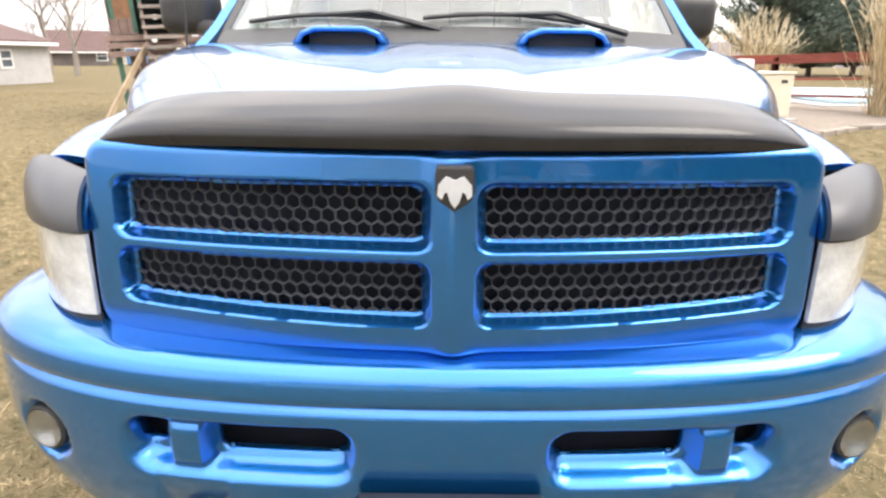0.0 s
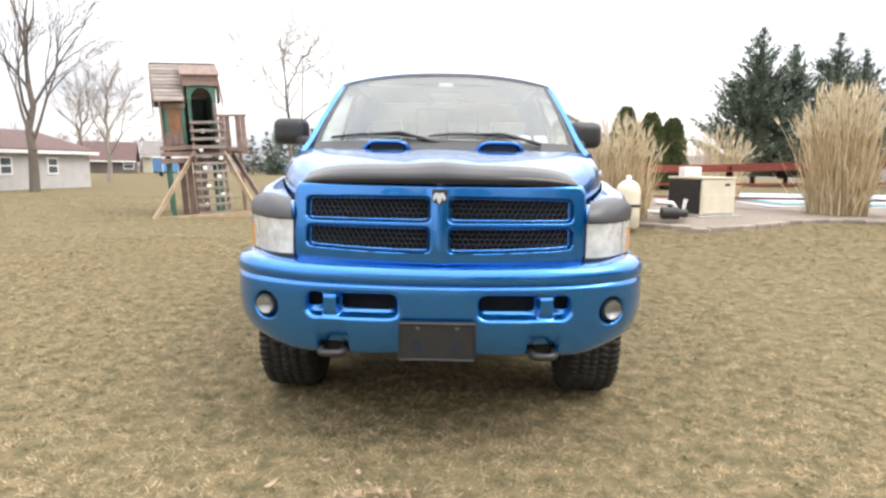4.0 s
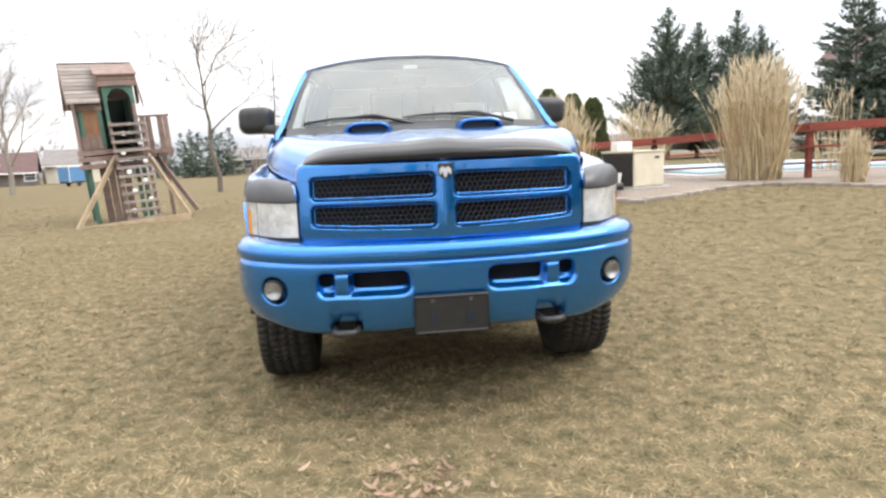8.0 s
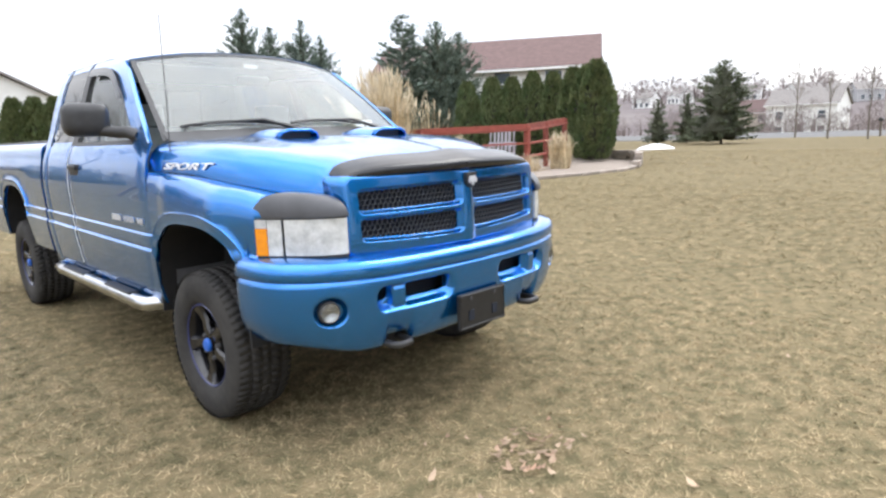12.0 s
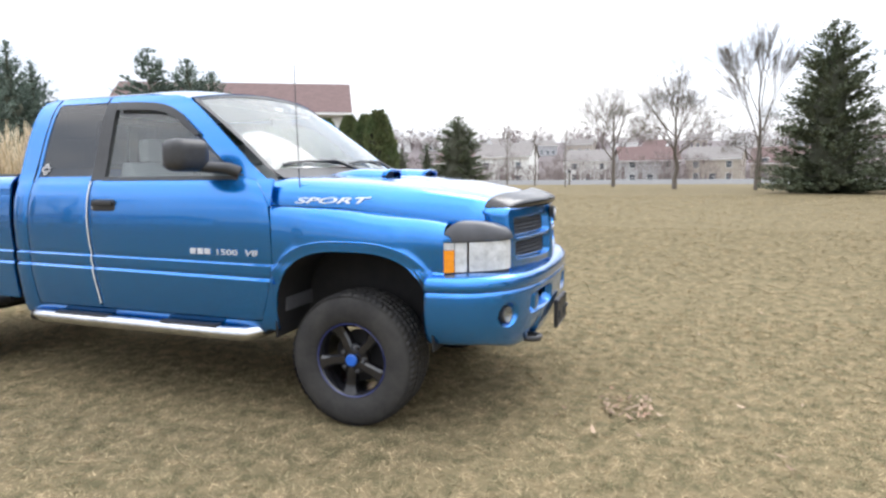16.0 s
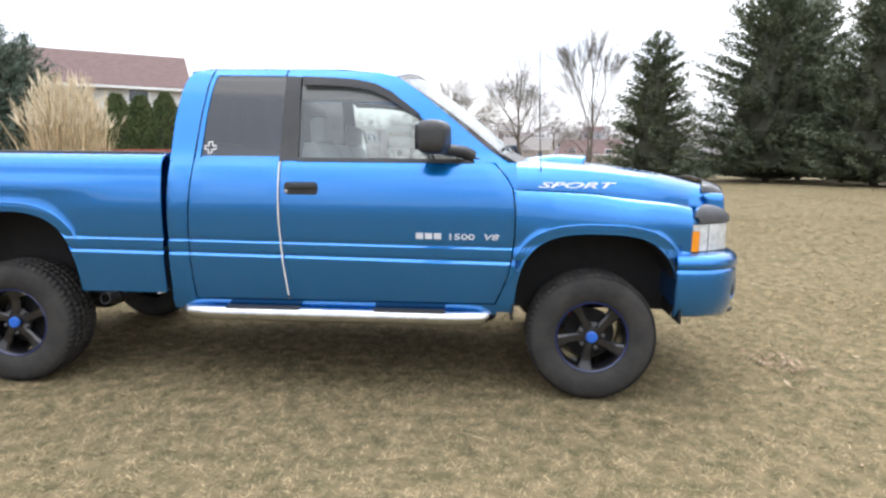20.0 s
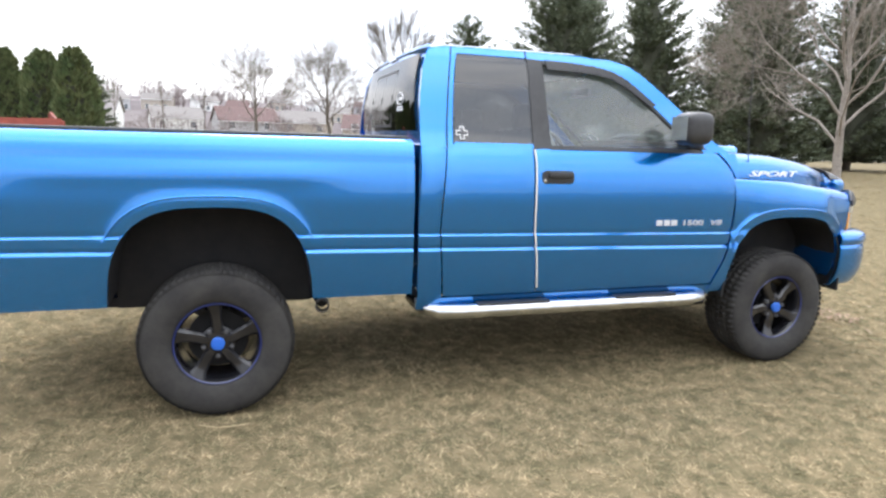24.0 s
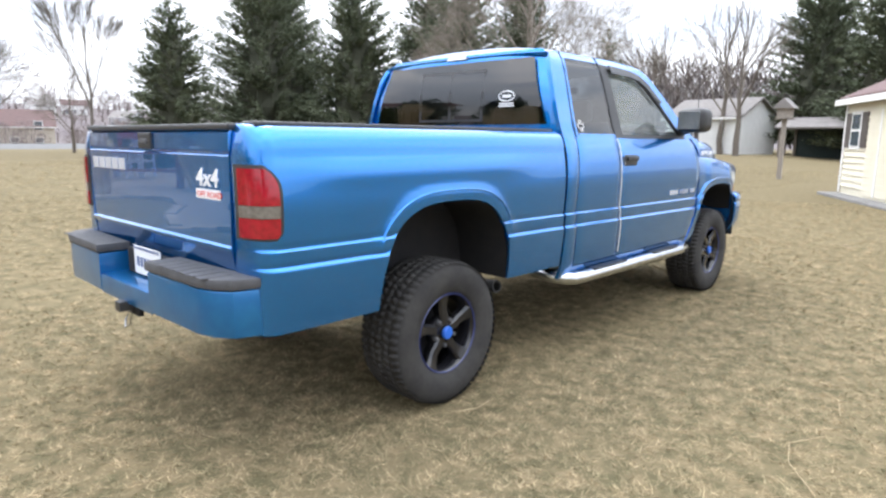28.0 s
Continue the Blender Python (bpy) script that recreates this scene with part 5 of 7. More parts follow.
# seams across the side, y by height
SEAM_F = [(0.50, 0.60), (0.56, 0.575), (0.75, 0.50), (0.97, 0.468), (1.22, 0.478), (1.30, 0.515), (1.40, 0.60)]
SEAM_M = [(0.50, 1.785), (0.62, 1.795), (0.98, 1.832), (1.40, 1.836)]
SEAM_R = [(0.50, 2.35), (0.70, 2.365), (0.98, 2.38), (1.40, 2.345)]
CAB_BACK = [(0.50, 2.50), (1.0, 2.505), (1.40, 2.49)]


def side_panel(name, s, left, right, z0, z1, parent=truck, cols=14, nz=34, gap=0.004, label=""):
    columns = []
    for i, u in enumerate(lin(0, 1, cols)):
        guess = soft_curve(left, 1.0) + (soft_curve(right, 1.0) - soft_curve(left, 1.0)) * u
        col = []
        for z in levels(guess, z0, z1):
            a, b = soft_curve(left, z) + gap, soft_curve(right, z) - gap
            y = a + (b - a) * u
            col.append((s * (side_x(y, z) - (0.006 if i in (0, cols - 1) else 0)), y, z))
        columns.append(col)
    rows = columns
    return sheet(name, rows, M["paint"], parent, 0.02, label)


def bed_side(s):
    """Outer skin of the cargo bed with its wheel arch and rounded top rail."""
    c, a = ARCH_R[0], ARCH_R[1]
    ys = lin(2.532, c - a - 0.001, 9) + [c + a * math.sin(t) for t in lin(-math.pi / 2 + 0.02, math.pi / 2 - 0.02, 36)] + lin(c + a + 0.001, 4.47, 8)
    cols = []
    for y in ys:
        zb = arch_z(y, ARCH_R)
        zb = 0.60 if zb is None else max(zb, 0.60)
        col = []
        for z in levels(y, zb, 1.30):
            col.append((s * side_x(y, z), y, z))
        x0 = side_x(y, 1.30)
        for k in range(1, 9):
            th = math.pi / 2 * k / 8
            col.append((s * (0.865 + (x0 - 0.865) * max(math.cos(th), 0) ** 0.8), y, 1.30 + 0.125 * max(math.sin(th), 0) ** 0.9))
        col.append((s * 0.80, y, 1.425))
        col.append((s * 0.80, y, max(0.86, zb + 0.04)))
        cols.append(col)
    return sheet("bed_side", cols, M["paint"], truck, 0.015)


def bed_corner(s):
    rows = []
    for z in levels(4.47, 0.60, 1.30):
        xs = side_x(4.47, z)
        rows.append([(s * (0.79 + (xs - 0.79) * max(math.cos(th), 0) ** 0.55), 4.470 + 0.125 * max(math.sin(th), 0) ** 0.75, z) for th in lin(0, math.pi / 2, 14)])
    x0 = side_x(4.47, 1.30)
    for k in range(1, 9):
        th2 = math.pi / 2 * k / 8
        xs = 0.865 + (x0 - 0.865) * max(math.cos(th2), 0) ** 0.8
        rows.append([(s * (0.79 + (xs - 0.79) * max(math.cos(th), 0) ** 0.55), 4.470 + (0.125 - 0.03 * k / 8) * max(math.sin(th), 0) ** 0.75, 1.30 + 0.125 * max(math.sin(th2), 0) ** 0.9) for th in lin(0, math.pi / 2, 14)])
    return sheet("bed_corner", rows, M["paint"], truck, 0.012)


for s in (-1, 1):
    bed_side(s)
    bed_corner(s)
    side_panel("rear_door", s, SEAM_M, SEAM_R, 0.575, 1.392, nz=44)
    side_panel("front_door", s, SEAM_F, SEAM_M, 0.575, 1.392, cols=26, nz=44)
    side_panel("cab_corner", s, SEAM_R, CAB_BACK, 0.53, 1.392, cols=6, nz=40)
    rows = []
    for z in lin(0.50, 0.566, 6):
        rows.append([(s * (side_x(y, z) - 0.004), y, z) for y in lin(0.56, 2.50, 20)])
    sheet("rocker_panel", rows, M["paint"], truck, 0.02)
    rows = [[(s * (side_x(soft_curve(SEAM_M, z) - 0.01, z) + 0.004), soft_curve(SEAM_M, z) + dy, z) for dy in (-0.006, 0.002)] for z in lin(0.60, 1.385, 30)]
    sheet("door_edge_guard", rows, M["edge_guard"], truck, 0.003)
bm = box(-0.585, 0.585, 2.535, 4.57, 0.80, 0.86)
part("bed_floor", bm, M["trim"], truck, "black bed liner")
part("bed_front_wall", box(-0.80, 0.80, 2.535, 2.57, 0.86, 1.405, 0.006), M["paint"], truck)
# added dark block keeps daylight from showing through the cab-bed gap
part("gap_seal", box(-0.55, 0.55, 2.493, 2.534, 0.60, 1.30), M["under"], truck)
part("cab_back_wall", box(-0.93, 0.93, 2.47, 2.492, 0.60, 1.40, 0.008), M["paint"], truck)
for s in (-1, 1):
    part("rail_cap", box(min(s * .79, s * .900), max(s * .79, s * .900), 2.55, 4.55, 1.414, 1.436, 0.010), M["trim"], truck, "black rail cap on the bed")

# tailgate
gate = part("tailgate", prism([(4.555, 1.405), (4.588, 1.402), (4.600, 1.392), (4.601, 1.322), (4.594, 1.316), (4.594, 1.308), (4.602, 1.300), (4.602, 0.945), (4.612, 0.936), (4.612, 0.925), (4.598, 0.905), (4.585, 0.80), (4.555, 0.80)], -0.782, 0.782, 'YZ', bevel=0.006), M["paint"], truck, sm=30)
part("tailgate_cap", box(-0.79, 0.79, 4.545, 4.606, 1.403, 1.428, 0.008), M["trim"], gate, "black plastic cap strip")
hb = part("tailgate_handle", box(-0.075, 0.075, 4.598, 4.612, 1.318, 1.395, 0.010), M["trim"], gate, "black handle bezel")
part("handle_lever", box(-0.045, 0.045, 4.606, 4.620, 1.338, 1.365, 0.008), M["pad"], hb)
part("lower_valance", box(-0.80, 0.80, 4.53, 4.56, 0.62, 0.80, 0.01), M["under"], truck)


def tail_lamp(s):
    lamp = new("tail_lamp")
    lamp.parent = truck

    def skin(z0, z1, out, e0=0.0, e1=0.0):
        rows = []
        for z in lin(z0, z1, 12):
            xs = side_x(4.47, z)
            cut = 0.55 * max(0.0, (z - 1.165) / 0.11) ** 2.6 + 0.25 * max(0.0, (1.02 - z) / 0.042) ** 2.5
            ths = lin(0.14 + e0 + min(cut, 0.9), math.pi / 2 - 0.02 - e1, 14)
            rows.append([(s * (0.79 + (xs - 0.79) * max(math.cos(th), 0) ** 0.55 + out * math.cos(th)), 4.470 + 0.125 * max(math.sin(th), 0) ** 0.75 + out * math.sin(th), z) for th in ths])
        return rows
    sheet("bezel", skin(0.982, 1.272, 0.006), M["trim"], lamp, 0.006)
    sheet("upper_red_lens", skin(1.118, 1.258, 0.014, 0.10, 0.09), M["red_lens"], lamp, 0.014, "red brake lens")
    sheet("reverse_lens", skin(1.070, 1.116, 0.013, 0.10, 0.09), M["smoky_lens"], lamp, 0.014, "smoky reverse lens")
    sheet("lower_red_lens", skin(0.992, 1.068, 0.014, 0.10, 0.09), M["red_lens"], lamp, 0.014, "red lower lens")


for s in (-1, 1):
    tail_lamp(s)

# rear step bumper
rb = new("rear_bumper")
rb.parent = truck
rb.matrix_basis = Matrix.Translation((0, 0, -0.04))
for s in (-1, 1):
    plan = [(s * .30, 4.60), (s * .30, 4.755), (s * .74, 4.748), (s * .84, 4.725), (s * .905, 4.675), (s * .93, 4.60), (s * .935, 4.54), (s * .88, 4.54), (s * .88, 4.60)]
    part("bumper_end", prism(plan, 0.645, 0.835, 'XY', bevel=0.012), M["paint_low"], rb, sm=30)
    plan2 = [(s * .295, 4.60), (s * .295, 4.765), (s * .74, 4.756), (s * .847, 4.732), (s * .914, 4.680), (s * .94, 4.60), (s * .945, 4.535), (s * .875, 4.535), (s * .875, 4.60)]
    pad_ = part("step_pad", prism(plan2, 0.837, 0.882, 'XY', bevel=0.014), M["pad"], rb, "grey-black ribbed step pad", sm=30)
    for k in range(7):
        part("rib", box(min(s * (.36 + .07 * k), s * (.40 + .07 * k)), max(s * (.36 + .07 * k), s * (.40 + .07 * k)), 4.63, 4.76, 0.8815, 0.8835), M["pad"], pad_)
    part("bumper_bracket", box(min(s * .42, s * .50), max(s * .42, s * .50), 4.35, 4.62, 0.60, 0.68), M["under"], rb)
part("bumper_centre", prism([(-.30, 4.60), (-.30, 4.752), (.30, 4.752), (.30, 4.60)], 0.635, 0.735, 'XY', bevel=0.012), M["paint_low"], rb, sm=30)
part("plate_recess", box(-.26, .26, 4.60, 4.63, 0.735, 0.86, 0.006), M["under"], rb)
plate = part("number_plate", box(-.155, .155, 4.632, 4.638, 0.745, 0.885, 0.003), M["decal"], rb, "white number plate")
part("plate_band", box(-.145, .145, 4.6385, 4.640, 0.868, 0.88), M["plate_ink"], plate)
for k in range(6):
    part("plate_bar", box(-.125 + k * .043, -.095 + k * .043, 4.6385, 4.640, 0.785, 0.832), M["plate_ink"], plate)
hitch = part("tow_hitch", box(-.045, .045, 4.40, 4.72, 0.545, 0.625, 0.006), M["under"], truck, "black receiver hitch")
part("hitch_collar", box(-.06, .06, 4.69, 4.715, 0.53, 0.64, 0.006), M["under"], hitch)
part("ball_mount", box(-.03, .03, 4.72, 4.79, 0.56, 0.61, 0.008), M["trim"], hitch)
part("safety_wire", tube([(.07, 4.70, .56), (.10, 4.72, .49), (.09, 4.73, .45), (.05, 4.72, .47), (.04, 4.71, .54)], .005, 6), M["chrome"], hitch, sm=50)
part("hitch_bar", tube([(-.48, 4.50, .60), (.48, 4.50, .60)], .035, 10), M["under"], truck, sm=50)


# ---- front fenders ----
SEAM_TOP_Z = [(-0.70, 1.095), (-0.45, 1.150), (-0.22, 1.190), (0.05, 1.222), (0.50, 1.238)]
SEAM_TOP_X = [(-0.70, 0.700), (-0.45, 0.795), (-0.22, 0.862), (0.05, 0.915), (0.50, 0.945)]


def fender_point(y, t, zb):
    """t runs from the arch (0) past the shoulder (0.6) to the bonnet seam (1)."""
    zs, xs = soft_curve(SEAM_TOP_Z, y), soft_curve(SEAM_TOP_X, y)
    z1 = max(zb + 0.02, 1.02)
    if t <= 0.6:
        z = zb + (z1 - zb) * t / 0.6
        return side_x(y, z), z
    th = math.pi / 2 * (t - 0.6) / 0.4
    x1 = side_x(y, z1)
    crown = 0.034 * (1 - step01(-0.50, -0.05, y)) * max(math.sin(2 * th), 0)
    return xs + (x1 - xs) * max(math.cos(th), 0) ** 0.70, z1 + (zs - z1) * max(math.sin(th), 0) ** 0.80 + crown


def fender(s):
    c, a = ARCH_F[0], ARCH_F[1]
    ys = lin(-0.545, c - a - 0.001, 4) + [c + a * math.sin(t) for t in lin(-math.pi / 2 + 0.02, math.pi / 2 - 0.02, 36)]
    cols = []
    for y in ys:
        zb = arch_z(y, ARCH_F)
        zb = 0.80 if zb is None else max(zb, 0.52)
        if y < c - a:
            zb = 0.80
        cols.append([(s * fender_point(y, t, zb)[0], y, fender_point(y, t, zb)[1]) for t in lin(0, 1, 44)])
    f_ = sheet("front_fender", cols, M["paint"], truck, 0.015)
    # strip between the arch and the front door
    rows = []
    for t in lin(0, 1, 44):
        pts = []
        for u in lin(0, 1, 4):
            zb = 0.52
            z_ = fender_point(0.465, t, zb)[1]
            y = 0.461 + (soft_curve(SEAM_F, min(z_, 1.235)) - 0.004 - 0.461) * u
            x, z = fender_point(min(y, 0.5), t, zb)
            pts.append((s * x, y, z))
        rows.append(pts)
    sheet("fender_strip", rows, M["paint"], truck, 0.015)
    # cowl side above the bonnet seam, up to the pillar
    return f_


def lamp_edge(u):
    """Front edge of the lamp cluster from the outer corner (0) to the grille (1)."""
    x = 0.957 - 0.272 * u
    y = -0.545 - 0.285 * math.sin(math.pi / 2 * u) ** 0.85
    return x, y


for s in (-1, 1):
    fender(s)
    # nose of the fender between lamp and bonnet
    rows = []
    for u in lin(0, 1, 14):
        bx, by = lamp_edge(u)
        t = 0.66 + 0.34 * u
        tx, tz = fender_point(-0.545, t, 0.80)
        ty = -0.545 - 0.16 * u * u
        tx = tx - 0.05 * u * u
        tz = max(tz, 1.064)
        row = []
        for v in lin(0, 1, 12):
            sn, cs = math.sin(math.pi / 2 * v), 1 - math.cos(math.pi / 2 * v)
            row.append((s * (bx + (tx - bx) * cs), by + (ty - by) * cs, 1.056 + (tz - 1.056) * sn))
        rows.append(row)
    sheet("fender_nose", rows, M["paint"], truck, 0.012)
    cover = []
    for u in lin(0.06, 0.98, 14):
        bx, by = lamp_edge(u)
        t = 0.66 + 0.34 * u
        tx, tz = fender_point(-0.545, t, 0.80)
        ty, tx, tz = -0.545 - 0.16 * u * u, tx - 0.05 * u * u, max(tz, 1.075)
        row = []
        for v in lin(0, 0.96, 11):
            sn, cs = math.sin(math.pi / 2 * v), 1 - math.cos(math.pi / 2 * v)
            row.append((s * (bx + (tx - bx) * cs + 0.014 * (1 - u)), by + (ty - by) * cs - 0.014 * u - 0.004, 1.058 + (tz - 1.056) * sn + 0.012 * sn))
        cover.append(row)
    sheet("lamp_cover", cover, M["cover_grey"], truck, 0.012, "smoked grey acrylic shield over the headlamp")
    # lamp cluster
    lamp = new("headlamp")
    lamp.parent = truck

    def lens(u0, u1, z0, z1, out, n=9):
        return [[(s * (lamp_edge(u)[0] + 0.6 * out * (1 - u)), lamp_edge(u)[1] - out * (0.4 + 0.6 * u), z) for u in lin(u0, u1, n)] for z in lin(z0, z1, 7)]
    sheet("lamp_housing", lens(0.0, 1.0, 0.880, 1.058, -0.075), M["trim"], lamp, 0.004)
    for z0_, z1_ in ((0.880, 0.895), (1.050, 1.060)):
        sheet("lamp_rim", lens(0.0, 1.0, z0_, z1_, -0.004), M["trim"], lamp, 0.006)
    sheet("headlamp_lens", lens(0.225, 0.985, 0.896, 1.050, 0.003, 16), M["clear_lens"], lamp, 0.012, "clear headlamp lens")
    sheet("marker_lens", lens(0.084, 0.20, 0.896, 1.050, 0.003), M["clear_lens"], lamp, 0.012, "clear marker lens")
    sheet("marker_lens", lens(0.0, 0.078, 1.014, 1.050, 0.003, 4), M["clear_lens"], lamp, 0.012, "clear marker lens")
    sheet("amber_lens", lens(0.0, 0.078, 0.896, 1.012, 0.003, 4), M["amber"], lamp, 0.012, "amber turn lens")


for s in (-1, 1):
    part("nose_filler", box(min(s * .640, s * .700), max(s * .640, s * .700), -.780, -.640, .87, 1.11, .01), M["paint"], truck)
    part("nose_filler", box(min(s * .600, s * .668), max(s * .600, s * .668), -.765, -.640, 1.06, 1.185, .01), M["paint"], truck)

for s in (-1, 1):
    for c_, a_, z0_, b_ in (ARCH_F, ARCH_R):
        pts_ = []
        for t in lin(-1.0, 1.0, 41):
            y_, z_ = c_ + (a_ + 0.055) * math.copysign(abs(math.sin(t * 1.0)) ** (2 / 3), t), z0_ + (b_ + 0.052) * math.cos(t * 1.0) ** (2 / 3)
            x_ = side_x(y_, z_) if c_ > 1 or z_ < 1.02 else fender_point(y_, 0.6 + 0.4 * (2 / math.pi) * math.asin(min(1, ((z_ - 1.02) / (soft_curve(SEAM_TOP_Z, y_) - 1.02)) ** 1.25)), 0.8)[0]
            pts_.append((s * (x_ - 0.001), y_, z_))
        part("arch_lip", tube(pts_, 0.007, 8), M["paint"], truck, sm=60)

# ---- bonnet ----
HOOD_Z = [(-0.88, 1.238), (-0.75, 1.272), (-0.55, 1.310), (-0.30, 1.350), (0.0, 1.382), (0.30, 1.398), (0.55, 1.402)]


def hood_point(u, v):
    y0 = -0.875 + (0.50 + 0.875) * v
    ys = max(y0, -0.70)
    xs, zs = soft_curve(SEAM_TOP_X, ys) - 0.003, soft_curve(SEAM_TOP_Z, ys) + 0.004
    if y0 < -0.70:
        xs -= 0.10 * (-0.70 - y0)
        zs += 0.30 * (-0.70 - y0) * 0.4
    zc = soft_curve(HOOD_Z, y0)
    a = abs(u)
    z = zs + (zc - zs) * max(1 - a ** (16.0 - 4.0 * (1 - v) ** 3), 0) ** 0.50
    z += 0.010 * (1 - step01(0.12, 0.17, a * xs)) * step01(0, 0.25, v) * (1 - step01(0.55, 0.8, v)) + 0.008 * (1 - step01(0.5, 0.62, a * xs)) * step01(-0.1, 0.3, v)
    y = y0 + 0.115 * a * a * (1 - v) ** 2 + (0.02 * a * a - 0.10 * (1 - a * a)) * step01(0.85, 1.0, v)
    return u * xs, y, z


us = [math.sin(math.pi / 2 * t) for t in lin(-1, 1, 61)]
hood = sheet("bonnet", [[hood_point(u, v) for u in us] for v in lin(0, 1, 40)], M["paint"], truck, 0.012, sm=50)


def hood_z(x, y):
    v = (y + 0.875) / 1.375
    xs = soft_curve(SEAM_TOP_X, y)
    return hood_point(x / xs, v)[2]


for s in (-1, 1):
    # raised air scoop with an open front
    rows = []
    for j, y in enumerate(lin(0.02, 0.44, 16)):
        t = j / 15
        hgt = 0.042 * (1 - step01(0.35, 1.0, t))
        row = []
        for k in range(15):
            q = -1 + 2 * k / 14
            w = 0.142 - 0.02 * t
            x = s * 0.325 + q * w
            lift = hgt * max(1 - abs(q) ** 4.5, 0) ** 0.6
            row.append((x, y - 0.02 * (1 - q * q) * (1 - t), hood_z(x, min(y, 0.42)) + 0.002 + lift))
        rows.append(row)
    scoop = sheet("hood_scoop", rows, M["paint"], hood, 0.012, sm=50)
    zf = hood_z(s * 0.325, 0.03)
    part("scoop_screen", box(s * .325 - .098, s * .325 + .098, .045, .05, zf - .005, zf + .030), M["mesh"], scoop, "black mesh screen")
    part("scoop_lip", tube([(s * .325 - .122, .012, zf + .004), (s * .325 - .108, .003, zf + .025), (s * .325 - .07, -.003, zf + .039), (s * .325 + .07, -.003, zf + .039), (s * .325 + .108, .003, zf + .025), (s * .325 + .122, .012, zf + .004)], .008, 8), M["paint"], scoop, sm=60)

# acrylic stone guard over the bonnet edge: a curled lip that leans back over the bonnet
rows = []
for x in lin(-0.655, 0.655, 61):
    a = abs(x) / 0.655
    end = max(1 - a ** 7, 0) ** 0.5
    yf = -0.930 + 0.125 * a * a
    peak = 0.012 * groove(x, 0.11)
    row = []
    for v in lin(0, 1, 15):
        curl = math.sin(math.pi / 2 * v)
        row.append((x * (1 + 0.012 * v), yf + 0.125 * v ** 1.45 - 0.012 * math.sin(math.pi * min(v * 2.4, 1)), 1.222 - 0.016 * a ** 3 + 0.082 * curl * (0.22 + 0.78 * end) + peak * curl + 0.005 * math.sin(math.pi * 2 * v) * end))
    rows.append(row)
sheet("stone_guard", rows, M["smoke"], truck, 0.006, "smoked acrylic bonnet deflector", sm=60)


# ---- grille ----
def rounded(x, z, x0, x1, z0, z1, r):
    """Signed distance to a rounded rectangle."""
    dx, dz = abs(x - (x0 + x1) / 2) - (x1 - x0) / 2 + r, abs(z - (z0 + z1) / 2) - (z1 - z0) / 2 + r
    return math.hypot(max(dx, 0), max(dz, 0)) + min(max(dx, dz), 0) - r


HOLES = [(s0, z0, z1) for s0 in (-1, 1) for z0, z1 in ((0.922, 1.031), (1.056, 1.162))]


def hole_dist(x, z):
    d = 9
    for s0, z0, z1 in HOLES:
        bow = 0.016 * (abs(x) / 0.6) ** 2
        lo, hi = (z0 + bow, z1) if z0 < 1 else (z0, z1 - bow * 0.4)
        d = min(d, rounded(x, z, min(s0 * .046, s0 * .616), max(s0 * .046, s0 * .616), lo, hi, 0.022))
    return d


def grille_y(x, z):
    return -0.925 + 0.085 * (x / 0.65) ** 2 + 0.16 * max(z - 0.95, 0) ** 1.5 + 0.10 * max(0.93 - z, 0)


gb = bmesh.new()
nx, nz = 200, 150
gverts = {}
for i in range(nx + 1):
    for j in range(nz + 1):
        x, z = -0.702 + 1.404 * i / nx, 0.842 + (1.238 - 0.842) * j / nz
        z += 0.012 * (abs(x) / 0.66) ** 2 * (1 - 2.6 * j / nz)
        d = hole_dist(x, z)
        o = rounded(x, z, -0.700, 0.700, 0.848, 1.235, 0.06)
        y = grille_y(x, z) + 0.034 * (1 - step01(-0.006, 0.007, d)) + 0.045 * step01(-0.035, 0.004, o) ** 2 + 0.075 * step01(-0.022, 0.004, o) ** 2 * step01(0.60, 0.69, abs(x))
        y -= 0.018 * groove(x, 0.038) * (1 - step01(1.2, 1.24, z))
        gverts[i, j] = (gb.verts.new((x, y, z)), d, o)
for i in range(nx):
    for j in range(nz):
        q = [gverts[i, j], gverts[i + 1, j], gverts[i + 1, j + 1], gverts[i, j + 1]]
        if max(v[1] for v in q) < -0.008 or min(v[2] for v in q) > 0.002:
            continue
        gb.faces.new([v[0] for v in q])
for v in [v for v in gb.verts if not v.link_faces]:
    gb.verts.remove(v)
bmesh.ops.recalc_face_normals(gb, faces=gb.faces)
if sum(f_.normal.y for f_ in gb.faces) > 0:
    bmesh.ops.reverse_faces(gb, faces=gb.faces)
grille = part("grille_surround", gb, M["paint"], truck, sm=60)
gm = grille.modifiers.new("thick", 'SOLIDIFY')
gm.thickness, gm.offset = 0.02, -1
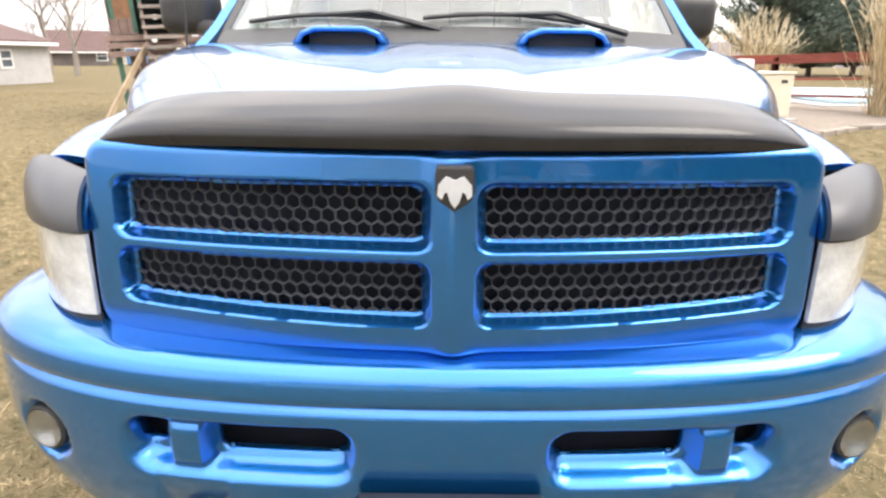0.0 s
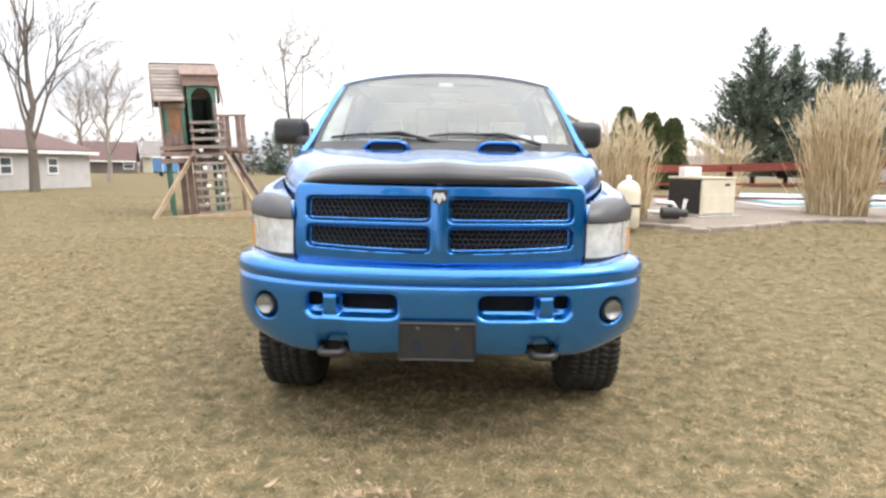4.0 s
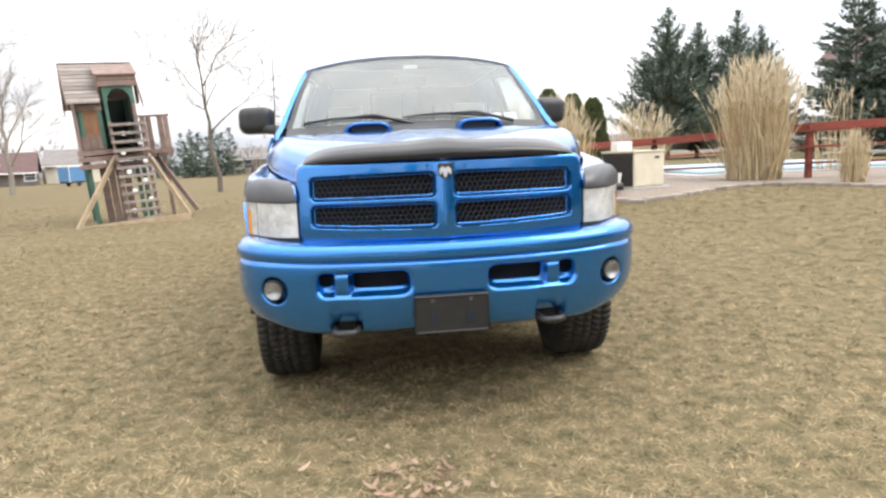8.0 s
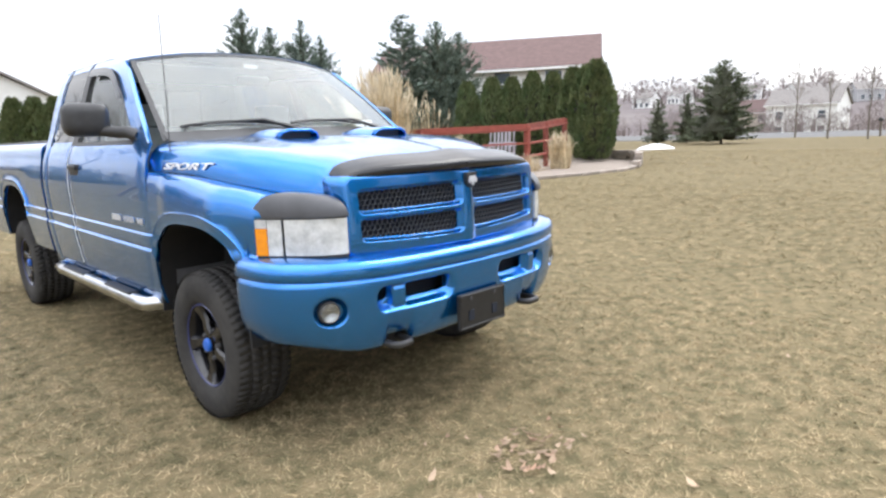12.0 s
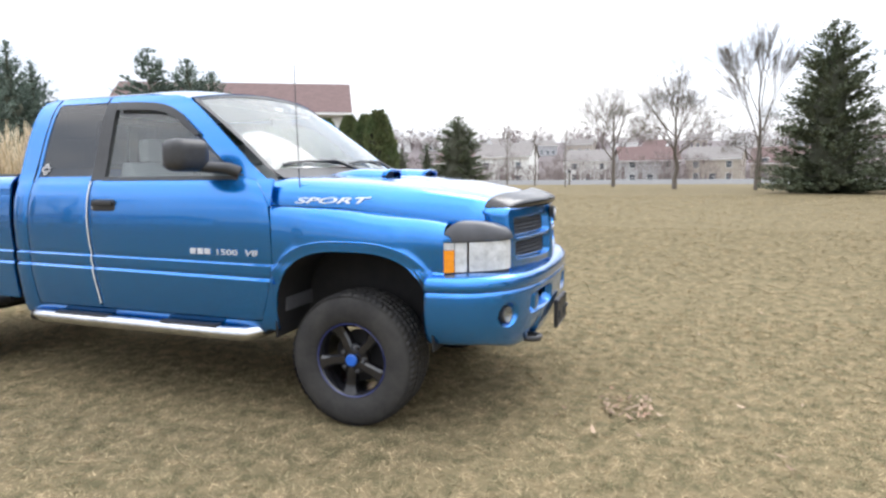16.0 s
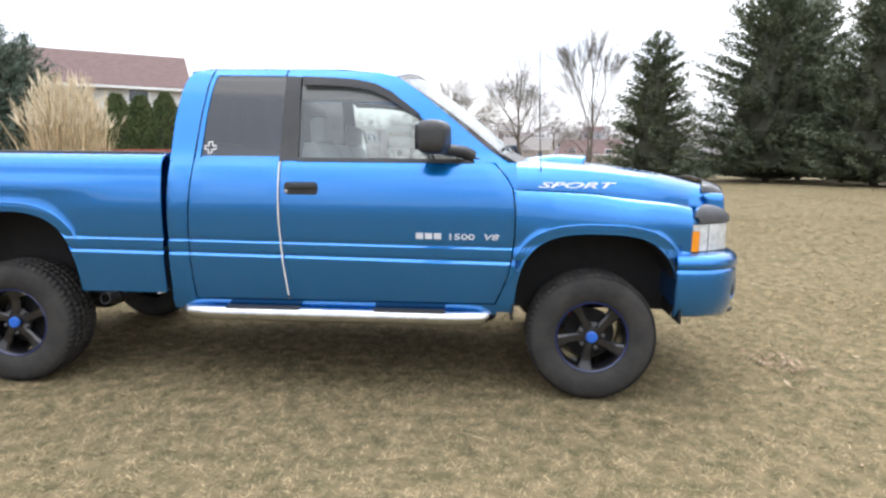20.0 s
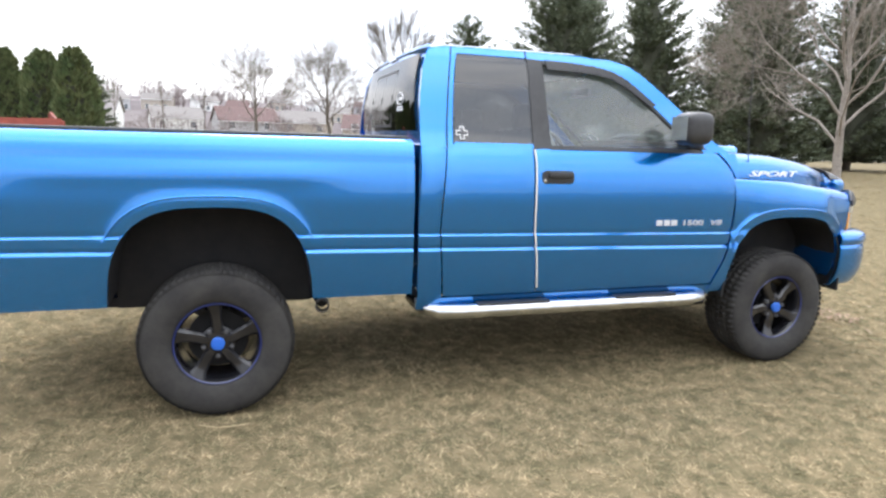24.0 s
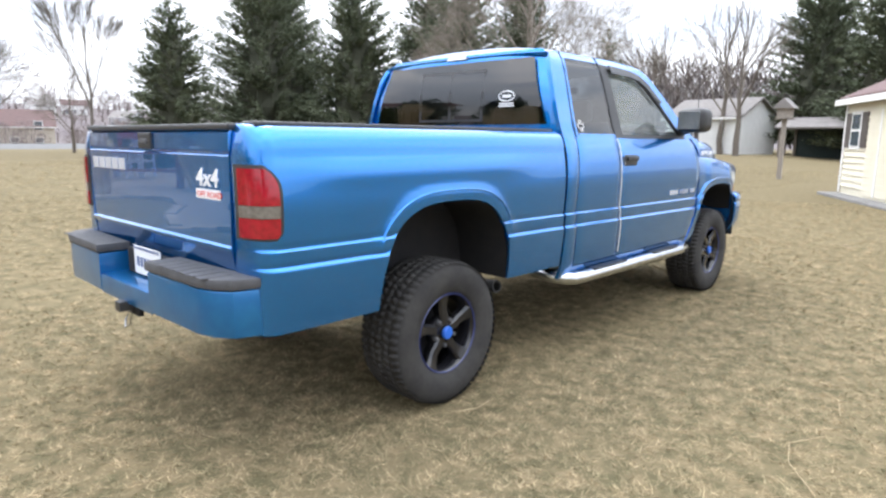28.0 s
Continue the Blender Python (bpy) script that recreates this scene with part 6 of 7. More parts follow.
for s0, z0, z1 in HOLES:
    hv, hf = [], []
    pitch = 0.0255
    rowh = pitch * 0.866
    for j in range(-1, int((z1 - z0) / rowh) + 2):
        for i in range(-1, 24):
            cx, cz = 0.045 + (i + 0.5 * (j % 2)) * pitch, z0 + j * rowh
            if cx > 0.62 or cz > z1 + 0.012:
                continue
            b0 = len(hv)
            for rr, dep in ((0.577, 0), (0.525, 0), (0.525, 0.010)):
                for k in range(6):
                    w = math.pi / 6 + k * math.pi / 3
                    x, z = s0 * (cx + rr * pitch * math.cos(w)), cz + rr * pitch * math.sin(w)
                    hv.append((x, grille_y(x, cz) + 0.034 + dep, z))
            for k in range(6):
                k2 = (k + 1) % 6
                hf.append((b0 + k, b0 + k2, b0 + 6 + k2, b0 + 6 + k))
                hf.append((b0 + 6 + k, b0 + 6 + k2, b0 + 12 + k2, b0 + 12 + k))
    ms = raw("honeycomb_insert", hv, hf, M["mesh"], truck)
    ms["label"] = "black honeycomb grille insert"
    ms["kind"] = "stuff"
# dark sheet stands in for the shade behind the honeycomb
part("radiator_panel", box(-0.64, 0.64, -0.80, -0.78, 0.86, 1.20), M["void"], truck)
part("grille_filler", box(-0.64, 0.64, -0.86, -0.74, 0.80, 0.86, 0.01), M["under"], truck)
em = part("emblem", prism([(-.028, 1.200), (-.031, 1.19), (-.031, 1.160), (-.026, 1.146), (0, 1.128), (.026, 1.146), (.031, 1.160), (.031, 1.19), (.028, 1.200)], -0.952, -0.925, bevel=0.004), M["trim"], grille, "dark shield emblem with a silver shape")
part("emblem_shape", prism([(-.026, 1.172), (-.027, 1.156), (-.020, 1.150), (-.016, 1.160), (-.012, 1.162), (-.007, 1.146), (0, 1.136), (.007, 1.146), (.012, 1.162), (.016, 1.160), (.020, 1.150), (.027, 1.156), (.026, 1.172), (.014, 1.186), (0, 1.180), (-.014, 1.186)], -0.959, -0.953), M["decal_grey"], em)


# ---- front bumper ----
def bumper_plan(a):
    """a from 0 (right corner's rear end) to 1 (left): place and outward direction."""
    th = math.pi * a
    c, sn = -math.cos(th), math.sin(th)
    e = 2 / 2.9
    x = 0.992 * math.copysign(abs(c) ** e, c)
    y = -0.455 - 0.520 * abs(sn) ** e
    return x, y


BUMP_Z = [(0.450, 0.100), (0.456, 0.072), (0.475, 0.050), (0.53, 0.026), (0.60, 0.010), (0.70, 0.002), (0.775, 0.004), (0.786, 0.013), (0.797, 0.000), (0.83, 0.000), (0.852, 0.010), (0.868, 0.035), (0.876, 0.070), (0.880, 0.105), (0.884, 0.150)]
bb = bmesh.new()
na, nzb = 340, 66
plan_pts = [bumper_plan(i / na) for i in range(na + 1)]
norms = []
for i in range(na + 1):
    (xa, ya), (xb, yb) = plan_pts[max(i - 1, 0)], plan_pts[min(i + 1, na)]
    tx, ty = xb - xa, yb - ya
    q = math.hypot(tx, ty)
    norms.append((ty / q, -tx / q))
grid = {}
zs_b = [0.450, 0.456, 0.465] + lin(0.475, 0.775, 44) + [0.781, 0.786, 0.791, 0.797, 0.81, 0.83, 0.842, 0.852, 0.860, 0.868, 0.872, 0.876, 0.878, 0.880, 0.882, 0.884]
for i in range(na + 1):
    x, y = plan_pts[i]
    nx_, ny_ = norms[i]
    ax = abs(x)
    raise_ = 0.055 * step01(0.62, 0.97, ax) + 0.050 * step01(0.395, 0.41, ax) * (1 - step01(0.535, 0.55, ax)) + 0.006 * (1 - step01(.1, .3, ax))
    for j, z in enumerate(zs_b):
        d = soft_curve(BUMP_Z, z)
        zz = z + raise_ * (1 - step01(0.45, 0.70, z)) + 0.012 * step01(0.5, 1.0, ax) * step01(0.75, 0.8, z) - 0.006 * (1 - step01(0, .6, ax)) * step01(.7, .8, z)
        front = 1 if y < -0.70 else 0
        dd = rounded(ax, zz, 0.165, 0.595, 0.628, 0.748, 0.05)
        rec = 0.046 * (1 - step01(-0.030, 0.006, dd)) * front
        pil = (1 - step01(0.026, 0.046, abs(ax - 0.478))) * (1 - step01(-0.028, 0.0, dd)) if dd < 0 else 0
        rec *= 1 - 0.80 * pil
        fd = math.hypot(ax - 0.785, (zz - 0.664))
        rec += 0.034 * (1 - step01(0.046, 0.070, fd)) * front
        hole = min(rounded(ax, zz, 0.190, 0.428, 0.664, 0.738, 0.018), rounded(ax, zz, 0.528, 0.582, 0.672, 0.738, 0.022)) if front else 1
        rec += 0.012 * (1 - step01(-0.01, 0.006, hole)) if front else 0
        shelf = 0.006 * (groove(z - 0.8715, 0.0016) + groove(z - 0.877, 0.0014)) * (1 - step01(.60, .64, ax))
        d += rec
        grid[i, j] = (bb.verts.new((x - nx_ * d, y - ny_ * d, zz - shelf)), hole)
for i in range(na):
    for j in range(len(zs_b) - 1):
        q = [grid[i, j], grid[i + 1, j], grid[i + 1, j + 1], grid[i, j + 1]]
        if max(v[1] for v in q) < 0.0:
            continue
        bb.faces.new([v[0] for v in q])
for v in [v for v in bb.verts if not v.link_faces]:
    bb.verts.remove(v)
bmesh.ops.recalc_face_normals(bb, faces=bb.faces)
if sum(f_.normal.y for f_ in bb.faces) > 0:
    bmesh.ops.reverse_faces(bb, faces=bb.faces)
bumper = part("front_bumper", bb, M["paint"], truck, sm=50)
bs = bumper.modifiers.new("thick", 'SOLIDIFY')
bs.thickness, bs.offset = 0.012, -1
for s in (-1, 1):
    # dark sheet in place of the shade inside the bumper duct
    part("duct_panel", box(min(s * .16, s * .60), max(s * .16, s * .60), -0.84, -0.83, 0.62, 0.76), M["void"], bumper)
    part("duct_rim", tube([(s * x, y, z) for x, y, z in ((.195, -.915, .666), (.418, -.893, .662), (.428, -.891, .672), (.428, -.891, .728), (.418, -.893, .738), (.195, -.915, .738), (.187, -.916, .728), (.187, -.916, .676))], .004, 6, closed=True), M["paint_low"], bumper, sm=60)
    fog = new("fog_lamp")
    fog.parent = bumper
    at_ = pose(s * 0.782, -0.832, 0.664, 0, 0, s * 16) @ Matrix.Diagonal((0.84, 1.0, 0.84, 1))
    part("lamp_ring", lathe([(0.050, 0.03), (0.058, 0.0), (0.056, -0.018), (0.050, -0.020)], 28, 'Y', caps=False), M["trim"], fog, sm=40, at=at_)
    part("lamp_reflector", lathe([(0.0, -0.004), (0.02, -0.006), (0.048, -0.021), (0.050, -0.012)], 28, 'Y', caps=False), M["fog"], fog, sm=40, at=at_)
    part("lamp_lens", lathe([(0.0, -0.034), (0.025, -0.032), (0.049, -0.024)], 28, 'Y', caps=False), M["lens_glass"], fog, sm=40, at=at_).visible_shadow = False
    part("tow_hook", tube([(s * .42, -.80, .47), (s * .42, -.93, .472), (s * .44, -.955, .472), (s * .50, -.955, .472), (s * .52, -.93, .472), (s * .52, -.80, .47)], .017, 8), M["trim"], truck, "black tow hook", sm=50)
    part("hook_mount", box(min(s * .40, s * .54), max(s * .40, s * .54), -.84, -.78, .45, .54), M["under"], truck)
bracket = part("plate_bracket", prism([(-.165, .458), (-.168, .468), (-.166, .625), (-.158, .632), (.158, .632), (.166, .625), (.168, .468), (.165, .458)], -1.004, -0.985, bevel=0.004), M["bracket"], bumper, "empty black number plate bracket")
for sx_ in (-.085, .085):
    part("slot", box(sx_ - .018, sx_ + .018, -1.008, -1.0045, .500, .548), M["void"], bracket)
    part("screw", lathe([(.009, 0), (.009, -.004), (0, -.005)], 10, 'Y'), M["pad"], bracket, at=pose(sx_, -1.0045, .607))
part("bracket_frame", tube([(-.160, -1.005, .466), (.160, -1.005, .466), (.160, -1.005, .625), (-.160, -1.005, .625)], .005, 6, closed=True), M["trim"], bracket)

# ---- cab above the belt ----
GX = [(1.385, 0.940), (1.46, 0.908), (1.60, 0.865), (1.75, 0.815), (1.85, 0.772), (1.905, 0.725)]


def gxx(z):
    return soft_curve(GX, z)


def side_band(name, s, outer, inner, material, n=16, thick=0.03, lift=0.0, parent=truck, label=""):
    """A skin on the cab's side between two lines of (y, z) corners."""
    def resample(line):
        d = [0.0]
        for p, q in zip(line, line[1:]):
            d.append(d[-1] + math.hypot(q[0] - p[0], q[1] - p[1]))
        return [(along_curve(list(zip(d, [p[0] for p in line])), t * d[-1]), along_curve(list(zip(d, [p[1] for p in line])), t * d[-1])) for t in lin(0, 1, n)]
    a, b = resample(outer), resample(inner)
    rows = []
    for p, q in zip(a, b):
        rows.append([(s * (gxx(p[1] + (q[1] - p[1]) * v) + lift), p[0] + (q[0] - p[0]) * v, p[1] + (q[1] - p[1]) * v) for v in lin(0, 1, 5)])
    return sheet(name, rows, M[material], parent, thick, label, inside=(0, 1.5, 1.6))


WS = [(0.50, 1.385), (0.615, 1.455), (0.78, 1.585), (0.95, 1.715), (1.08, 1.81), (1.17, 1.862), (1.28, 1.888)]
WIN = [(0.70, 1.395), (0.78, 1.445), (0.92, 1.553), (1.06, 1.668), (1.19, 1.765), (1.28, 1.812), (1.36, 1.832)]
for s in (-1, 1):
    side_band("a_pillar", s, WS, WIN, "paint", 24)
    side_band("roof_rail", s, [(1.28, 1.888), (1.6, 1.902), (2.0, 1.904), (2.30, 1.902), (2.40, 1.885)], [(1.36, 1.832), (1.55, 1.850), (1.72, 1.858), (1.84, 1.864), (2.25, 1.866)], "paint", 20)
    side_band("b_pillar", s, [(1.728, 1.39), (1.735, 1.62), (1.742, 1.858)], [(1.838, 1.39), (1.836, 1.62), (1.832, 1.862)], "trim", 12, 0.03, 0.002, label="matt black door pillar")
    side_band("c_pillar", s, [(2.490, 1.385), (2.487, 1.50), (2.480, 1.62), (2.455, 1.78), (2.425, 1.86), (2.40, 1.885)], [(2.312, 1.385), (2.308, 1.45), (2.297, 1.60), (2.280, 1.75), (2.262, 1.84), (2.25, 1.866)], "paint", 18)
    side_band("rear_door_frame", s, [(1.838, 1.388), (2.0, 1.388), (2.312, 1.388)], [(1.838, 1.412), (2.0, 1.412), (2.300, 1.412)], "paint", 8, 0.02)
    side_band("belt_moulding", s, [(0.70, 1.386), (1.2, 1.386), (1.735, 1.386)], [(0.745, 1.408), (1.2, 1.408), (1.735, 1.408)], "trim", 10, 0.02, 0.004, label="black belt moulding")
    side_band("window_frame", s, WIN + [(1.55, 1.850), (1.735, 1.858)], [(0.735, 1.408), (0.80, 1.448), (0.94, 1.552), (1.075, 1.660), (1.20, 1.748), (1.29, 1.795), (1.37, 1.812), (1.55, 1.828), (1.735, 1.834)], "trim", 26, 0.02, -0.003, label="black window frame")
    side_band("rain_visor", s, [(1.02, 1.648), (1.10, 1.706), (1.20, 1.778), (1.30, 1.822), (1.40, 1.842), (1.55, 1.854), (1.73, 1.860)], [(1.06, 1.636), (1.13, 1.684), (1.23, 1.745), (1.32, 1.782), (1.42, 1.798), (1.55, 1.806), (1.72, 1.810)], "smoke", 22, 0.006, 0.022, label="smoked wind deflector above the door glass")
    glass = side_band("door_glass", s, [(0.735, 1.40), (0.80, 1.448), (0.94, 1.552), (1.075, 1.660), (1.20, 1.748), (1.29, 1.795), (1.37, 1.815), (1.55, 1.832), (1.735, 1.838)], [(0.74, 1.398), (0.90, 1.398), (1.05, 1.398), (1.2, 1.398), (1.3, 1.398), (1.4, 1.398), (1.5, 1.398), (1.6, 1.398), (1.735, 1.398)], "glass_clear", 26, 0.0, -0.014)
    glass.visible_shadow = False
    q = side_band("quarter_glass", s, [(1.838, 1.41), (1.836, 1.62), (1.834, 1.858)], [(2.302, 1.41), (2.292, 1.62), (2.256, 1.862)], "glass_dark", 12, 0.0, -0.004, label="dark tinted quarter window")
    q.visible_shadow = False
    # seam line over the rear door
    part("door_seam", tube([(s * (gxx(z) + 0.001), y, z) for y, z in ((2.345, 1.39), (2.338, 1.5), (2.322, 1.65), (2.30, 1.80), (2.285, 1.866), (2.275, 1.898))], 0.004, 5), M["under"], truck)
    part("door_seam", tube([(s * (gxx(z) + 0.001), y, z) for y, z in ((1.836, 1.862), (1.832, 1.885), (1.83, 1.903))], 0.004, 5), M["under"], truck)
    # cowl filler between bonnet, pillar and door
    rows = []
    for z in lin(1.236, 1.39, 8):
        a_ = soft_curve(SEAM_F, z)
        rows.append([(s * (side_x(0.5, z) + 0.002), 0.462 + (a_ - 0.006 - 0.462) * v, z) for v in lin(0, 1, 4)])
    sheet("cowl_side", rows, M["paint"], truck, 0.012)

# roof
rows = []
for v in lin(0, 1, 26):
    y = 1.17 + (2.418 - 1.17) * v
    row = []
    for u in lin(-1, 1, 31):
        edge = 1.862 + 0.043 * step01(0, 0.28, v) - 0.018 * step01(0.9, 1.0, v)
        xe = 0.762 - 0.034 * step01(0, 0.3, v) + 0.02 * step01(0.92, 1, v)
        crown = 0.068 - 0.012 * v - 0.045 * step01(0.90, 1.0, v)
        yy = y - 0.105 * (1 - u * u) * (1 - v) ** 3 + 0.012 * (1 - u * u) * v ** 6
        row.append((u * xe, yy, edge + crown * (1 - abs(u) ** 2.6)))
    rows.append(row)
sheet("roof", rows, M["paint"], truck, 0.02, inside=(0, 1.8, 1.4), sm=60)

# windscreen


def screen(u, v):
    xb, xt = 0.862, 0.742
    yb, yt = 0.500 - 0.135 * (1 - u * u), 1.185 - 0.108 * (1 - u * u)
    zb, zt = 1.392 + 0.012 * (1 - u * u), 1.868 + 0.062 * (1 - abs(u) ** 2.4)
    w = math.sin(math.pi * v)
    return u * (xb + (xt - xb) * v + 0.006 * w), yb + (yt - yb) * v - 0.012 * w, zb + (zt - zb) * v + 0.012 * w


ws = sheet("windscreen", [[screen(u, v) for u in lin(-0.99, 0.99, 25)] for v in lin(0.0, 1, 16)], M["glass_screen"], truck, 0.0, inside=(0, 2, 1))
ws.visible_shadow = False


def inset(u, v, d=0.006):
    x, y, z = screen(u, v)
    return x, y - d * 0.55, z + d * 0.8


for name_, pts_ in (("screen_border", [(-0.99, 0.0), (-0.985, 0.5), (-0.98, 1.0)]), ("screen_border", [(0.99, 0.0), (0.985, 0.5), (0.98, 1.0)])):
    sg = 1 if pts_[0][0] > 0 else -1
    sheet(name_, [[inset(sg * (0.995 - 0.036 * w), v, 0.004) for w in lin(0, 1, 3)] for v in lin(0, 1, 12)], M["trim"], truck, 0.004)
sheet("screen_border", [[inset(u, 0.955 + 0.045 * w, 0.004) for u in lin(-0.98, 0.98, 25)] for w in lin(0, 1, 3)], M["trim"], truck, 0.004)
sheet("cowl_panel", [[(screen(u, 0)[0] * (1.0 + 0.01 * w), screen(u, 0.085)[1] - 0.09 * w, screen(u, 0.085)[2] - 0.050 * w + 0.006) for u in lin(-0.97, 0.97, 25)] for w in lin(0, 1, 4)], M["trim"], truck, 0.006, "black cowl vent below the windscreen")

# rear window with sliding middle pane
RG = [(-.815, 1.455), (.815, 1.455), (.60, 1.868), (-.60, 1.868)]


def back_y(z):
    return 2.492 - 0.075 * step01(1.55, 1.95, z) * (z - 1.45) / 0.45


rows = []
for z in lin(1.39, 1.915, 12):
    w = soft_curve([(1.39, 0.925), (1.50, 0.895), (1.65, 0.845), (1.80, 0.785), (1.875, 0.745), (1.915, 0.68)], z)
    rows.append([(u * w, back_y(z) - 0.035 * abs(u) ** 4, z) for u in lin(-1, 1, 17)])
# the sheet is open behind the window
def pane_edge(z):
    return along_curve([(1.465, 0.775), (1.862, 0.64)], z)


frames = [[], [], [], []]
for z in lin(1.39, 1.915, 22):
    w = soft_curve([(1.39, 0.925), (1.50, 0.895), (1.65, 0.845), (1.80, 0.785), (1.875, 0.745), (1.915, 0.68)], z)
    full = [(u * w, back_y(z) - 0.035 * abs(u) ** 4, z) for u in lin(-1, 1, 17)]
    if z < 1.49:
        frames[0].append(full)
    if z > 1.84:
        frames[1].append(full)
    if 1.44 < z < 1.90:
        e = pane_edge(z)
        for sd, row_ in ((-1, frames[2]), (1, frames[3])):
            row_.append([(sd * (e + (w - e) * t), back_y(z) - 0.035 * ((e + (w - e) * t) / w) ** 4 - 0.001, z) for t in lin(0, 1, 6)])
for rows_ in frames:
    sheet("cab_back", rows_, M["paint"], truck, 0.02, inside=(0, 1.5, 1.6))


def on_back(x, z, d):
    return x, back_y(z) + d - 0.035 * (abs(x) / 0.85) ** 4, z


def back_pane(name, c, mat_, d, n=9, thick=0.004, parent=truck):
    """c: corners bottom left, bottom right, top right, top left."""
    rows_ = []
    for v in lin(0, 1, n):
        x0, z0 = c[0][0] + (c[3][0] - c[0][0]) * v, c[0][1] + (c[3][1] - c[0][1]) * v
        x1, z1 = c[1][0] + (c[2][0] - c[1][0]) * v, c[1][1] + (c[2][1] - c[1][1]) * v
        rows_.append([on_back(x0 + (x1 - x0) * u, z0 + (z1 - z0) * u, d) for u in lin(0, 1, n)])
    return sheet(name, rows_, M[mat_], parent, thick, inside=(0, 1.5, 1.6))


M["rear_tint"] = glass_mat("dark_rear_glass", (0.11, 0.115, 0.12), 0.0, 0.10)
rw = back_pane("rear_window", [(-.80, 1.465), (.80, 1.465), (.665, 1.862), (-.665, 1.862)], "rear_tint", 0.014, 14)
rw.visible_shadow = False
rw["label"] = "dark tinted sliding rear window"
for c in ([(-.30, 1.50), (-.285, 1.50), (-.285, 1.80), (-.30, 1.80)], [(.285, 1.50), (.30, 1.50), (.30, 1.80), (.285, 1.80)], [(-.01, 1.50), (.01, 1.50), (.01, 1.80), (-.01, 1.80)],
          [(-.30, 1.795), (.30, 1.795), (.30, 1.81), (-.30, 1.81)], [(-.30, 1.485), (.30, 1.485), (.30, 1.50), (-.30, 1.50)]):
    back_pane("slider_frame", c, "trim", 0.016, 3, 0.006, rw)
back_pane("stop_lamp", [(-.09, 1.888), (.09, 1.888), (.085, 1.910), (-.085, 1.910)], "clear_lens", 0.014, 4, 0.012)["label"] = "pale high stop lamp over the rear window"
# oval sticker with bars
ov = [on_back(-.50 + .062 * math.cos(t), 1.635 + .030 * math.sin(t), 0.0165) for t in lin(0, 6.2832, 33)[:-1]]
part("oval_sticker", tube(ov, 0.004, 4, closed=True), M["decal"], rw)
back_pane("sticker_bar", [(-.535, 1.627), (-.465, 1.627), (-.465, 1.644), (-.535, 1.644)], "decal", 0.015, 2, 0.001, rw)
for zb_, w_ in ((1.586, .056), (1.572, .062)):
    back_pane("sticker_bar", [(-.50 - w_, zb_), (-.50 + w_, zb_), (-.50 + w_, zb_ + .010), (-.50 - w_, zb_ + .010)], "decal", 0.015, 3, 0.001, rw)

# stretch the cab's upper half to fit the roof line in the camera's view
UPPER = {"a_pillar", "roof_rail", "b_pillar", "c_pillar", "window_frame", "rain_visor", "door_glass", "quarter_glass", "door_seam", "roof", "windscreen",
         "screen_border", "cab_back", "rear_window", "slider_frame", "stop_lamp", "oval_sticker", "sticker_bar", "rear_door_frame", "belt_moulding"}
for ob in truck.children_recursive:
    if ob.name.split(".")[0] in UPPER:
        for v in ob.data.vertices:
            if v.co.z > 1.40:
                v.co.z = 1.40 + (v.co.z - 1.40) * 1.058

# narrow the nose a little towards the front
NOSE = {"grille_surround", "honeycomb_insert", "lamp_housing", "lamp_rim", "headlamp_lens", "marker_lens", "amber_lens", "lamp_cover", "fender_nose", "front_fender",
        "bonnet", "stone_guard", "nose_filler", "arch_lip", "sport_lettering"}
for ob in truck.children_recursive:
    if ob.name.split(".")[0] in NOSE:
        for v in ob.data.vertices:
            v.co.x *= 1 - 0.044 * (1 - step01(-0.74, -0.22, v.co.y))

# ---- interior ----
part("cab_floor", box(-.88, .88, .45, 2.45, .62, .70), M["dash"], truck)
part("dashboard", prism([(.40, 1.20), (.46, 1.335), (.80, 1.345), (.92, 1.27), (.90, 1.05), (.80, .95), (.42, .95)], -.82, .82, 'YZ', bevel=0.02), M["dash"], truck, "grey dashboard", sm=30)
part("headliner", box(-.66, .66, 1.20, 2.40, 1.875, 1.885), M["liner"], truck)
for x0, x1 in ((-.80, -.22), (-.20, .20), (.22, .80)):
    seat = part("seat", box(x0, x1, 1.15, 1.68, .92, 1.08, .05), M["seat"], truck, "grey cloth front seat", sm=40)
    part("seat_back", prism([(1.56, 1.00), (1.62, 1.42), (1.66, 1.50), (1.74, 1.50), (1.76, 1.42), (1.72, 1.00)], x0 + .01, x1 - .01, 'YZ', bevel=0.04), M["seat"], seat, sm=40)
    if x1 - x0 > .5:
        part("headrest", box((x0 + x1) / 2 - .14, (x0 + x1) / 2 + .14, 1.64, 1.74, 1.50, 1.66, .04), M["seat"], seat, sm=40)
rs = part("rear_bench", box(-.78, .78, 2.0, 2.38, .88, 1.02, .04), M["seat"], truck, sm=40)
part("bench_back", prism([(2.30, 1.0), (2.34, 1.40), (2.42, 1.40), (2.42, 1.0)], -.76, .76, 'YZ', bevel=0.03), M["seat"], rs, sm=40)
wheel_pts = [(.40 + .19 * math.cos(t), 1.02 + .06 * math.sin(t), 1.33 + .17 * math.sin(t)) for t in lin(0, 6.2832, 29)[:-1]]
sw = part("steering_wheel", tube(wheel_pts, .016, 8, closed=True), M["trim"], truck, "black steering wheel", sm=60)
part("wheel_hub", box(.33, .47, .98, 1.02, 1.27, 1.37, .02), M["trim"], sw)
part("spoke", tube([(.22, 1.02, 1.32), (.58, 1.02, 1.32)], .012, 6), M["trim"], sw)
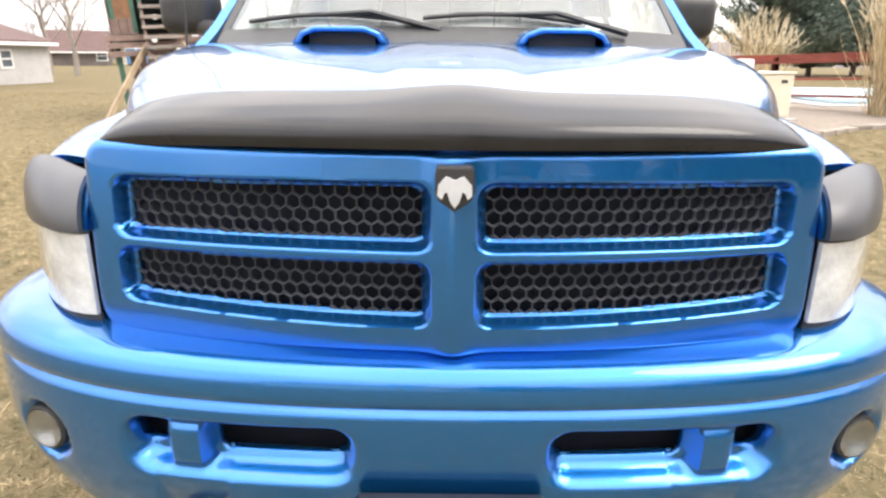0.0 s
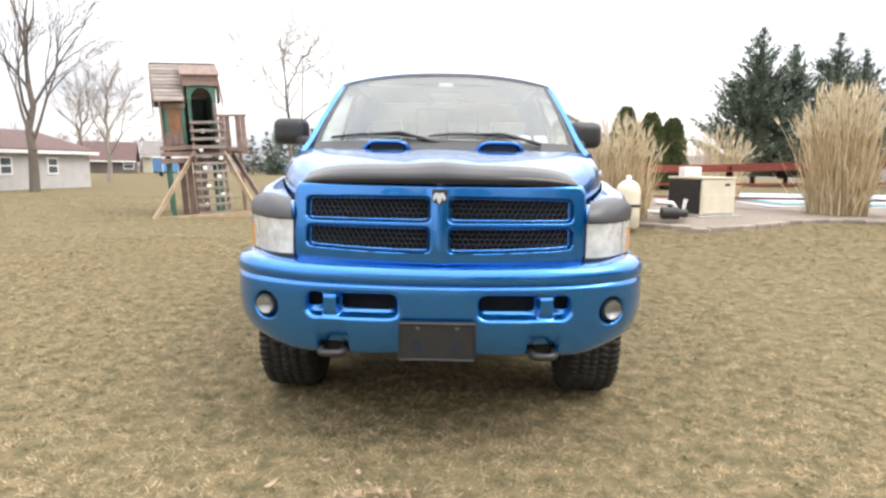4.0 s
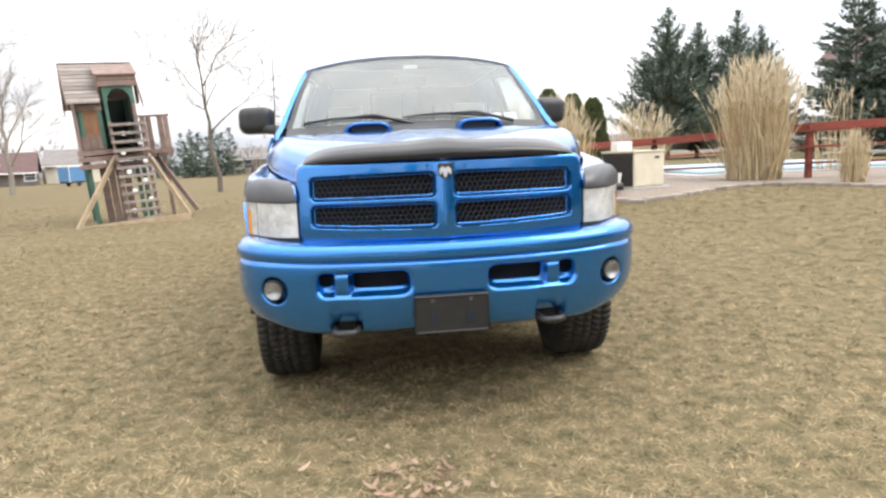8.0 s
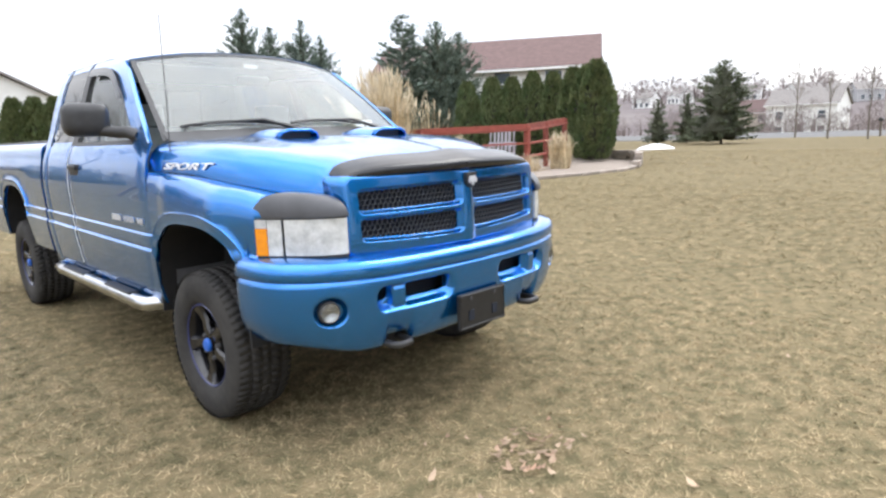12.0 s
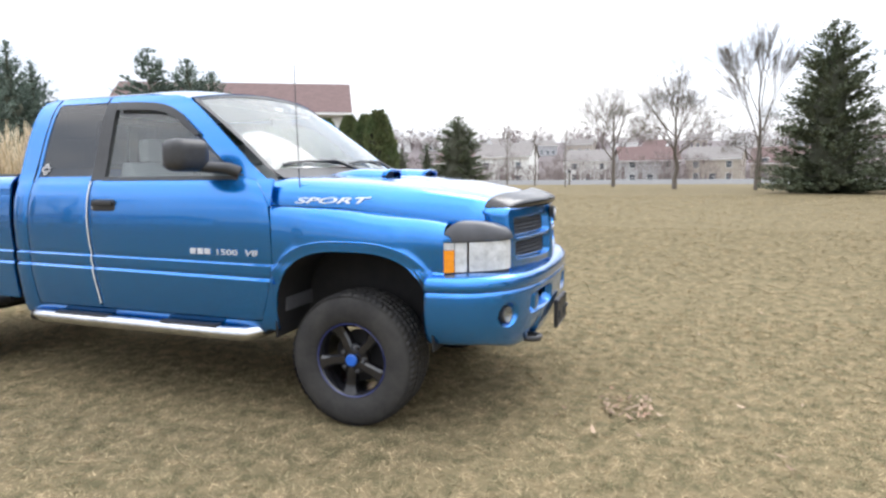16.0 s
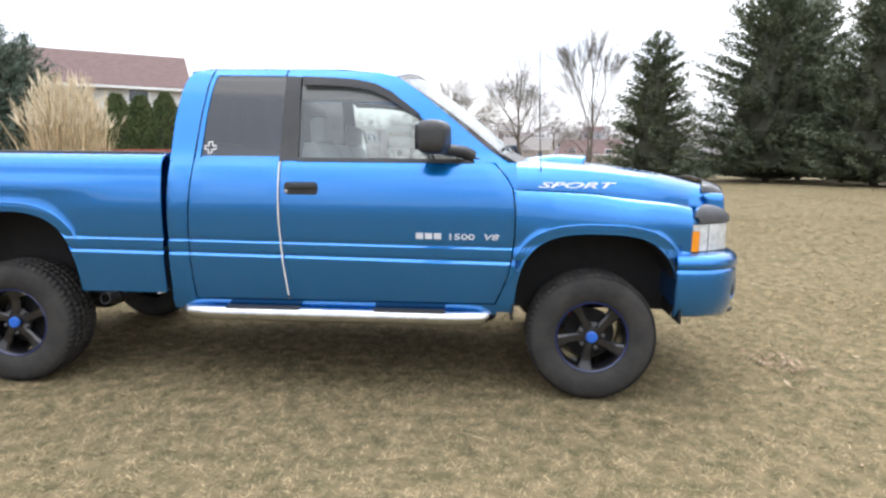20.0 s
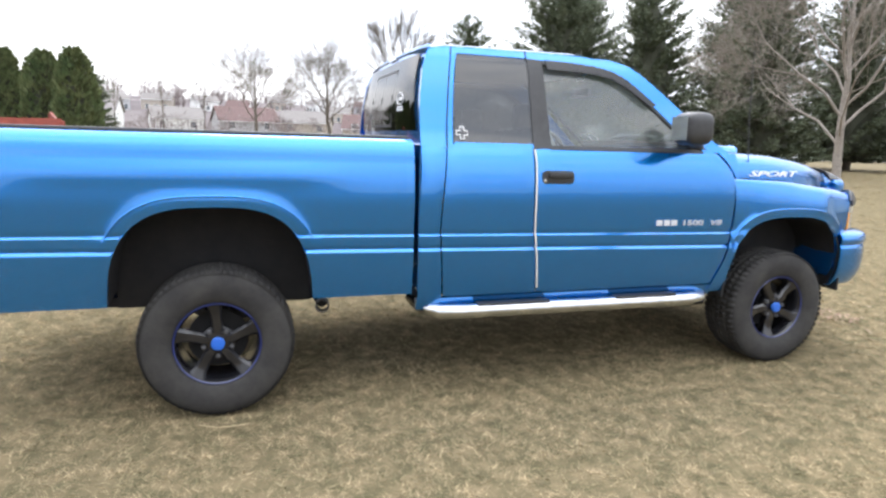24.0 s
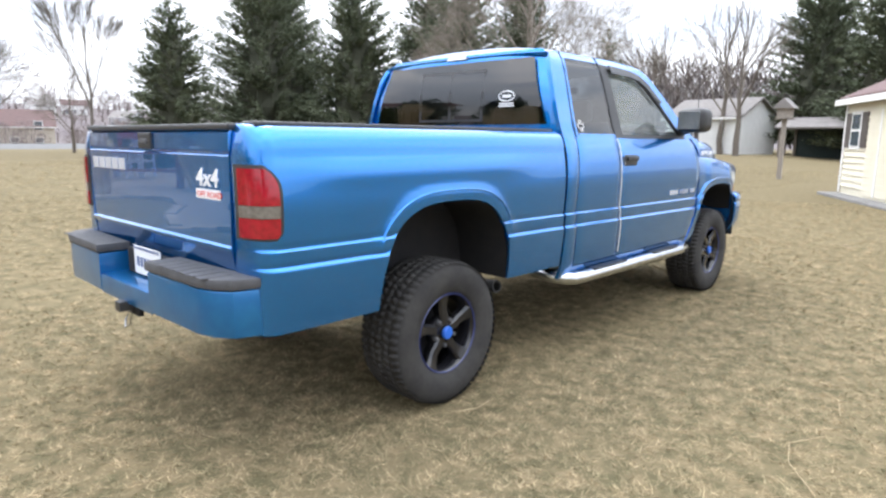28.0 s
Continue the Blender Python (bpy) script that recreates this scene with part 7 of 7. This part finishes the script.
part("rear_view_mirror", box(-.12, .12, 1.02, 1.05, 1.755, 1.815, .012), M["trim"], truck, sm=30)
part("inspection_sticker", prism([(.60, 0), (.68, 0), (.68, .075), (.60, .075)], 0, .002, 'XY'), M["decal"], truck, "white windscreen sticker", at=Matrix.Translation((.0, .543, 1.455)) @ pose(0, 0, 0, 38, 0, 3))
part("inspection_sticker", prism([(.505, 0), (.575, 0), (.575, .075), (.505, .075)], 0, .002, 'XY'), M["decal"], truck, "white windscreen sticker", at=Matrix.Translation((.0, .520, 1.455)) @ pose(0, 0, 0, 38, 0, 5))
part("toll_tag", box(-.05, .05, 1.048, 1.052, 1.868, 1.893, .003), M["decal"], truck, "pale tag at the top of the windscreen")

# ---- wipers, aerial, mirrors, handles ----
for x0, x1 in ((-.74, -.20), (-.10, .46)):
    p = []
    for t in lin(0, 1, 9):
        x = x0 + (x1 - x0) * t
        xx, yy, zz = inset(x / 0.83, 0.09 + 0.055 * math.sin(math.pi * (0.15 + 0.75 * t)), 0.020)
        p.append((x, yy, zz))
    wp = part("wiper_blade", tube(p, .009, 6), M["trim"], truck, "black wiper blade", sm=60)
    part("wiper_arm", tube([p[4], (p[6][0] + .05, p[6][1] - .02, p[6][2] + .012), (x1 + .16, p[8][1] - .03, p[8][2] - .035)], [.008, .010, .014], 6), M["trim"], wp, sm=60)
part("aerial_mast", tube([(-.905, .315, 1.245), (-.885, .335, 1.60), (-.875, .345, 2.02)], [.004, .003, .002], 6), M["trim"], truck, "thin black aerial")
part("aerial_base", lathe([(.018, -.045), (.016, 0), (.008, .035), (.004, .04)], 12, 'Z'), M["trim"], truck, at=pose(-.915, .315, 1.205), sm=40)
for s in (-1, 1):
    mx_ = 1.10 if s < 0 else 0.985
    mir = part("mirror_housing", box(-.118, .118, -.082, .082, -.092, .092, .070, seg=6), M["trim"], truck, "black door mirror", sm=60, at=pose(s * mx_, .925, 1.525, 0, 0, s * 10))
    part("mirror_glass", box(-.090, .090, .0825, .085, -.066, .066, .001), M["chrome"], mir)
    part("mirror_arm", tube([(s * .90, .72, 1.425), (s * .935, .77, 1.450), (s * (mx_ - .03), .90, 1.465)], [.040, .036, .030], 10), M["trim"], truck, sm=50)
    part("mirror_sail", prism([(.62, 1.395), (.74, 1.395), (.86, 1.46), (.80, 1.455)], s * .905, s * .93, 'YZ', bevel=.004), M["trim"], truck)
    xh = side_x(1.70, 1.23)
    hz = part("door_handle", prism([(1.605, 1.205), (1.620, 1.195), (1.780, 1.195), (1.797, 1.208), (1.800, 1.232), (1.797, 1.258), (1.780, 1.270), (1.620, 1.270), (1.605, 1.258), (1.600, 1.232)], s * (xh - .006), s * (xh + .004), 'YZ', bevel=.003), M["trim"], truck, "black door handle cup", sm=30)
    part("handle_grip", box(min(s * (xh + .005), s * (xh + .022)), max(s * (xh + .005), s * (xh + .022)), 1.612, 1.765, 1.232, 1.262, .008), M["trim"], hz, sm=40)
    part("lock", lathe([(.010, 0), (.010, .004), (0, .005)], 12, 'X'), M["chrome"], hz, at=pose(s * (xh + .004), 1.785, 1.215, 0, 0, 0 if s > 0 else 180))
    # chrome side step
    st = part("side_step", tube([(s * .72, 2.46, .52), (s * .90, 2.44, .50), (s * .975, 2.37, .492), (s * .985, 2.25, .490), (s * .985, 1.5, .488), (s * .985, .78, .486), (s * .975, .66, .488), (s * .90, .60, .50), (s * .72, .58, .52)], .043, 14), M["chrome"], truck, "chrome tubular side step", sm=60)
    for y0_, y1_ in ((.86, 1.28), (1.72, 2.16)):
        part("step_tread", box(min(s * .955, s * 1.015), max(s * .955, s * 1.015), y0_, y1_, .522, .535, .005), M["trim"], st)
    for y_ in (.9, 1.6, 2.2):
        part("step_bracket", beam((s * .97, y_, .49), (s * .70, y_, .56), .03, .05), M["under"], truck)


# ---- wheels ----
def road_wheel(s, y, rear=False):
    w = new("wheel")
    w.parent = truck
    w.matrix_basis = pose(s * 0.832, y, 0.383) @ pose(0, 0, 0, 0, 0, 0 if s > 0 else 180) @ pose(0, 0, 0, 17 if rear else 41)
    # tyre, outer side towards +x
    bm_ = lathe([(.205, .105), (.215, .125), (.235, .138), (.275, .146), (.315, .145), (.350, .134), (.370, .118), (.376, .09), (.377, 0), (.376, -.09), (.370, -.118), (.350, -.134), (.315, -.145), (.275, -.146), (.235, -.138), (.215, -.125), (.205, -.105)], 56, 'X', closed=True)
    ty = part("tyre", bm_, M["rubber"], w, "black all-terrain tyre", sm=50)
    tv, tf = [], []
    for k in range(62):
        for lane, (x0_, x1_, off) in enumerate(((-.136, -.082, 0), (-.072, -.026, .5), (-.018, .018, 0), (.026, .072, .5), (.082, .136, 0))):
            a0 = 2 * math.pi * (k + off) / 62
            a1 = a0 + 2 * math.pi / 62 * 0.74
            sk = 0.25 * 2 * math.pi / 62 * (1 if lane % 2 else -1)
            b0 = len(tv)
            edge_ = lane in (0, 4)
            for rr in (.366, .3800):
                for xx, aa in ((x0_, a0), (x1_, a0 + sk), (x1_, a1 + sk), (x0_, a1)):
                    r_ = rr - (.013 if edge_ and abs(xx) > .1 and rr > .37 else 0)
                    tv.append((xx, r_ * math.cos(aa), r_ * math.sin(aa)))
            for q in ((4, 5, 6, 7), (0, 1, 5, 4), (1, 2, 6, 5), (2, 3, 7, 6), (3, 0, 4, 7)):
                tf.append(tuple(b0 + i for i in q))
    raw("tread", tv, tf, M["rubber"], ty)
    rim_ = part("rim", lathe([(.212, .112), (.205, .118), (.196, .108), (.188, .06), (.184, -.02), (.190, -.10), (.208, -.11)], 48, 'X', caps=False), M["rim"], w, "black rim", sm=40)
    part("rim_ring", lathe([(.208, .115), (.212, .122), (.208, .126), (.203, .121)], 48, 'X', closed=True), M["rim_blue"], w, "blue painted rim edge", sm=60)
    for k in range(5):
        a0 = 2 * math.pi * k / 5
        spoke = bmesh.new()
        prof = [(.045, .050, .086), (.085, .060, .092), (.125, .058, .084), (.165, .066, .092), (.200, .096, .104)]
        rings = []
        for r_, hw, xo in prof:
            tw = 0.10 * (r_ - .045) / .15
            c_, s_ = math.cos(a0 + tw), math.sin(a0 + tw)
            ring = []
            for dx, dw in ((0, -1), (.012, -.62), (.012, .62), (0, 1), (-.05, .8), (-.05, -.8)):
                ring.append(spoke.verts.new((xo + dx, r_ * c_ - dw * hw * s_ * 0.5, r_ * s_ + dw * hw * c_ * 0.5)))
            rings.append(ring)
        for r0_, r1_ in zip(rings, rings[1:]):
            for i in range(6):
                spoke.faces.new((r0_[i], r0_[(i + 1) % 6], r1_[(i + 1) % 6], r1_[i]))
        spoke.faces.new(rings[0])
        spoke.faces.new(rings[-1])
        part("spoke", spoke, M["rim"], rim_, sm=25)
        an = a0 + math.pi / 5
        part("lug_nut", lathe([(.011, .085), (.011, .103), (.006, .108), (0, .108)], 8, 'X'), M["pad"], w, at=pose(0, .070 * math.cos(an), .070 * math.sin(an)))
    part("hub", lathe([(.085, .04), (.085, .082), (.06, .090), (.036, .092), (.036, .108), (0, .108)], 28, 'X'), M["rim"], w, sm=30)
    part("hub_cap", lathe([(.034, .106), (.034, .120), (.028, .126), (0, .127)], 20, 'X'), M["cap_blue"], w, "bright blue centre cap", sm=30)
    part("brake_disc", lathe([(.0, -.01), (.15, -.01), (.15, .005), (0, .005)], 24, 'X'), M["under"], w)
    return w


for s in (-1, 1):
    road_wheel(s, 0.0)
    road_wheel(s, 3.523, True)
    # wheel housings
    for (c, a, z0, b), y0_, y1_ in ((ARCH_F, -.52, .50), (ARCH_R, 3.02, 4.05)):
        rows = []
        for x in (.965, .60):
            rows.append([(s * x, c + (a + .015) * math.sin(t) * (1.0 if x > .9 else 1.02), max(z0 + (0.10 if c > 1 else 0.0), z0 + (b + .012) * max(1 - abs(math.sin(t)) ** 3, 0) ** (1 / 3))) for t in lin(-math.pi / 2, math.pi / 2, 30)])
        sheet("wheel_housing", rows, M["under"], truck, 0.01, inside=(s * .8, c, .5))
        part("housing_wall", prism([(c + (a + .02) * math.sin(t), z0 + (b + .015) * max(1 - abs(math.sin(t)) ** 3, 0) ** (1 / 3)) for t in lin(-math.pi / 2, math.pi / 2, 24)], s * .56, s * .60, 'YZ'), M["under"], truck)
    part("frame_rail", box(min(s * .36, s * .44), max(s * .36, s * .44), -.72, 4.55, .50, .64, .01), M["under"], truck)
    part("shock_absorber", tube([(s * .58, .06, .38), (s * .56, .02, .92)], .028, 10), M["decal_red"], truck, "red front shock absorber", sm=50)
    part("leaf_spring", beam((s * .52, 2.95, .52), (s * .52, 4.1, .52), .07, .05), M["under"], truck)
    part("mud_filler", box(min(s * .62, s * .90), max(s * .62, s * .90), 4.04, 4.46, .62, .66), M["under"], truck)
for y in (0.0, 3.523):
    ax_ = part("axle", tube([(-.75, y, .385), (.75, y, .385)], .045, 12), M["under"], truck, sm=50)
    part("differential", lathe([(.0, -.15), (.09, -.13), (.13, -.03), (.13, .05), (.08, .12), (0, .13)], 18, 'Y'), M["under"], ax_, at=pose(.22 if y < 1 else 0, y, .385), sm=40)
part("engine_block", box(-.45, .45, -.62, .45, .50, 1.02, .05), M["under"], truck)
part("front_crossmember", box(-.46, .46, -.82, -.70, .46, .62, .02), M["under"], truck)
part("transmission", box(-.18, .18, .45, 1.7, .42, .64, .05), M["under"], truck)
part("fuel_tank", box(.40, .80, 1.4, 2.7, .46, .66, .05), M["under"], truck)
part("underbody", box(-.86, .86, .48, 2.50, .56, .62), M["under"], truck)
part("bed_underside", box(-.555, .555, 2.55, 4.50, .68, .80), M["under"], truck)
ex = part("exhaust_tip", lathe([(.032, 0), (.037, .01), (.037, .11), (.030, .11), (.030, .02)], 18, 'X', caps=False), M["trim"], truck, "dark exhaust tip", sm=40, at=pose(-.74, 2.98, .51, 0, 8, 0) @ pose(0, 0, 0, 0, 0, 172))
part("exhaust_pipe", tube([(-.72, 2.98, .515), (-.5, 3.0, .52), (-.3, 2.7, .52), (-.25, 1.2, .50)], .032, 10), M["under"], truck, sm=50)

# ---- lettering and marks ----


def lettering(name, words, height, m, material, parent, depth=0.0012, stretch=1.0, slant=0.0, spacing=1.0):
    cu = bpy.data.curves.new(name, 'FONT')
    cu.body, cu.size, cu.extrude, cu.shear, cu.space_character = words, 1.0, 0.02, slant, spacing
    cu.resolution_u, cu.offset = 3, 0.018
    tmp = bpy.data.objects.new(name, cu)
    scene.collection.objects.link(tmp)
    bpy.context.view_layer.update()
    me = bpy.data.meshes.new_from_object(tmp.evaluated_get(bpy.context.evaluated_depsgraph_get()))
    bpy.data.objects.remove(tmp)
    co = np.empty(len(me.vertices) * 3, np.float32)
    me.vertices.foreach_get("co", co)
    co = co.reshape(-1, 3)
    co[:, 0] -= co[:, 0].min()
    k = height / (co[:, 1].max() - co[:, 1].min())
    co[:, 0] *= k * stretch
    co[:, 1] *= k
    co[:, 2] *= depth / 0.02
    me.vertices.foreach_set("co", co.ravel())
    me.materials.clear()
    me.materials.append(material)
    ob = new(name, me)
    ob.parent = parent
    ob.matrix_basis = m
    return ob, float(co[:, 0].max())


def frame_on(origin, right, up):
    r, u = Vector(right).normalized(), Vector(up)
    u = (u - r * u.dot(r)).normalized()
    n = r.cross(u)
    return Matrix(((r.x, u.x, n.x, origin[0]), (r.y, u.y, n.y, origin[1]), (r.z, u.z, n.z, origin[2]), (0, 0, 0, 1)))


def hood_side(y, z):
    """Half width of the bonnet's flank at a height."""
    best = None
    v = (y + 0.875) / 1.375
    for u in np.linspace(0.80, 1.0, 120):
        p = hood_point(float(u), v)
        if best is None or abs(p[2] - z) < abs(best[2] - z):
            best = p
    return best[0]


def wrapped(ob, place):
    """Lays flat lettering onto a curved panel: place(along, up, out) gives the point."""
    me = ob.data
    co = np.empty(len(me.vertices) * 3, np.float32)
    me.vertices.foreach_get("co", co)
    co = np.array([place(*c) for c in co.reshape(-1, 3)], np.float32)
    me.vertices.foreach_set("co", co.ravel())
    me.update()
    ob.matrix_basis = Matrix()
    return ob


for s in (-1, 1):
    sg = -1 if s < 0 else 1
    ya = 0.335 if s < 0 else -0.115
    ob_, wid = lettering("sport_lettering", "SPORT", 0.036, Matrix(), M["decal"], hood, 0.002, 2.75, 0.35)
    wrapped(ob_, lambda a_, b_, c_: (s * (hood_side(ya + sg * a_ * 0.45 / wid, 1.252 + b_ * 0.92) + 0.0035 + c_), ya + sg * a_ * 0.45 / wid, 1.252 + b_ * 0.92))
    ob_["label"] = "white slanted sport lettering"
    # badge on the front door: bars, then a readable model number
    ya2 = 1.035 if s < 0 else 0.545

    def on_door(off):
        return lambda a_, b_, c_: (s * (side_x(ya2 + sg * (a_ + off), 0.952 + b_) + 0.004 + c_), ya2 + sg * (a_ + off), 0.952 + b_)
    for k in range(3):
        y0_ = ya2 + sg * (0.002 + 0.052 * k)
        xd = side_x(y0_, 0.97) + 0.003
        part("badge_bar", box(min(s * xd, s * (xd + .003)), max(s * xd, s * (xd + .003)), min(y0_, y0_ + sg * .042), max(y0_, y0_ + sg * .042), .952, .986, .001), M["decal_grey"], truck)
    ob_, wid = lettering("model_number", "1500", 0.034, Matrix(), M["decal_grey"], truck, 0.002, 1.75)
    wrapped(ob_, on_door(0.195))["label"] = "silver model number badge"
    ob_, wid = lettering("engine_badge", "V8", 0.034, Matrix(), M["decal_grey"], truck, 0.002, 1.7, 0.2)
    wrapped(ob_, on_door(0.395))["label"] = "silver V8 badge"
# tailgate marks
tg = lambda x, z: frame_on((x, 4.6035, z), (-1, 0, 0), (0, 0, 1))
for k in range(5):
    part("badge_bar", box(.73 - .092 * k - .078, .73 - .092 * k, 4.602, 4.605, 1.208, 1.266, .001), M["decal_grey"], gate)
lettering("four_wheel_mark", "4x4", 0.075, tg(-.50, 1.175), M["decal"], gate, 0.0015, 1.25, 0.1)[0]["label"] = "white drive decal"
part("decal_bar", box(-.705, -.495, 4.602, 4.604, 1.122, 1.162), M["decal"], gate)
lettering("off_road_mark", "OFF ROAD", 0.024, frame_on((-.505, 4.6042, 1.130), (-1, 0, 0), (0, 0, 1)), M["decal_red"], gate, 0.001, 1.35)[0]["label"] = "red off road decal"
# cross-shaped sticker on the quarter window
for s in (-1,):
    def glass_at(dy, dz):
        return (s * (gxx(1.462 + dz) + 0.003), 2.255 - dy, 1.462 + dz)
    cr = [(-.015, .045), (.015, .045), (.015, .015), (.045, .015), (.045, -.015), (.015, -.015), (.015, -.045), (-.015, -.045), (-.015, -.015), (-.045, -.015), (-.045, .015), (-.015, .015)]
    part("cross_sticker", tube([glass_at(a_, b_) for a_, b_ in [(c_[0] * .72, c_[1] * .72) for c_ in cr]], .0045, 4, closed=True), M["decal"], truck, "white cross-shaped sticker")

# ---- fallen leaves and twigs on the lawn ----


def leaf_pile(x, y, r, n, seed):
    local = np.random.default_rng(seed)
    vs_, fs_ = [], []
    for k in range(n):
        a, q = local.uniform(0, 6.28), r * math.sqrt(local.random())
        c = np.array([x + q * math.cos(a) * 1.3, y + q * math.sin(a), 0.018 + local.uniform(0, .015)])
        L, W = local.uniform(.015, .034), local.uniform(.007, .015)
        t = local.uniform(0, 6.28)
        d, e = np.array([math.cos(t), math.sin(t), local.uniform(-.4, .5)]), np.array([-math.sin(t), math.cos(t), local.uniform(-.5, .5)])
        b0 = len(vs_)
        for p, w in ((-1, 0), (-.3, 1), (.4, .8), (1, 0), (.4, -.8), (-.3, -1)):
            vs_.append(c + d * p * L + e * w * W + np.array([0, 0, .01 * (p * p)]))
        fs_.append(tuple(range(b0, b0 + 6)))
    return tagged(raw("fallen_leaves", vs_, fs_, M["leaf_litter"]), "small scatter of curled brown fallen leaves on the grass", "leaves", kind="stuff")


leaf_pile(-.20, -1.45, .15, 38, 1)
leaf_pile(-.30, -1.36, .34, 18, 2)
leaf_pile(-1.2, -3.0, 2.4, 16, 3)
leaf_pile(.8, -2.2, 1.6, 14, 4)
for k, pts_ in enumerate(([(-1.10, 3.62, .03), (-1.16, 3.52, .035), (-1.12, 3.38, .02)], [(-2.35, 2.0, .02), (-2.45, 2.1, .03), (-2.5, 2.3, .02)], [(-2.6, 3.2, .02), (-2.45, 3.0, .03), (-2.4, 2.8, .025), (-2.5, 2.6, .02)],
                          [(-1.85, 1.13, .03), (-1.83, 1.05, .03), (-1.80, .98, .03)], [(-1.5, .75, .02), (-1.56, .68, .03), (-1.6, .6, .02)])):
    tw = part("twig", tube(pts_, .0025, 5), M["twig"], sm=50)
    tagged(tw, "thin pale dry stalk lying on the grass", "twig", group="dry stalks")
